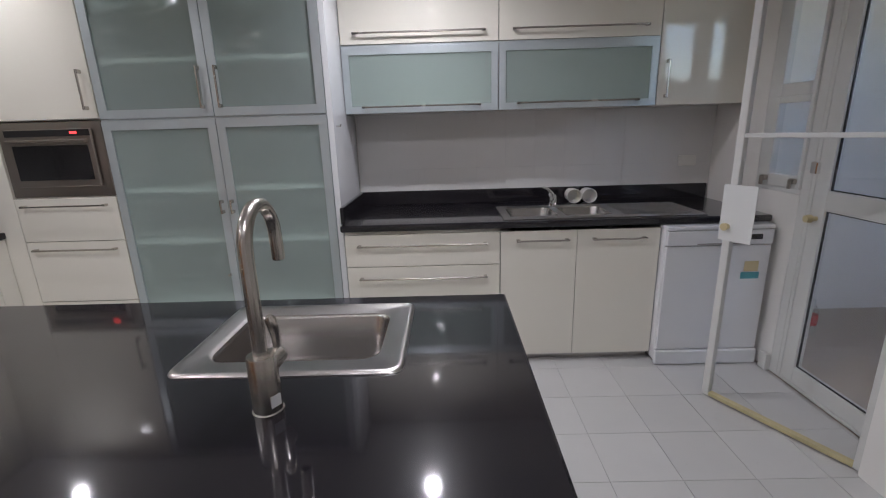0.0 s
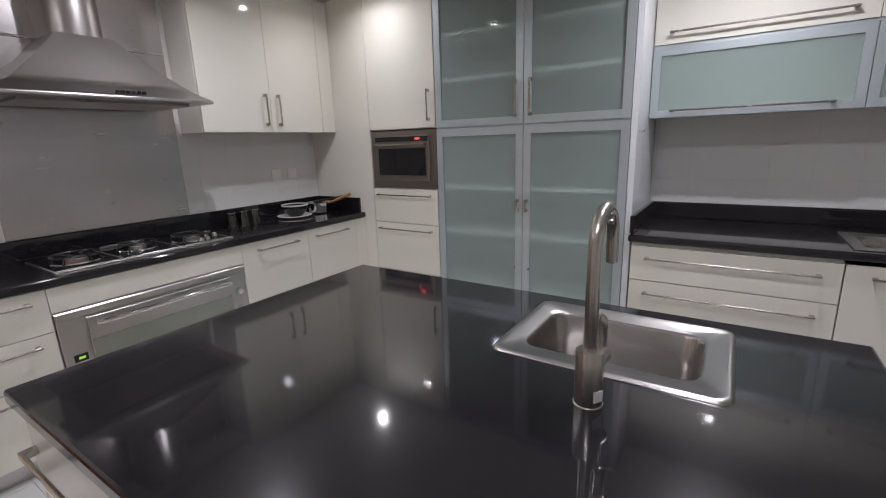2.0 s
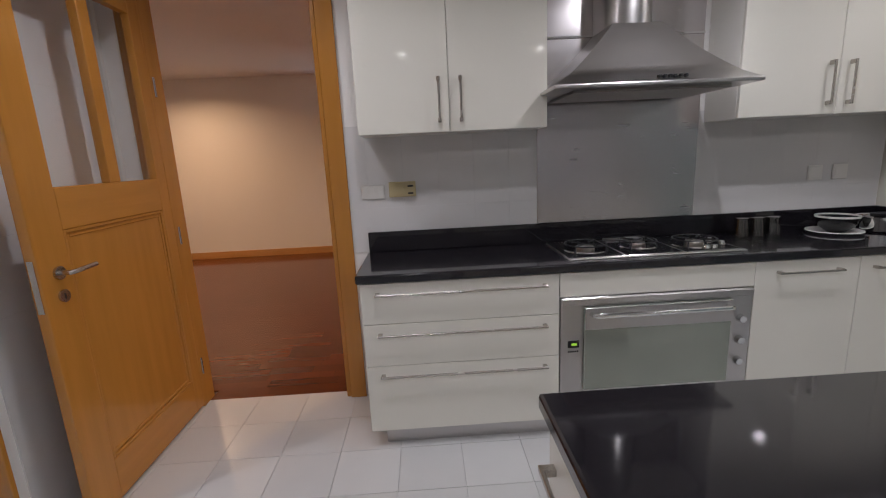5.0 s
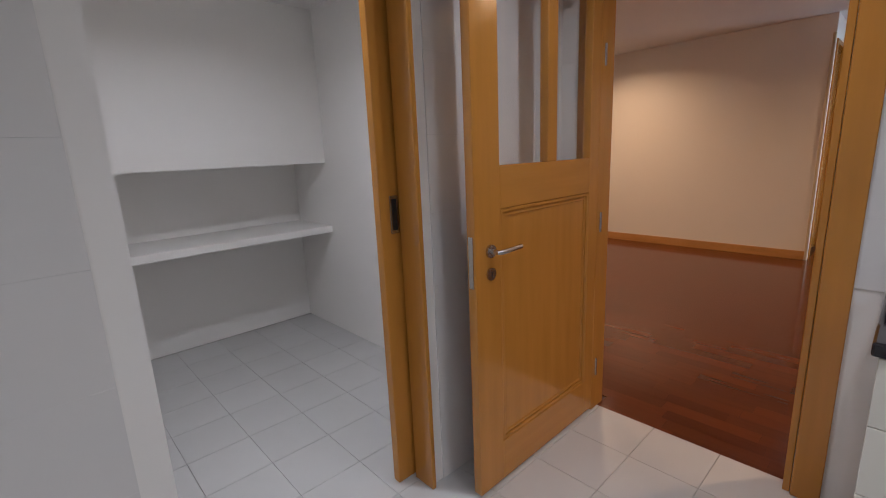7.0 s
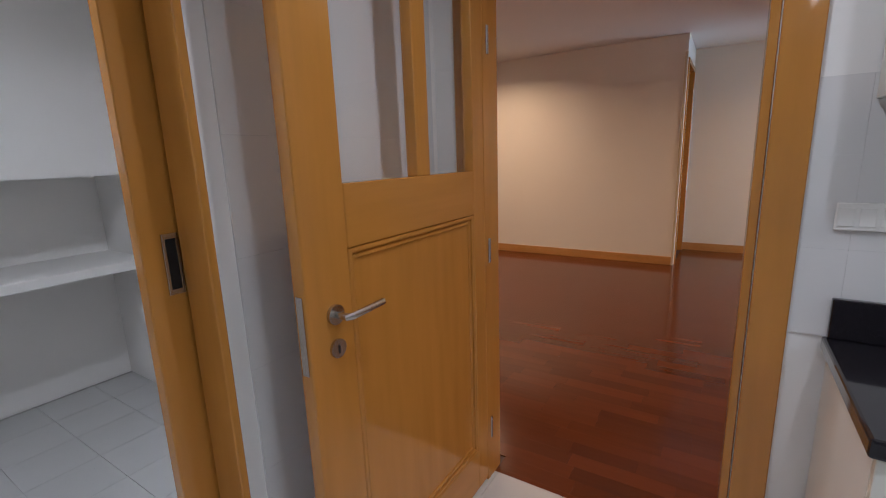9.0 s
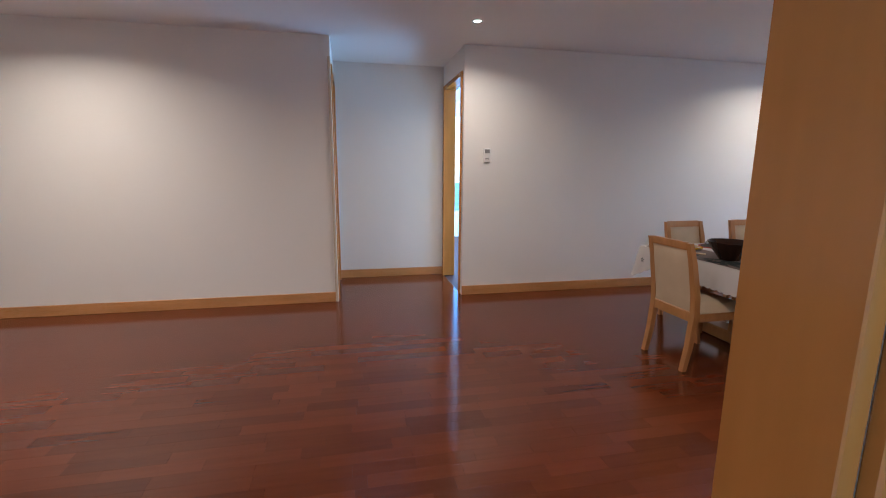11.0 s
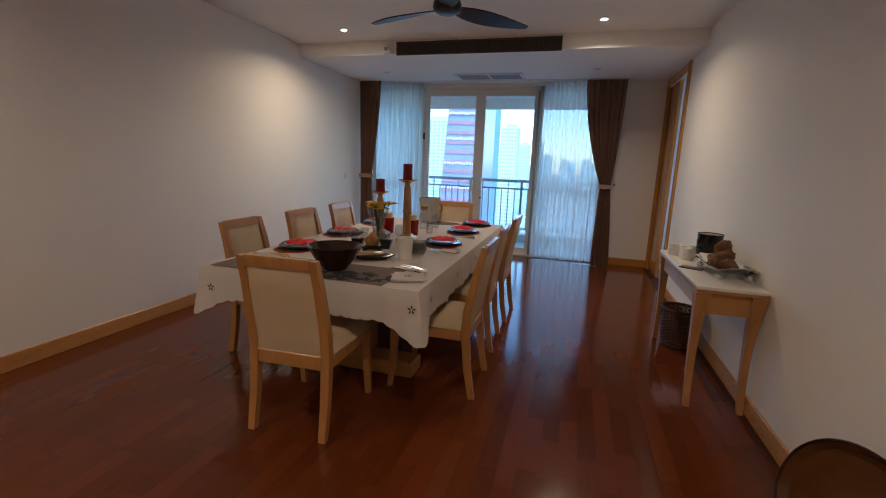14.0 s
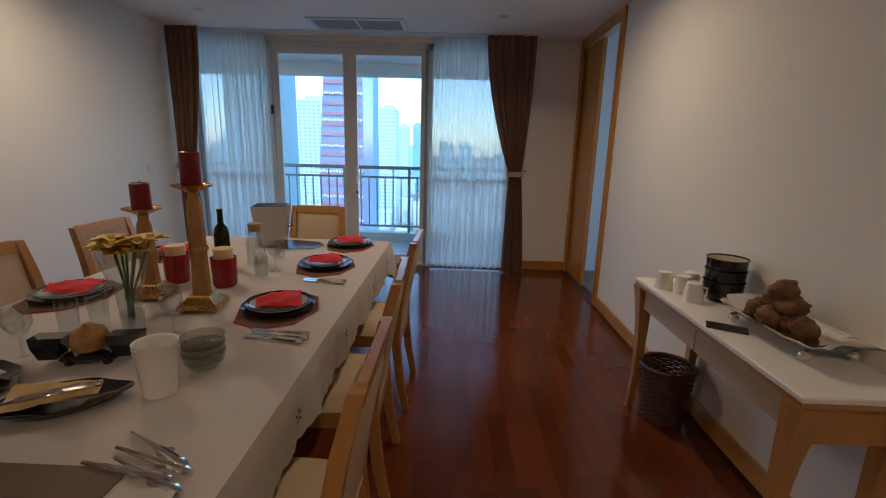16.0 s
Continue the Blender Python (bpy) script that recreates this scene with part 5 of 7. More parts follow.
curtain("sheer_curtain", lambda s: -4.66 - 0.05 * s, lambda s: -3.70, 0.02, SOFFIT - 0.005, 6.575, 17, 0.034, M_SHEER, "white translucent sheer curtain", 1.45, cols=290)
solo("curtain_track", box(-7.42, -3.56, 6.42, 6.58, SOFFIT - 0.008, SOFFIT - 0.001), M_PVC, "white curtain track on the lowered ceiling", "curtain track")

# balcony and railing
solo("balcony_floor", box(-9, -2, 6.80, 8.25, -0.2, -0.02), M_BALC, "pale tiled balcony floor", "floor", kind="structure")
solo("balcony_kerb", box(-9, -2, 8.05, 8.25, -0.02, 0.12, 0.005), M_BALC, "pale balcony kerb under the railing", "kerb", kind="structure")
solo("balcony_ceiling", box(-9, -2, 6.80, 8.1, 2.52, 2.7), M_CEIL, "white balcony ceiling", "ceiling", kind="structure")
solo("balcony_beam", box(-9, -2, 8.1, 8.3, 2.36, 2.75), M_CEIL, "white beam along the balcony edge", "beam", kind="structure")
rl = thing("balcony_railing", pose(0, 8.13, 0), "grey-green metal balcony railing with upright bars", "railing")
part("top_rail", box(-9, -2, -0.03, 0.03, 1.06, 1.11, 0.008), M_RAIL, rl)
part("mid_rail", box(-9, -2, -0.015, 0.015, 0.93, 0.96, 0.003), M_RAIL, rl)
part("bottom_rail", box(-9, -2, -0.015, 0.015, 0.2, 0.23, 0.003), M_RAIL, rl)
pm = finish(box(-0.009, 0.009, -0.009, 0.009, 0.23, 0.93), M_RAIL)
qm = finish(box(-0.02, 0.02, -0.02, 0.02, 0.12, 1.06), M_RAIL)
sm = finish(box(-0.009, 0.009, -0.009, 0.009, 0.96, 1.06), M_RAIL)
for i in range(57):
    x = -8.9 + i * 0.12
    p = new("post" if i % 8 == 0 else "baluster", qm if i % 8 == 0 else pm)
    p.parent, p.location = rl, (x, 0, 0)
    if i % 4 == 2:
        p = new("spacer", sm)
        p.parent, p.location = rl, (x, 0, 0)

# ceiling fittings
def downlight(x, y, z, lit, label, group):
    d = thing("downlight", pose(x, y, z), label, "downlight", group)
    part("ring", lathe([(0.052, 0.0), (0.05, -0.006), (0.026, -0.003), (0.024, 0.0)], 24), M_PVC, d)
    part("lens", lathe([(0.024, -0.002), (0.0, -0.002)], 20), lit, d, "glowing lamp" if lit is not M_OFFLENS else "unlit lamp")


for lx, ly in KITCHEN_LAMPS:
    downlight(lx, ly, KC, M_BULB, "white recessed downlight, lit", "kitchen downlights")
for lx, ly in HALL_LAMPS:
    downlight(lx, ly, HC, M_BULBW, "white recessed downlight, lit", "hall downlights")
for lx, ly in ((-6.73, 5.78), (-4.0, 5.81)):
    downlight(lx, ly, SOFFIT, M_OFFLENS, "white recessed downlight, unlit", "soffit downlights")
v = thing("ceiling_vent", pose(-5.37, 6.15, SOFFIT), "white-framed ceiling air vent with two grilles", "vent")
part("frame", slab(-0.46, 0.46, -0.21, 0.21, -0.014, -0.001, [(-0.42, -0.012, -0.17, 0.17), (0.012, 0.42, -0.17, 0.17)], 0.003), M_PVC, v)
part("backing", box(-0.42, 0.42, -0.17, 0.17, -0.003, -0.001), M_GRILLE, v)
for i in range(13):
    for x0, x1 in ((-0.42, -0.012), (0.012, 0.42)):
        part("slat", box(x0, x1, -0.165 + i * 0.0262, -0.147 + i * 0.0262, -0.011, -0.006), M_VENT, v)
a = thing("air_grille", pose(-5.28, 4.80, 2.605), "long brown air-conditioning grille on the ceiling step", "grille")
part("frame", bx(bx(bx(bx(bmesh.new(), -0.90, 0.90, -0.016, 0, 0.055, 0.07), -0.90, 0.90, -0.016, 0, -0.07, -0.055), -0.90, -0.885, -0.016, 0, -0.055, 0.055), 0.885, 0.90, -0.016, 0, -0.055, 0.055), M_GRILLE, a)
part("backing", box(-0.885, 0.885, -0.004, 0, -0.055, 0.055), M_BLACK, a)
gm = finish(box(-0.004, 0.004, -0.014, -0.004, -0.055, 0.055), M_GRILLE)
for i in range(88):
    p = new("slat", gm)
    p.parent, p.location = a, (-0.875 + i * 0.0201, 0, 0)
sd = thing("ceiling_sensor", pose(-6.29, 4.80, 2.60), "small white sensor on the ceiling step", "sensor")
part("body", box(-0.035, 0.035, -0.05, 0, -0.05, 0.05, 0.012, 2), M_WHITECER, sd)
part("lens", box(-0.018, 0.018, -0.056, -0.05, -0.02, 0.02, 0.005), M_VENT, sd)
fn = thing("ceiling_fan", pose(-5.08, 3.03, 0), "black ceiling fan with three curved blades", "ceiling fan")
part("canopy", lathe([(0.0, 2.47), (0.088, 2.47), (0.092, 2.50), (0.1, HC - 0.006), (0.1, HC - 0.002), (0, HC - 0.002)], 28), M_FAN, fn)
part("motor", lathe([(0.0, 2.382), (0.06, 2.385), (0.09, 2.40), (0.1, 2.425), (0.096, 2.455), (0.085, 2.469), (0.0, 2.469)], 28), M_FAN, fn)
for ang in (161, 42, 281):
    bm = bmesh.new()
    rows = []
    for i in range(15):
        s = i / 14
        r = 0.06 + 0.62 * s
        half = 0.03 + 0.058 * math.sin(math.pi * min(1, s * 1.05)) ** 0.8 * (1 - 0.25 * s) if s < 0.97 else 0.02
        off = 0.03 * math.sin(2.4 * s)
        tilt = -0.32 + 0.2 * s
        row = []
        for sgn, dz in ((-1, 0.004), (1, 0.004), (1, -0.004), (-1, -0.004)):
            yy = off + sgn * half
            row.append(bm.verts.new((r, yy, 2.418 + sgn * half * tilt + dz - 0.012 * s)))
        rows.append(row)
    for r0, r1 in zip(rows, rows[1:]):
        for k in range(4):
            bm.faces.new((r0[k], r0[(k + 1) % 4], r1[(k + 1) % 4], r1[k]))
    bm.faces.new(rows[0][::-1])
    bm.faces.new(rows[-1])
    bmesh.ops.rotate(bm, verts=list(bm.verts), cent=(0, 0, 0), matrix=Matrix.Rotation(radians(ang), 3, "Z"))
    part("blade", bm, M_FAN, fn)
th = thing("thermostat", pose(-7.43, 0.79, 1.57, 0, 0, 90), "white wall thermostat with a grey screen", "thermostat")
part("case", box(-0.04, 0.04, -0.022, 0, -0.075, 0.075, 0.005), M_WHITECER, th)
part("screen", box(-0.028, 0.028, -0.0235, -0.022, 0.02, 0.06), M_VENT, th, "grey display")
part("button", box(-0.02, 0.02, -0.0245, -0.022, -0.045, -0.03, 0.002), M_VENT, th)
socket_plate("light_switch", -7.429, 5.9, 1.12, 90, "white wall switch on the dining wall", 0.085, 0.085)

# ---- dining furniture ----
def chair_mesh():
    """The chair faces +y; its rear feet stand at y = -0.25."""
    c = thing("dining_chair", pose(0, 0, 0), "light wooden dining chair with cream upholstered seat and back", "chair", "chairs round the table")
    for sx in (-1, 1):
        x = sx * 0.2
        part("rear_leg", sweep([(x - 0.018, x + 0.018, -0.285 + 0.0, -0.25, 0.0), (x - 0.021, x + 0.021, -0.255, -0.215, 0.18), (x - 0.023, x + 0.023, -0.235, -0.19, 0.42),
                                (x - 0.023, x + 0.023, -0.245, -0.2, 0.55), (0.97 * x - 0.021, 0.97 * x + 0.021, -0.285, -0.245, 0.78), (0.945 * x - 0.019, 0.945 * x + 0.019, -0.32, -0.285, 0.925)]), M_CHAIRWOOD, c, sharp=50)
        xf = sx * 0.215
        part("front_leg", sweep([(xf - 0.015, xf + 0.015, 0.235, 0.265, 0.0), (xf - 0.018, xf + 0.018, 0.215, 0.25, 0.16), (xf - 0.022, xf + 0.022, 0.2, 0.245, 0.42)]), M_CHAIRWOOD, c, sharp=50)
        part("side_rail", box(x * 1.04 - 0.012, x * 1.04 + 0.012, -0.19, 0.2, 0.36, 0.42, 0.003), M_CHAIRWOOD, c)
    part("front_rail", box(-0.193, 0.193, 0.212, 0.236, 0.36, 0.42, 0.003), M_CHAIRWOOD, c)
    part("rear_rail", box(-0.177, 0.177, -0.234, -0.205, 0.355, 0.432, 0.004), M_CHAIRWOOD, c)
    bm = bmesh.new()
    n = 12
    grid = []
    for i in range(n + 1):
        row = []
        for j in range(n + 1):
            u, v = i / n * 2 - 1, j / n * 2 - 1
            w = 0.212 + 0.022 * (v + 1) / 2
            xx, yy = u * w, 0.01 + v * 0.245
            edge = max(abs(u), abs(v))
            row.append(bm.verts.new((xx * (1 - 0.03 * max(0, abs(v) - 0.85)), yy, 0.425 + 0.055 * (1 - edge ** 5) ** 0.6 + 0.012 * (1 - u * u) * (1 - v * v))))
        grid.append(row)
    for i in range(n):
        for j in range(n):
            bm.faces.new((grid[i][j], grid[i + 1][j], grid[i + 1][j + 1], grid[i][j + 1]))
    part("seat", bm, M_CREAM, c, "cream upholstered seat", sharp=80)
    part("seat_base", box(-0.21, 0.21, -0.2, 0.23, 0.412, 0.428), M_CREAM, c)
    def back_y(z):
        return -0.222 - max(0.0, z - 0.5) * 0.19
    part("top_rail", sweep([(-0.172, 0.172, back_y(0.87) - 0.018, back_y(0.87) + 0.016, 0.875), (-0.172, 0.172, back_y(0.92) - 0.019, back_y(0.92) + 0.012, 0.92), (-0.168, 0.168, back_y(0.93) - 0.016, back_y(0.93) + 0.008, 0.93)]), M_CHAIRWOOD, c)
    bm = bmesh.new()
    for sgn in (-1, 1):
        grid = []
        for i in range(9):
            row = []
            for j in range(9):
                u, v = i / 8 * 2 - 1, j / 8 * 2 - 1
                z = 0.652 + v * 0.225
                edge = max(abs(u), abs(v))
                puff = 0.008 + 0.016 * (1 - edge ** 6)
                row.append(bm.verts.new((u * (0.181 - 0.012 * (v + 1) / 2), back_y(z) + sgn * puff, z)))
            grid.append(row)
        for i in range(8):
            for j in range(8):
                bm.faces.new((grid[i][j], grid[i + 1][j], grid[i + 1][j + 1], grid[i][j + 1]))
    part("backrest", bm, M_CREAM, c, "cream upholstered back panel", sharp=80)
    return c


chair = chair_mesh()
chair.matrix_basis = pose(-5.425, 1.86, 0, 0, 0, 2)
for cx, cy, rz in ((-4.88, 2.46, 90), (-4.90, 3.16, 92), (-4.89, 3.86, 89), (-6.12, 2.52, -88), (-6.13, 3.26, -91), (-6.14, 3.98, -90), (-5.45, 4.63, 180)):
    copy_thing(chair, pose(cx, cy, 0, 0, 0, rz))

TX0, TX1, TY0, TY1, TZ = -6.14, -4.83, 1.86, 4.50, 0.745
tb = thing("dining_table", pose(0, 0, 0), "long wooden dining table under a white cloth", "table")
part("tabletop", box(TX0, TX1, TY0, TY1, 0.705, TZ, 0.004), M_CHAIRWOOD, tb)
part("apron", bx(bx(box(TX0 + 0.12, TX1 - 0.12, TY0 + 0.12, TY0 + 0.15, 0.61, 0.704), TX0 + 0.12, TX1 - 0.12, TY1 - 0.15, TY1 - 0.12, 0.61, 0.704), TX0 + 0.12, TX0 + 0.15, TY0 + 0.15, TY1 - 0.15, 0.61, 0.704), M_CHAIRWOOD, tb)
for ly in (2.45, 3.9):
    part("pedestal", box(-5.60, -5.36, ly - 0.12, ly + 0.12, 0.1, 0.61, 0.01), M_CHAIRWOOD, tb)
    part("foot", box(-5.93, -5.03, ly - 0.09, ly + 0.09, 0, 0.1, 0.01), M_CHAIRWOOD, tb)
part("stretcher", box(-5.53, -5.43, 2.57, 3.78, 0.2, 0.3, 0.006), M_CHAIRWOOD, tb)

# tablecloth: flat on top, hanging round the edge, with scalloped hem and pointed corners
bm = bmesh.new()
def cloth_loop():
    pts = []
    w, l = TX1 - TX0, TY1 - TY0
    n1, n2 = 132, 264
    for k in range(n1):
        pts.append((TX0 + w * k / n1, TY0, 0, -1))
    for k in range(n2):
        pts.append((TX1, TY0 + l * k / n2, 1, 0))
    for k in range(n1):
        pts.append((TX1 - w * k / n1, TY1, 0, 1))
    for k in range(n2):
        pts.append((TX0, TY1 - l * k / n2, -1, 0))
    return pts


loop_pts = cloth_loop()
rings = []
hang_rows = 9
for i in range(hang_rows + 1):
    s = i / hang_rows
    ring = []
    for k, (x, y, nx, ny) in enumerate(loop_pts):
        dcx, dcy = min(x - TX0, TX1 - x), min(y - TY0, TY1 - y)
        dc = max(dcx, dcy)
        corner = math.exp(-(dc / 0.11) ** 2)
        px, py = (1 if x > -5.475 else -1), (1 if y > 3.17 else -1)
        out_x, out_y = nx + corner * 0.75 * (px - nx), ny + corner * 0.75 * (py - ny)
        hang = (0.172 + 0.10 * corner + 0.009 * abs(math.sin(math.pi * k / 6))) * s
        wave = (0.013 * math.sin(k * 0.15) + 0.009 * math.sin(k * 0.32 + 1.3) + 0.004 * math.sin(k * 0.61)) * s
        push = 0.004 + 0.008 * min(1, 4 * s) + 0.006 * s + 0.03 * corner * s + 0.6 * wave
        ring.append(bm.verts.new((x + out_x * push, y + out_y * push, TZ + 0.004 - hang - (0.0 if i else -0.002))))
    rings.append(ring)
for r0, r1 in zip(rings, rings[1:]):
    for k in range(len(r0)):
        bm.faces.new((r0[k], r0[(k + 1) % len(r0)], r1[(k + 1) % len(r0)], r1[k]))
bm.faces.new(rings[0])
cloth = solo("tablecloth", bm, M_LINEN, "white tablecloth with scalloped hem and small dark sprigs", "tablecloth", sharp=60)
TT = TZ + 0.0075


def sprig(parent, m, size=0.05):
    bm = bmesh.new()
    for k in range(5):
        a = k * 1.256 + 0.3
        c, s = math.cos(a), math.sin(a)
        q = [(0.1, 0), (0.5, 0.18), (1, 0), (0.5, -0.18)]
        bm.faces.new([bm.verts.new(m @ Vector(((u * c - v * s) * size, (u * s + v * c) * size, 0))) for u, v in q])
    return part("sprig", bm, M_EMBROID, parent, "dark embroidered sprig")


for m in (pose(-6.07, 1.832, 0.635, 88, 0, 0), pose(-4.85, 1.832, 0.66, 88, 0, 0), *[pose(-4.803, y, 0.675, 88, 0, 90) for y in (2.0, 2.55, 3.1, 3.7, 4.2)]):
    sprig(cloth, m, 0.027)
rn = thing("table_runner", pose(0, 0, 0), "taupe table runner with a dark leaf print", "table runner")
part("cloth", box(-6.10, -5.03, 1.87, 2.235, TT, TT + 0.003, 0.001), M_RUNNER, rn)
bm = bmesh.new()
rng = random.Random(5)
for k in range(70):
    cx, cy = rng.gauss(-5.30, 0.10), rng.uniform(1.89, 2.06)
    a = rng.uniform(0, 6.28)
    sz = rng.uniform(0.025, 0.05)
    c, s = math.cos(a), math.sin(a)
    bm.faces.new([bm.verts.new((cx + (u * c - v * s) * sz, cy + (u * s + v * c) * sz, TT + 0.0036 + k * 0.00001)) for u, v in ((-1, 0), (-0.2, 0.42), (1.1, 0), (-0.2, -0.42))])
part("leaf_print", bm, M_EMBROID, rn, "dark printed leaves")["kind"] = "stuff"


def place_setting(x, y, rz):
    p = thing("placemat", pose(x, y, TT, 0, 0, rz), "brown placemat with rust piping", "placemat", "placemats")
    part("cloth", lathe([(0.15, 0), (0.152, 0.003), (0, 0.0032)], 8, (0, 0, 0)), M_MAT, p)
    p.children[0].scale = (1.38, 1.02, 1)
    part("piping", tube([(0.152 * 1.38 * math.cos(2 * math.pi * k / 8), 0.152 * 1.02 * math.sin(2 * math.pi * k / 8), 0.003) for k in range(9)], 0.004, 6), M_MATEDGE, p)
    c = thing("charger_plate", pose(x, y, TT + 0.0035), "large glossy black plate on a placemat", "plate", "black plates")
    part("dish", lathe([(0.085, 0), (0.095, 0.004), (0.142, 0.018), (0.142, 0.022), (0.095, 0.009), (0, 0.007)], 36), M_BLACKCER, c)
    d = thing("dinner_plate", pose(x, y, TT + 0.012), "pale grey dinner plate with black rim stacked on a black plate", "plate", "dinner plates")
    part("dish", lathe([(0.07, 0), (0.085, 0.006), (0.125, 0.02), (0.125, 0.024), (0.085, 0.012), (0, 0.008)], 36), M_PALECER, d)
    part("rim", lathe([(0.112, 0.0205), (0.1265, 0.0245), (0.126, 0.0265), (0.110, 0.0225)], 36), M_BLACKCER, d, "glossy black rim")
    nk = thing("napkin", pose(x, y, TT + 0.036, 0, 0, rz + 20), "folded red cloth napkin on a plate", "napkin", "red napkins")
    bm = bmesh.new()
    n = 14
    grid = []
    rg = random.Random(int(x * 100) + int(y * 100))
    ph = rg.uniform(0, 6)
    for i in range(n + 1):
        row = []
        for j in range(n + 1):
            u, v = i / n * 2 - 1, j / n * 2 - 1
            w = 0.1 * (1 - 0.45 * (v + 1) / 2)
            h = 0.010 + 0.016 * math.exp(-(u * 1.6) ** 2) * (1 - 0.5 * abs(v)) + 0.005 * math.sin(4 * u + 3 * v + ph) + 0.004 * math.sin(9 * v + ph)
            if max(abs(u), abs(v)) > 0.95:
                h = 0.004 + 0.003 * math.sin(7 * u + 5 * v + ph)
            row.append(bm.verts.new((u * w, v * 0.085, h)))
        grid.append(row)
    for i in range(n):
        for j in range(n):
            bm.faces.new((grid[i][j], grid[i + 1][j], grid[i + 1][j + 1], grid[i][j + 1]))
    part("cloth", bm, M_RED, nk, sharp=180)


for x, y, rz in ((-5.08, 3.14, 90), (-5.08, 3.80, 90), (-5.07, 4.33, 92), (-5.95, 2.53, 90), (-5.98, 3.21, 88), (-6.0, 3.95, 90)):
    place_setting(x, y, rz)


def cutlery(name, x, y, rz, label, kind="spoon", s=1.0, z=None):
    c = thing(name, pose(x, y, (z or TT), 0, 0, rz), label, "cutlery", "cutlery")
    part("handle", tube([(0, (-0.10 + 0.012 * k) * s, 0.007) for k in range(13)], [0.006, 0.0105, 0.0085, 0.010, 0.0075, 0.009, 0.007, 0.008, 0.006, 0.0068, 0.005, 0.0045, 0.004], 8), M_SILVER, c, "beaded silver handle")
    if kind == "spoon":
        part("bowl", lathe([(0.0, 0.002), (0.013, 0.004), (0.018, 0.009), (0.012, 0.007), (0, 0.006)], 14, (0, 0.0, 0)), M_SILVER, c)
        c.children[1].location, c.children[1].scale = (0, 0.072 * s, 0), (1, 1.45, 1)
    else:
        part("blade", box(-0.008, 0.008, 0.045 * s, 0.115 * s, 0.004, 0.007, 0.001), M_SILVER, c)


for i, (x, y, rz) in enumerate(((-4.98, 2.85, 80), (-4.97, 2.88, 78), (-4.98, 2.91, 82), (-4.97, 2.245, 72), (-4.985, 2.275, 62), (-5.0, 2.215, 80), (-4.955, 2.20, 66), (-5.97, 2.80, 60), (-5.95, 2.83, 66), (-5.0, 3.5, 80), (-5.0, 3.53, 84))):
    cutlery("spoon" if i % 2 else "knife", x, y, rz, "patterned silver cutlery on the tablecloth", "spoon" if i in (3, 4, 5, 6, 8) else "knife")


def candle_holder(x, y, hz, candle, label):
    c = thing("candle_holder", pose(x, y, TT, 0, 0, 8), label, "candle holder", "candle holders")
    part("base", sweep([(-0.075, 0.075, -0.075, 0.075, 0.012), (-0.07, 0.07, -0.07, 0.07, 0.03), (-0.045, 0.045, -0.045, 0.045, 0.05), (-0.04, 0.04, -0.04, 0.04, 0.06)]), M_BRASS, c)
    for a, b in ((-1, -1), (1, -1), (1, 1), (-1, 1)):
        part("foot", lathe([(0.01, 0), (0.014, 0.006), (0.012, 0.012)], 10, (a * 0.06, b * 0.06, 0)), M_BRASS, c)
    part("column", lathe([(0.036, 0.06), (0.034, 0.1), (0.03, hz * 0.5), (0.032, hz * 0.55), (0.028, hz - 0.05), (0.02, hz - 0.03), (0.02, hz - 0.01)], 10), M_GILTWOOD, c)
    part("collar", lathe([(0.035, hz * 0.5), (0.037, hz * 0.5 + 0.008), (0.035, hz * 0.5 + 0.016)], 14), M_BRASS, c)
    part("cup", lathe([(0.015, hz - 0.015), (0.03, hz - 0.005), (0.07, hz + 0.012), (0.073, hz + 0.018), (0.06, hz + 0.012), (0, hz + 0.004)], 24), M_BRASS, c, "brass candle cup")
    k = thing("candle", pose(x, y, TT + hz + 0.005), "dark red pillar candle in a brass cup", "candle", "red candles")
    part("wax", lathe([(0.036, 0), (0.037, 0.004), (0.036, candle), (0.03, candle + 0.003), (0.025, candle - 0.006), (0, candle - 0.008)], 22), M_REDWAX, k)
    part("wick", tube([(0, 0, candle - 0.01), (0.002, 0, candle + 0.012)], 0.0015, 6), M_BLACK, k)


candle_holder(-5.38, 3.13, 0.47, 0.13, "tall gilt wood and brass candle holder")
candle_holder(-5.66, 3.24, 0.36, 0.11, "shorter gilt wood and brass candle holder")
vs = thing("flower_vase", pose(-5.555, 2.97, TT), "clear glass vase of yellow flowers", "vase")
part("vase", lathe([(0.035, 0), (0.036, 0.01), (0.04, 0.1), (0.085, 0.265), (0.082, 0.265), (0.037, 0.1), (0.03, 0.012), (0, 0.01)], 24), M_GLASSWARE, vs)
rng = random.Random(11)
stems, blooms = bmesh.new(), []
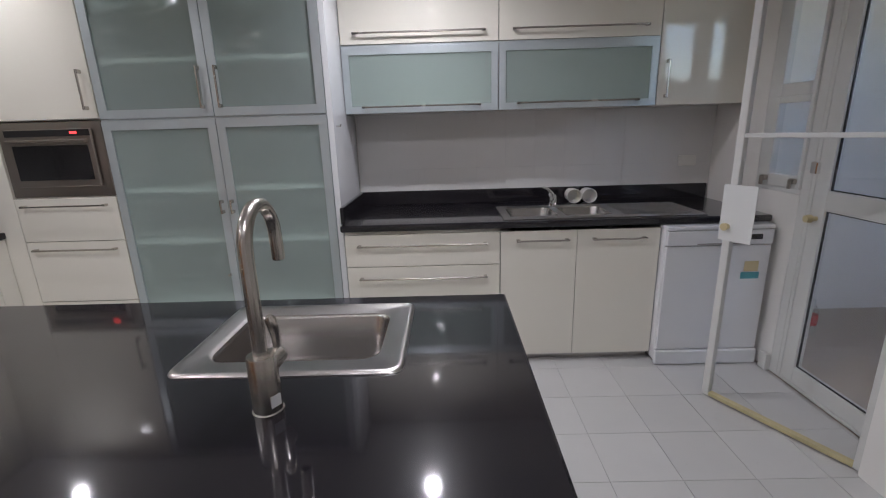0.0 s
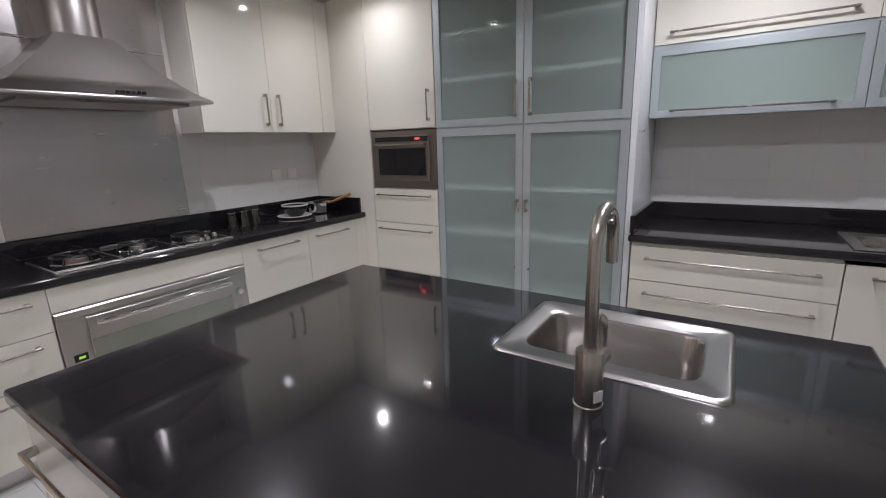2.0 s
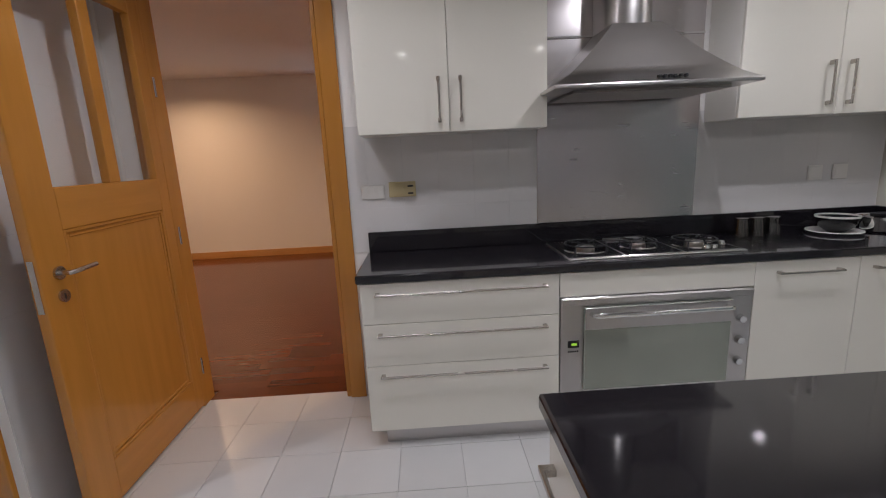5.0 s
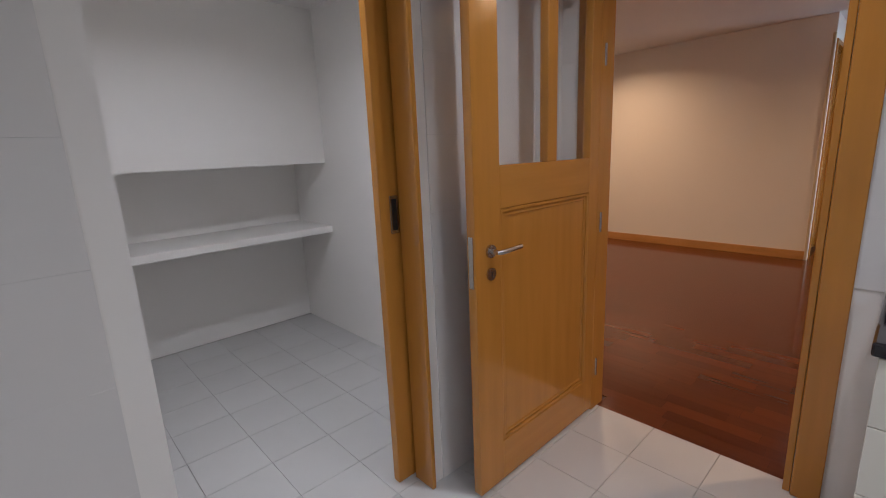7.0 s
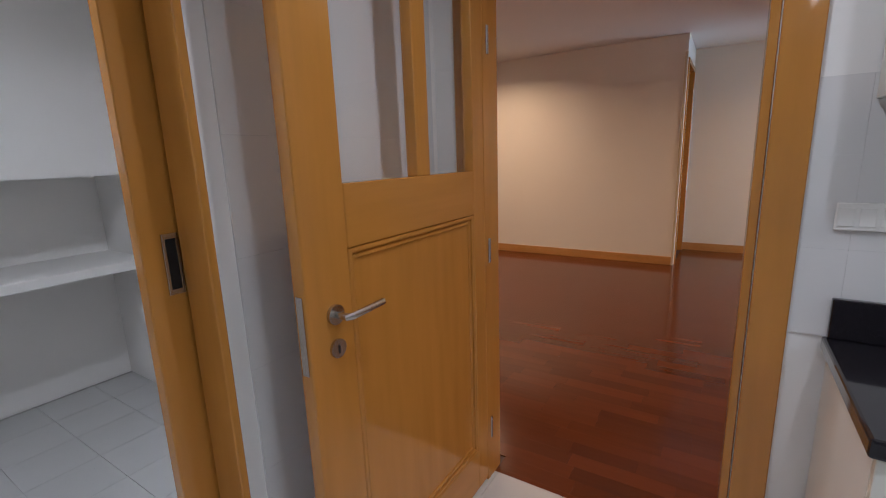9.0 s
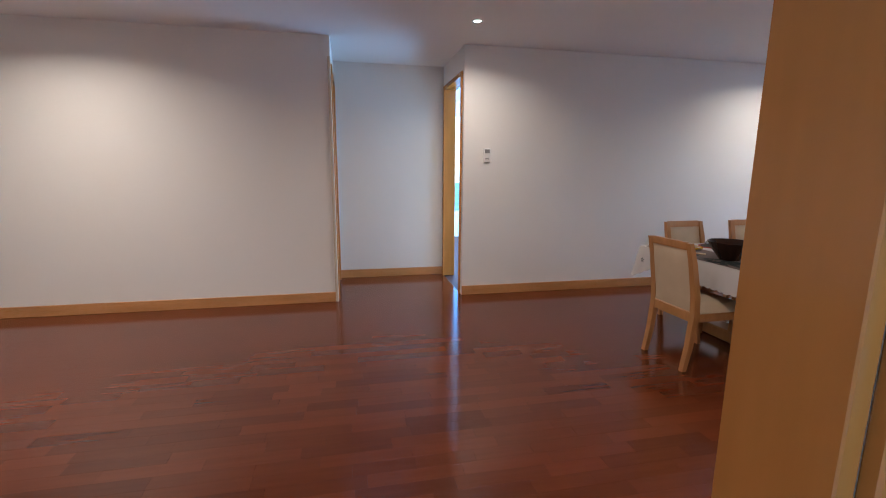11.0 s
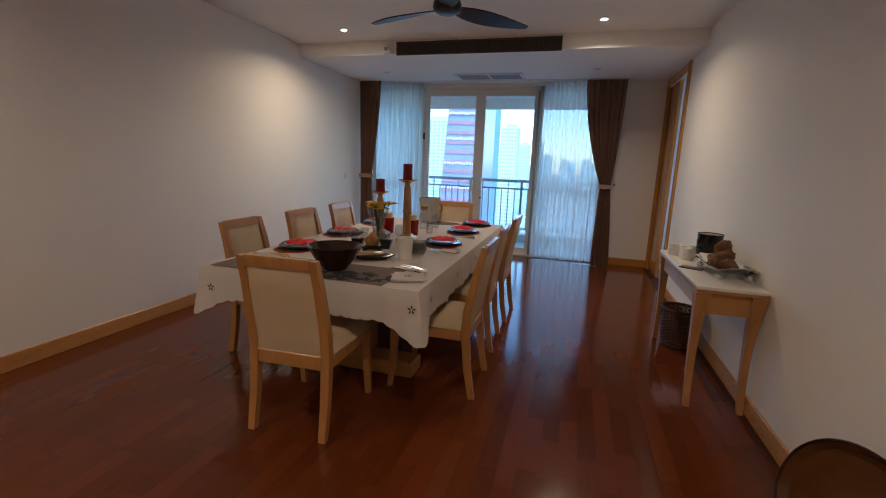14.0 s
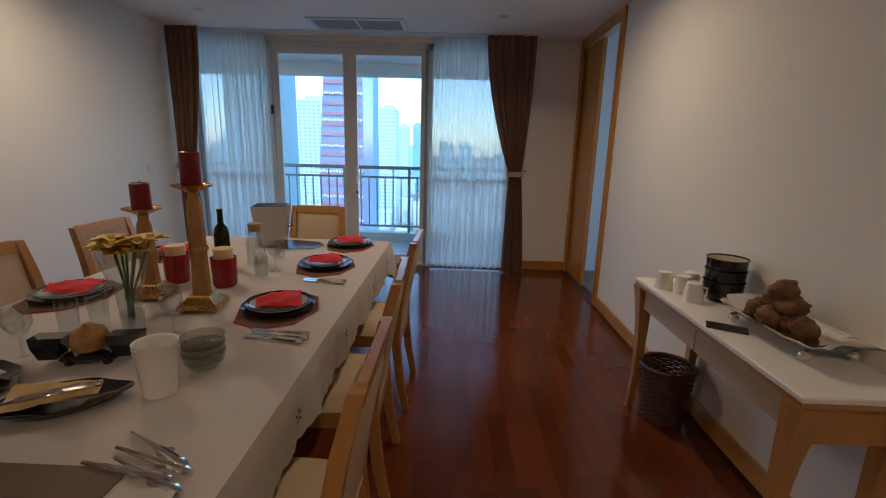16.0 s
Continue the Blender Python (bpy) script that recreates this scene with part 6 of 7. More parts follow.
for k in range(8):
    a, r = k * 0.785 + rng.uniform(-0.2, 0.2), rng.uniform(0.02, 0.085)
    hx, hy, hz = r * math.cos(a), r * math.sin(a), 0.265 + rng.uniform(-0.01, 0.035)
    tube([(0.01 * math.cos(a + 2), 0.01 * math.sin(a + 2), 0.015), (0.3 * hx, 0.3 * hy, 0.14), (hx, hy, hz)], 0.004, 6, stems)
    petals = bmesh.new()
    blooms.append(petals)
    for j in range(6):
        b = j * 1.047 + rng.uniform(-0.2, 0.2)
        c, s = math.cos(b), math.sin(b)
        L = rng.uniform(0.066, 0.09)
        q = [(0.004, 0, 0), (0.5 * L, 0.3 * L, 0.018), (L, 0, 0.008), (0.5 * L, -0.3 * L, 0.018)]
        petals.faces.new([petals.verts.new((hx + u * c - v * s, hy + u * s + v * c, hz + w)) for u, v, w in q])
    lathe([(0.008, 0.0), (0.014, 0.02), (0.012, 0.022), (0, 0.01)], 8, (hx, hy, hz), petals)
part("stems", stems, M_STEM, vs, "green stems")
for petals in blooms:
    part("bloom", petals, M_PETAL, vs, "yellow bloom", sharp=180)
bw = thing("salad_bowl", pose(-5.42, 2.09, TT + 0.004), "large glazed dark brown bowl on the runner", "bowl")
part("body", lathe([(0.0, 0), (0.068, 0), (0.072, 0.008), (0.118, 0.068), (0.152, 0.128), (0.157, 0.135), (0.153, 0.139), (0.146, 0.133), (0.108, 0.068), (0.055, 0.016), (0, 0.014)], 40), M_BROWNCER, bw)
yp = thing("yellow_plate", pose(-5.90, 2.12, TT + 0.004), "yellow plate holding serving cutlery", "plate")
part("dish", lathe([(0.08, 0), (0.125, 0.014), (0.125, 0.018), (0.08, 0.006), (0, 0.006)], 34), M_YELLOW, yp)
for i in range(5):
    cutlery("spoon", -5.90 + 0.022 * (i - 2), 2.12 + 0.01 * i, 60 + 7 * i, "silver serving spoon lying on the yellow plate", "spoon", 0.9, TT + 0.018)
solo("wooden_spatula", box(-0.022, 0.022, -0.13, 0.13, 0, 0.006, 0.002), mat("pale_bamboo", (0.52, 0.36, 0.18), 0.6, var=0.1, stretch=(8, 1, 8)), "pale bamboo serving paddle on the runner", "spatula", m=pose(-5.72, 1.98, TT + 0.0035, 0, 0, -45))
for i, (dx, rz) in enumerate(((0, 20), (0.008, 32), (0.004, 14))):
    n = solo("napkin", box(-0.085, 0.085, -0.085, 0.085, 0, 0.004, 0.001), M_LINEN, "stack of folded white embroidered napkins", "napkin", "white napkins", m=pose(-4.965 + dx, 2.07, TT + i * 0.0042, 0, 0, rz))
    if i == 2:
        sprig(n, pose(0, 0, 0.0048), 0.03)
cp = thing("paper_cups", pose(-5.155, 2.52, TT), "stack of white paper cups", "cup")
for i in range(3):
    part("cup", lathe([(0.042, 0.0 + i * 0.012), (0.052, 0.115 + i * 0.012), (0.054, 0.118 + i * 0.012), (0.049, 0.115 + i * 0.012), (0.038, 0.005 + i * 0.012), (0, 0.005 + i * 0.012)], 24), M_WHITECER, cp)
for i in range(3):
    g = thing("glass_bowl", pose(-5.115, 2.66, TT + i * 0.024), "small smoked glass bowl in a stack", "bowl", "stacked glass bowls")
    part("body", lathe([(0.034, 0), (0.054, 0.022), (0.061, 0.05), (0.058, 0.05), (0.05, 0.022), (0, 0.006)], 24), M_SMOKE, g)
cd = thing("condiment_set", pose(-5.46, 2.67, TT, 0, 0, 12), "black ceramic condiment set with an amber jar", "condiment set")
part("tray", box(-0.07, 0.07, -0.04, 0.04, 0.012, 0.03, 0.008), M_BLACKCER, cd)
part("jar", lathe([(0.02, 0.03), (0.045, 0.045), (0.05, 0.075), (0.04, 0.10), (0.015, 0.112), (0.012, 0.12), (0, 0.122)], 22), M_AMBER, cd, "amber glass jar")
for sx in (-1, 1):
    part("pot", sweep([(sx * 0.10 - 0.025, sx * 0.10 + 0.025, -0.025, 0.025, 0.02), (sx * 0.10 - 0.035, sx * 0.10 + 0.035, -0.035, 0.035, 0.06), (sx * 0.10 - 0.045, sx * 0.10 + 0.045, -0.025, 0.025, 0.085)]), M_BLACKCER, cd, "black ceramic pot")
    part("leg", lathe([(0.012, 0), (0.014, 0.02)], 8, (sx * 0.05, 0.02, 0)), M_BLACKCER, cd)
    part("leg", lathe([(0.012, 0), (0.014, 0.02)], 8, (sx * 0.05, -0.02, 0)), M_BLACKCER, cd)
def leaf_dish(a, b, n=40):
    """A shallow pointed dish with an upturned wavy edge."""
    bm = bmesh.new()
    rings = []
    for f, z in ((0.0, 0.0), (0.55, 0.0), (0.8, 0.006), (1.0, 0.02), (1.02, 0.023), (0.98, 0.022), (0.78, 0.01), (0.5, 0.005), (0.0, 0.005)):
        if f == 0.0:
            rings.append([bm.verts.new((0, 0, z))])
            continue
        ring = []
        for k in range(n):
            t = 2 * math.pi * k / n
            w = 1 + 0.03 * math.sin(7 * t) * f
            ring.append(bm.verts.new((a * f * w * math.cos(t) * (1 + 0.25 * max(0.0, math.cos(t)) ** 6), b * f * w * math.sin(t), z)))
        rings.append(ring)
    for p, q in zip(rings, rings[1:]):
        for k in range(n):
            face = list(dict.fromkeys([p[k % len(p)], p[(k + 1) % len(p)], q[(k + 1) % len(q)], q[k % len(q)]]))
            bm.faces.new(face)
    return bm


dsh = thing("side_dish", pose(-5.36, 2.44, TT, 0, 0, 25), "square black dish with a yellow cloth and spoons", "dish")
part("dish", leaf_dish(0.125, 0.085), M_BLACKCER, dsh)
bm = bmesh.new()
grid = [[bm.verts.new((u * 0.0195 - 0.11, (v - 5) * 0.0155 * (1 - 0.05 * u), 0.022 + 0.004 * math.sin(u * 0.9) * math.sin(v * 0.8 + u) + 0.00055 * (v - 5) ** 2)) for v in range(11)] for u in range(11)]
for i in range(10):
    for j in range(10):
        bm.faces.new((grid[i][j], grid[i + 1][j], grid[i + 1][j + 1], grid[i][j + 1]))
part("cloth", bm, M_TOWEL, dsh, "crumpled yellow cloth", sharp=180)
cutlery("spoon", -5.36, 2.43, 130, "silver spoon lying on a yellow cloth", "spoon", 0.8, TT + 0.034)
cutlery("spoon", -5.33, 2.45, 120, "silver spoon lying on a yellow cloth", "spoon", 0.8, TT + 0.034)
sd2 = thing("side_dish", pose(-5.66, 2.52, TT, 0, 0, -20), "square black dish with a cream cloth", "dish")
part("dish", leaf_dish(0.12, 0.085), M_BLACKCER, sd2)
part("cloth", box(-0.075, 0.05, -0.05, 0.05, 0.019, 0.025, 0.002), M_LINEN, sd2, "folded cream cloth")


def wine_glass(x, y, h=0.17, r=0.036):
    g = thing("wine_glass", pose(x, y, TT), "clear stemmed wine glass on the table", "glass", "wine glasses")
    part("glass", lathe([(0.032, 0), (0.032, 0.002), (0.005, 0.006), (0.004, h * 0.42), (0.02, h * 0.48), (r, h * 0.68), (r * 0.82, h), (r * 0.79, h), (r * 0.96, h * 0.68), (0.018, h * 0.5), (0, h * 0.47)], 22), M_GLASSWARE, g)


def tumbler(x, y, h=0.11, r=0.034):
    g = thing("tumbler", pose(x, y, TT), "clear glass tumbler on the table", "glass", "tumblers on the table")
    part("glass", lathe([(r * 0.85, 0), (r, h), (r * 0.95, h), (r * 0.8, 0.008), (0, 0.008)], 20), M_GLASSWARE, g)


for x, y in ((-5.66, 2.66), (-5.33, 2.86), (-5.30, 3.66), (-5.78, 3.42)):
    wine_glass(x, y)
for x, y in ((-5.70, 2.87), (-5.66, 2.95), (-5.42, 2.80), (-5.33, 3.56), (-5.38, 3.92)):
    tumbler(x, y)
for x, y in ((-5.44, 3.42), (-5.68, 3.45)):
    g = thing("candle_jar", pose(x, y, TT), "red glass jar holding an ivory candle", "candle", "red candle jars")
    part("jar", lathe([(0.046, 0), (0.053, 0.01), (0.056, 0.135), (0.052, 0.135), (0.049, 0.012), (0, 0.01)], 24), M_REDGLASS, g)
    part("wax", lathe([(0.0, 0.012), (0.042, 0.012), (0.043, 0.175), (0.036, 0.178), (0, 0.170)], 22), M_CREAMWAX, g, "ivory wax candle")
bt = thing("wine_bottle", pose(-5.60, 3.72, TT), "dark wine bottle behind the candles", "bottle")
part("bottle", lathe([(0.036, 0), (0.038, 0.005), (0.038, 0.18), (0.03, 0.215), (0.015, 0.235), (0.014, 0.30), (0.016, 0.302), (0.016, 0.31), (0, 0.31)], 22), M_WINE, bt)
dc = thing("decanter", pose(-5.46, 3.80, TT), "clear glass carafe with a cork stopper", "carafe")
part("body", lathe([(0.045, 0), (0.05, 0.01), (0.05, 0.13), (0.035, 0.165), (0.034, 0.2), (0.031, 0.2), (0.03, 0.165), (0.046, 0.13), (0.045, 0.012), (0, 0.01)], 24), M_GLASSWARE, dc)
part("stopper", lathe([(0.032, 0.185), (0.036, 0.225), (0, 0.227)], 18), M_CORK, dc, "cork stopper")
ib = thing("ice_bucket", pose(-5.56, 4.28, TT, 0, 0, 12), "square silver ice bucket with side handles", "ice bucket")
part("body", sweep([(-0.075, 0.075, -0.075, 0.075, 0.0), (-0.085, 0.085, -0.085, 0.085, 0.08), (-0.105, 0.105, -0.105, 0.105, 0.255), (-0.108, 0.108, -0.108, 0.108, 0.26), (-0.1, 0.1, -0.1, 0.1, 0.26), (-0.08, 0.08, -0.08, 0.08, 0.08)]), M_BASIN, ib)
part("handle", tube([(0.10, -0.03, 0.2), (0.125, -0.03, 0.19), (0.125, 0.0, 0.13), (0.095, 0.0, 0.12)], 0.005, 8), M_SILVER, ib)
solo("placemat", lathe([(0.17, 0), (0.171, 0.003), (0, 0.003)], 8), M_BLACKCER, "dark placemat at the table end", "placemat", "placemats", m=Matrix.Translation((-5.45, 4.30, TT)) @ Matrix.Diagonal((1.3, 0.8, 0.7, 1)))

# ---- console table and things by the east wall ----
CX0, CX1, CY0, CY1, CZ = -3.412, -3.048, 2.61, 3.79, 0.75
ct = thing("console_table", pose(0, 0, 0), "honey-wood console table with a white top and curved legs", "table")
part("tabletop", box(CX0, CX1, CY0, CY1, 0.728, CZ, 0.004), M_WHITECER, ct, "white lacquered top")
part("edge_band", box(CX0 + 0.004, CX1 - 0.004, CY0 + 0.004, CY1 - 0.004, 0.712, 0.7275), M_CHAIRWOOD, ct)
part("front_apron", bx(box(CX0 + 0.03, CX0 + 0.05, CY0 + 0.06, 3.21, 0.60, 0.711, 0.002), CX0 + 0.03, CX0 + 0.05, 3.215, CY1 - 0.06, 0.60, 0.711, 0.002), M_PALEWOOD, ct, "pale wooden drawer fronts")
part("back_apron", box(CX1 - 0.04, CX1 - 0.02, CY0 + 0.06, CY1 - 0.06, 0.60, 0.711), M_CHAIRWOOD, ct)
part("end_apron", box(CX0 + 0.06, CX1 - 0.06, CY0 + 0.03, CY0 + 0.05, 0.585, 0.711), M_CHAIRWOOD, ct)
part("end_apron", box(CX0 + 0.06, CX1 - 0.06, CY1 - 0.05, CY1 - 0.03, 0.585, 0.711), M_CHAIRWOOD, ct)
for lx, sx in ((CX0 + 0.04, -1), (CX1 - 0.04, 1)):
    for ly, sy in ((CY0 + 0.035, -1), (CY1 - 0.035, 1)):
        secs = []
        for k in range(9):
            s = k / 8
            bow = 0.05 * math.sin(math.pi * (1 - s) * 0.85) - 0.035 * (1 - s)
            half = 0.016 + 0.008 * s + 0.016 * s ** 4
            cx, cy = lx - sx * 0.0, ly - sy * bow
            secs.append((cx - half, cx + half, cy - half, cy + half, 0.711 * s))
        part("leg", sweep(secs), M_CHAIRWOOD, ct, sharp=50)
for i, (x, y) in enumerate(((-3.30, 3.42), (-3.29, 3.53), (-3.35, 3.60), (-3.22, 3.60))):
    m = thing("mug", pose(x, y, CZ), "white cup turned upside down on the console", "cup", "white cups")
    part("cup", lathe([(0.042, 0.0), (0.040, 0.04), (0.032, 0.085), (0.02, 0.09), (0.0, 0.088), (0.0, 0.08), (0.028, 0.08), (0.038, 0.0), (0.042, 0.0)], 20), M_WHITECER, m)
    part("handle", tube([(0.036, 0, 0.065), (0.058, 0, 0.06), (0.058, 0, 0.03), (0.04, 0, 0.02)], 0.005, 8), M_WHITECER, m)
for i in range(3):
    b = thing("bowl", pose(-3.155, 3.45, CZ + 0.003 + i * 0.052), "round black bowl with a cream inside, stacked on the console", "bowl", "stacked black bowls")
    part("body", lathe([(0.0, 0), (0.06, 0), (0.062, 0.004), (0.079, 0.03), (0.083, 0.085), (0.086, 0.092), (0.0835, 0.092), (0.08, 0.086)], 36), M_BLACKCER, b)
    part("lining", lathe([(0.0798, 0.0858), (0.076, 0.04), (0.058, 0.012), (0.0, 0.008)], 36), M_CREAMGLAZE, b, "cream glazed inside")
solo("mobile_phone", box(-0.034, 0.034, -0.07, 0.07, 0, 0.0075, 0.003, 2), M_BLACK, "black mobile phone lying on the console", "phone", m=pose(-3.335, 3.10, CZ, 0, 0, 62))
ty = thing("bread_tray", pose(-3.17, 3.01, CZ, 0, 0, 4), "silver rectangular tray on ball feet", "tray")
bm = bmesh.new()
rings = []
for i, (hx, hy, z) in enumerate(((0.085, 0.16, 0.036), (0.095, 0.175, 0.038), (0.125, 0.25, 0.058), (0.135, 0.275, 0.066), (0.136, 0.278, 0.070), (0.122, 0.245, 0.064), (0.09, 0.17, 0.044), (0.08, 0.155, 0.042))):
    ring = []
    for k in range(72):
        t = 2 * math.pi * k / 72
        c, q = math.cos(t), math.sin(t)
        w = 1 + (0.035 * math.sin(12 * t) + 0.02 * math.sin(31 * t) if 2 <= i <= 5 else 0.0)
        lift = 0.022 * abs(q) ** 8 if 2 <= i <= 5 else 0.0
        ring.append(bm.verts.new((hx * w * 0.9 * math.copysign(abs(c) ** 0.4, c), hy * 0.9 * w * math.copysign(abs(q) ** 0.4, q), z + lift)))
    rings.append(ring)
for p, q in zip(rings, rings[1:]):
    for k in range(72):
        bm.faces.new((p[k], p[(k + 1) % 72], q[(k + 1) % 72], q[k]))
bm.faces.new(rings[0][::-1])
bm.faces.new(rings[-1])
part("dish", bm, M_SILVER, ty, "ornate silver dish with a worked rim", sharp=60)
for a, b in ((-0.085, -0.17), (0.085, -0.17), (-0.085, 0.17), (0.085, 0.17)):
    part("foot", lathe([(0, 0), (0.012, 0.004), (0.02, 0.013), (0.021, 0.02), (0.018, 0.03), (0.01, 0.037), (0, 0.038)], 14, (a, b, 0)), M_SILVER, ty)
rng = random.Random(3)
for i in range(8):
    lvl = 0 if i < 5 else (1 if i < 7 else 2)
    r = rng.uniform(0.036, 0.043)
    dx = rng.uniform(-0.045, 0.045) * (1 - 0.3 * lvl)
    dy = ((-0.12, -0.06, 0.0, 0.06, 0.12) + (-0.04, 0.05) + (0.01,))[i]
    bm = bmesh.new()
    bmesh.ops.create_icosphere(bm, subdivisions=4, radius=r)
    for v in bm.verts:
        n0 = v.co.normalized()
        v.co += n0 * (0.016 * noise.noise(v.co * 24 + Vector((i * 7, 0, 0))) + 0.013 * abs(noise.noise(v.co * 62 + Vector((0, i * 5, 0)))) + 0.012 * abs(noise.noise(v.co * 140 + Vector((i * 3, 0, 5)))))
        v.co.z *= 0.85
    solo("bread_roll", bm, M_BREAD, "rough brown bread roll heaped on the tray", "bread", "bread rolls", m=pose(-3.165 + dx, 3.06 + dy * 0.8, CZ + 0.044 + r * 0.72 + 0.048 * lvl, 0, 0, i * 50), sharp=180)
wb = thing("waste_basket", pose(-3.24, 3.66, 0), "dark woven wicker waste basket under the console", "basket")
R0, R1, BH = 0.10, 0.135, 0.31
for k in range(26):
    a = 2 * math.pi * k / 26
    c, q = math.cos(a), math.sin(a)
    part("stake", tube([(R0 * c, R0 * q, 0.01), ((R0 + R1) / 2 * c, (R0 + R1) / 2 * q, BH / 2), (R1 * c, R1 * q, BH)], 0.004, 6), M_WICKER, wb)
bm = bmesh.new()
for i in range(22):
    z = 0.01 + i * 0.0135
    r = R0 + (R1 - R0) * z / BH
    tube([((r + 0.004 * (-1) ** (k + i)) * math.cos(2 * math.pi * k / 26), (r + 0.004 * (-1) ** (k + i)) * math.sin(2 * math.pi * k / 26), z) for k in range(27)], 0.0062, 6, bm)
part("weave", bm, M_WICKER, wb)
part("rim", tube([(R1 * math.cos(2 * math.pi * k / 26), R1 * math.sin(2 * math.pi * k / 26), BH) for k in range(27)], 0.011, 8), M_WICKER, wb)
part("bottom", lathe([(R0, 0.0), (R0, 0.012), (0, 0.012)], 26), M_WICKER, wb)
# round tray leaning on the wall near the doorway
rt0 = thing("round_tray", pose(-3.205, 1.41, 0.006, 0, 0, 20) @ Matrix.Rotation(radians(-80), 4, "Y"), "large round glossy brown tray leaning against the wall", "tray")
part("dish", lathe([(0.0, 0.012), (0.05, 0.010), (0.09, 0.004), (0.24, 0.004), (0.258, 0.03), (0.265, 0.034), (0.265, 0.03), (0.246, 0.0), (0.0, 0.0)], 56, (0.27, 0, 0)), M_LEATHER, rt0)
part("rim", tube([(0.27 + 0.265 * math.cos(2 * math.pi * k / 56), 0.265 * math.sin(2 * math.pi * k / 56), 0.034) for k in range(57)], 0.005, 8), M_BROWNCER, rt0, "dark rolled rim")

# ---- city beyond the balcony ----
solo("ground", box(-2500, 2500, 60, 4000, -72, -70), M_ASPHALT, "hazy city ground far below", "ground", kind="structure")


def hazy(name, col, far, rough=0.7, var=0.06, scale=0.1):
    """A far material with haze painted in: its colour shifts to pale cyan with distance."""
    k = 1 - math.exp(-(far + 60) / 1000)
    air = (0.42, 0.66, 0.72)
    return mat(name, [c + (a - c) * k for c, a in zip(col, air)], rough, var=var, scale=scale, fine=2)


def tower(name, x, y, w, d, top, col, band, label, far, storey=3.4, bays=8, slit=True):
    t = thing(name, pose(x, y, -70), label, "building")
    h = top + 70
    # wall, roof and window colours all carry the painted haze
    part("wall", box(-w / 2, w / 2, -d / 2, d / 2, 0, h), hazy("hazed_tower_wall", col, far), t)
    part("roof", box(-w * 0.3, w * 0.3, -d * 0.3, d * 0.3, h, h + 3), hazy("hazed_tower_roof", [c * 0.8 for c in col], far), t)
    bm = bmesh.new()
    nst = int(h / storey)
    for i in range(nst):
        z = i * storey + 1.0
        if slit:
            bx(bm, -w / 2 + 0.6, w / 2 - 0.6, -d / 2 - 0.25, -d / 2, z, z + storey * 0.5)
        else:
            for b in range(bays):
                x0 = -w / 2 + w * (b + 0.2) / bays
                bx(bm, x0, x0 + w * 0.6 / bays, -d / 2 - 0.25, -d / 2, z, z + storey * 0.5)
    part("windows", bm, hazy("hazed_tower_glass", band, far, 0.25), t, "rows of windows")["kind"] = "stuff"
    return t


# large red-striped tower with wavy white bands
rt = thing("striped_tower", pose(-37.5, 150, -70), "tall office tower with red and blue stripes and white bands", "building")
# violet, red and white here are paled by the haze tint
part("wall", sweep([(-11.5, 3.2, 0, 18, 0), (-11.5, 3.2, 0, 18, 62), (-10.3, 3.2, 0, 18, 80), (-8.6, 3.2, 0, 18, 101), (-7.6, 3.2, 0, 18, 112), (-7.6, 3.2, 0, 18, 150)]), hazy("hazed_violet_glass", (0.16, 0.16, 0.36), 150, 0.3), rt)
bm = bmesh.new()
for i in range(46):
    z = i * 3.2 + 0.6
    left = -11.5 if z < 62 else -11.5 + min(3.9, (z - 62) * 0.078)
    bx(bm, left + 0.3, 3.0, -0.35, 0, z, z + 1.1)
part("red_bands", bm, hazy("hazed_red_spandrel", (0.30, 0.09, 0.15), 150), rt, "red spandrel bands")["kind"] = "stuff"
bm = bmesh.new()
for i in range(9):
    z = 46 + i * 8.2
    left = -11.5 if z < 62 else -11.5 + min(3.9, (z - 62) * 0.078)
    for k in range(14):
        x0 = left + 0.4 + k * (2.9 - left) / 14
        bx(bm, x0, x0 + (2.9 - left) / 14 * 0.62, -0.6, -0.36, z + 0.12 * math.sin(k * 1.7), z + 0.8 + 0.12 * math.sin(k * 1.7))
part("white_bands", bm, hazy("hazed_white_band", (0.7, 0.72, 0.76), 150), rt, "white wavy bands")["kind"] = "stuff"
tower("office_tower", -38.2, 175, 6.4, 20, 75, (0.18, 0.30, 0.42), (0.10, 0.20, 0.32), "blue glass tower beside the striped tower", 180, 3.2)
tower("apartment_tower", -79.5, 180, 20, 20, 54, (0.34, 0.48, 0.56), (0.16, 0.26, 0.34), "blue-grey tall apartment tower", 200, 3.2, 5, False)
tower("apartment_tower", -63, 410, 14.7, 22, 33, (0.66, 0.64, 0.58), (0.30, 0.36, 0.38), "pale slab apartment tower", 400, 3.2, 6, False)
tower("apartment_tower", -63, 720, 14, 22, 35, (0.20, 0.34, 0.42), (0.14, 0.26, 0.34), "dark blue tower tinted for haze", 500, 3.6)
tower("apartment_tower", -70.5, 600, 13, 22, 27, (0.62, 0.64, 0.60), (0.30, 0.36, 0.38), "pale apartment tower tinted for haze", 500, 3.4, 5, False)
tower("apartment_tower", 40, 260, 26, 22, 24, (0.6, 0.62, 0.62), (0.25, 0.32, 0.36), "pale apartment tower tinted for haze", 300, 3.2, 7, False)
tower("apartment_tower", -130, 420, 30, 22, 40, (0.62, 0.64, 0.64), (0.28, 0.34, 0.38), "pale apartment tower tinted for haze", 400, 3.2, 7, False)
rng = random.Random(21)
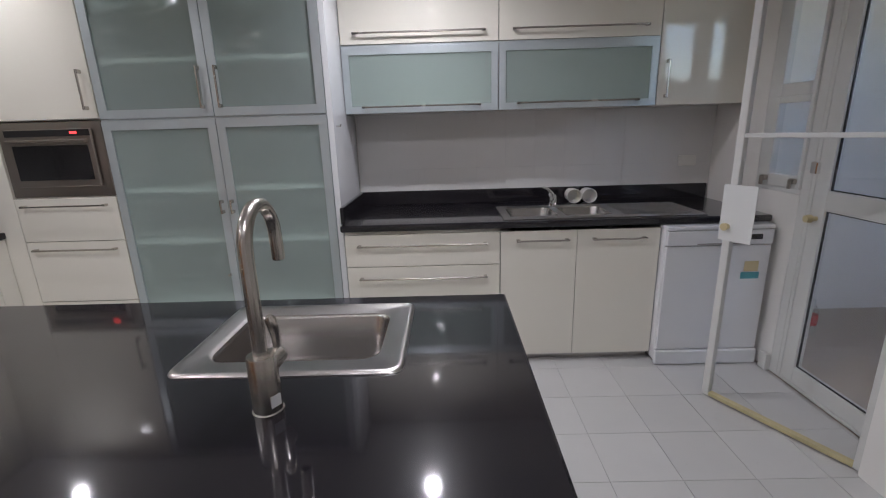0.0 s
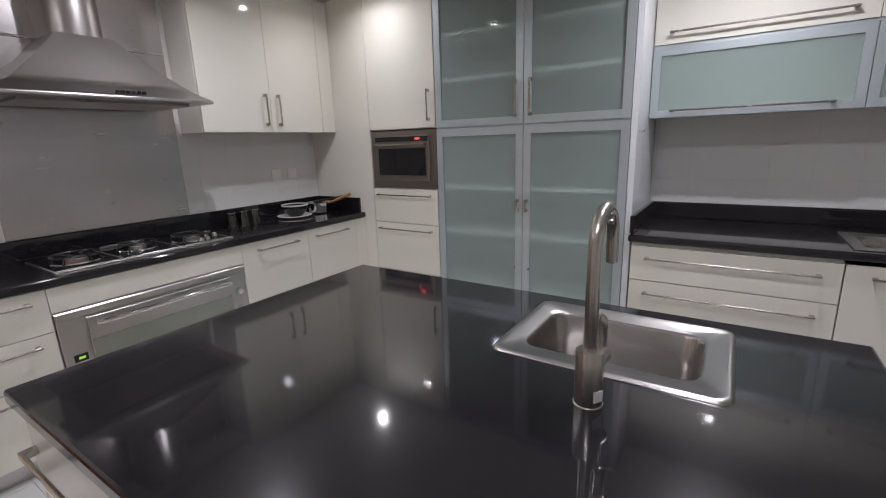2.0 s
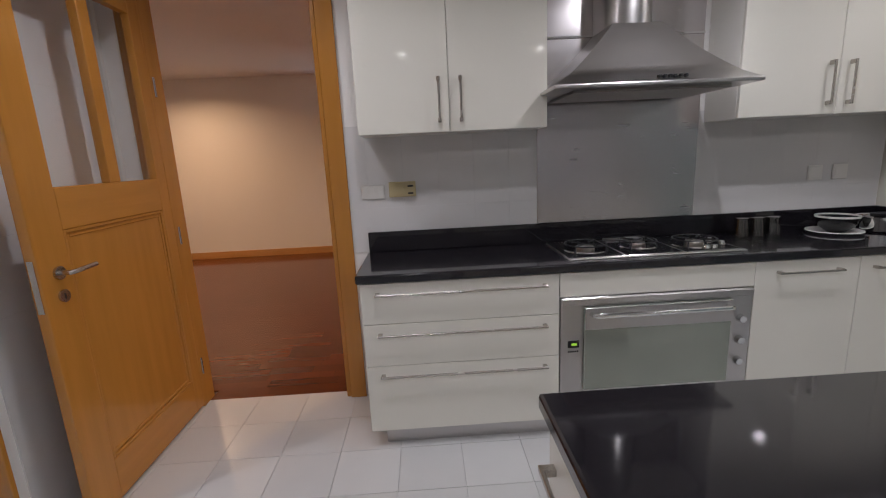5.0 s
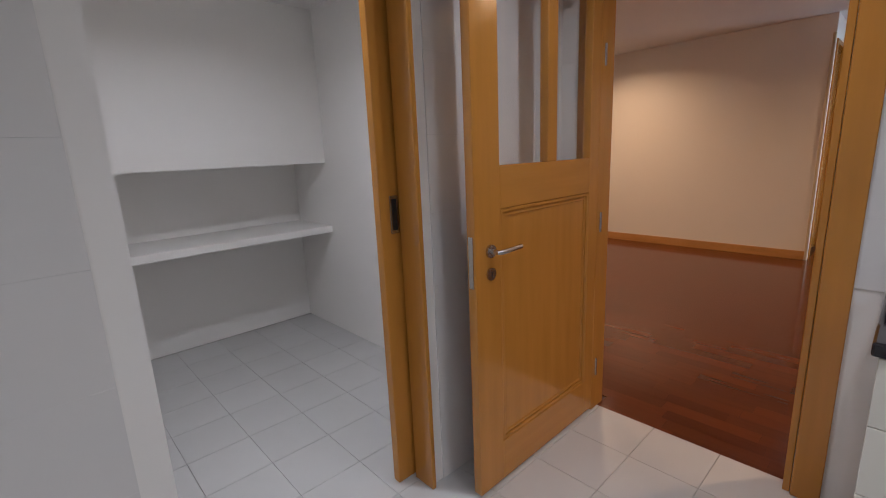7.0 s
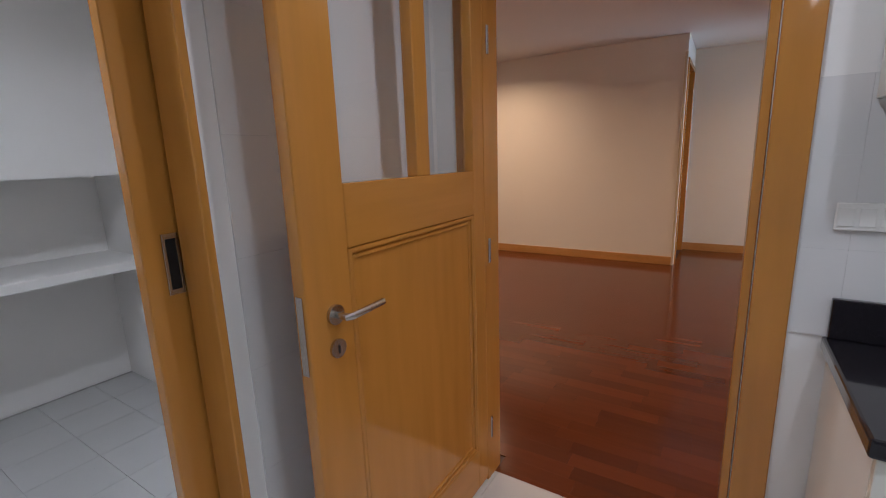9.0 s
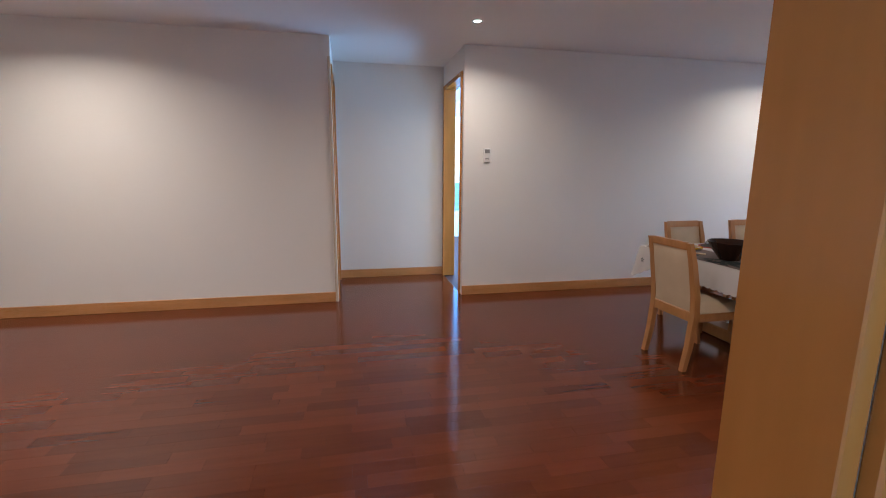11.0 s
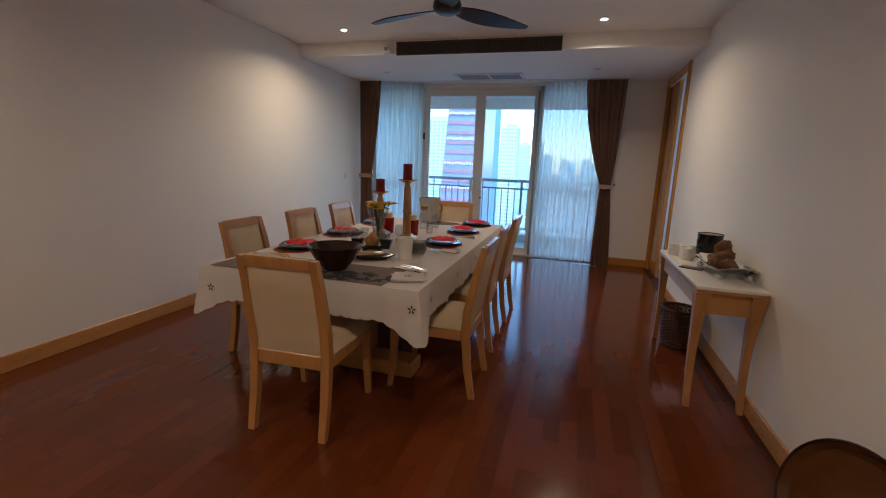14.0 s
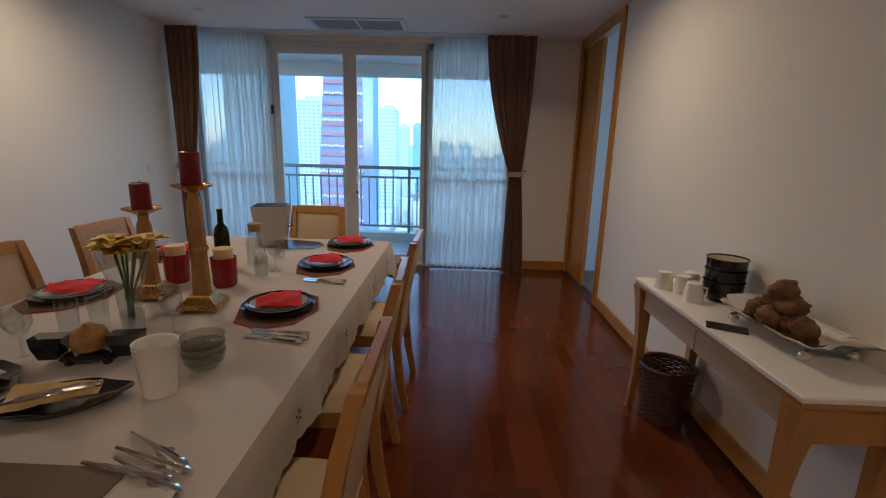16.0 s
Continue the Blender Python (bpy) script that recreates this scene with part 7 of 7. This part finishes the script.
for i in range(26):
    y = rng.uniform(500, 1500)
    x = -5 + y * rng.uniform(-0.75, 0.5)
    if abs(x + 45) < 12 and y < 720:
        continue
    g = rng.uniform(0.45, 0.72)
    tower("far_tower", x, y, rng.uniform(18, 40), 24, rng.uniform(-30, 34) + y * 0.012, (g, g, g * 0.97), (0.3, 0.38, 0.42), "distant high-rise on the skyline, tinted for haze", y, 3.6, 6, i % 2 == 0)
for tag, col in (("pale", (0.62, 0.60, 0.56)), ("brown", (0.36, 0.22, 0.17)), ("green", (0.10, 0.17, 0.10))):
    bm = bmesh.new()
    for i in range(520 if tag == "pale" else 260):
        y = rng.uniform(230, 1300)
        x = -5 + y * rng.uniform(-0.8, 0.6)
        w, d, h = rng.uniform(7, 22), rng.uniform(8, 20), rng.uniform(5, 24)
        if tag == "brown":
            h *= 0.5
        if tag == "green":
            w, d, h = w * 0.5, d * 0.5, rng.uniform(4, 9)
        bx(bm, x - w / 2, x + w / 2, y - d / 2, y + d / 2, -70, -70 + h)
    # one haze tint, for 420 m, is mixed into all these roofs
    solo(f"{tag}_rooftops", bm, hazy(f"{tag}_roofs", col, 420, var=0.2), "low city blocks far below, tinted for haze", "buildings", kind="stuff")

# ---- floor pieces ----
tm = finish(box(0.001, 0.299, 0.001, 0.299, -0.006, 0.0, 0.001), M_TILE)
n_tile = 0
rest = bmesh.new()
for i in range(-13, 4):
    for j in range(-22, 4):
        x, y = 0.915 + 0.3 * i, 2.17 + 0.3 * j
        x1, y1 = x + 0.3, y + 0.3
        if x1 > 2.15 or x < -2.99 or y < -4.0 or y1 > 3.1:
            continue
        if y1 < -1.2 and (x > -0.7 or x < -2.7):
            continue
        near = (0.4 < x1 and 1.5 < y) or (y < 0.6 and y > -2.6 and x < 0.4) or x < -1.2
        if near and n_tile < 300:
            t = new("tile", tm)
            t.parent, t.location = floor_k, (x, y, 0)
            n_tile += 1
        else:
            bx(rest, x + 0.0015, x1 - 0.0015, y + 0.0015, y1 - 0.0015, -0.006, 0.0)
r = part("tile_field", rest, M_TILE, floor_k)
r["kind"] = "stuff"

floor_h = bpy.data.objects["floor_hall"]
PW, PL = 0.09, 0.45
pmesh = {k: finish(box(0.0003, PW - 0.0003, 0.0003, k - 0.0003, -0.008, 0.0), M_PLANK) for k in (0.3, 0.45)}
rest = bmesh.new()
rng = random.Random(8)
count = 0
for c in range(int((8.5 - 2.99) / PW) + 1):
    x = -8.5 + c * PW
    lo, hi = (-5.0, 6.66) if x > -7.5 - PW else (-0.845, 0.525)
    if x + PW > -3.03:
        lo, hi = -1.145, -0.285
    x1 = min(x + PW, -2.982)
    y = lo - rng.uniform(0, 0.4)
    while y < hi:
        L = PL if rng.random() < 0.7 else 0.3
        whole = y >= lo and y + L <= hi and x1 - x > PW - 1e-6
        if whole and -4.6 < x < -3.08 and 0.7 < y < 4.4 and count < 300:
            p = new("plank", pmesh[L])
            p.parent, p.location = floor_h, (x, y, 0)
            count += 1
        elif min(y + L, hi) - max(y, lo) > 0.01:
            bx(rest, x + 0.0003, x1 - 0.0003, max(y, lo) + 0.0003, min(y + L, hi) - 0.0003, -0.008, 0.0)
        y += L
r = part("plank_field", rest, M_PLANKJ, floor_h)
r["kind"] = "stuff"
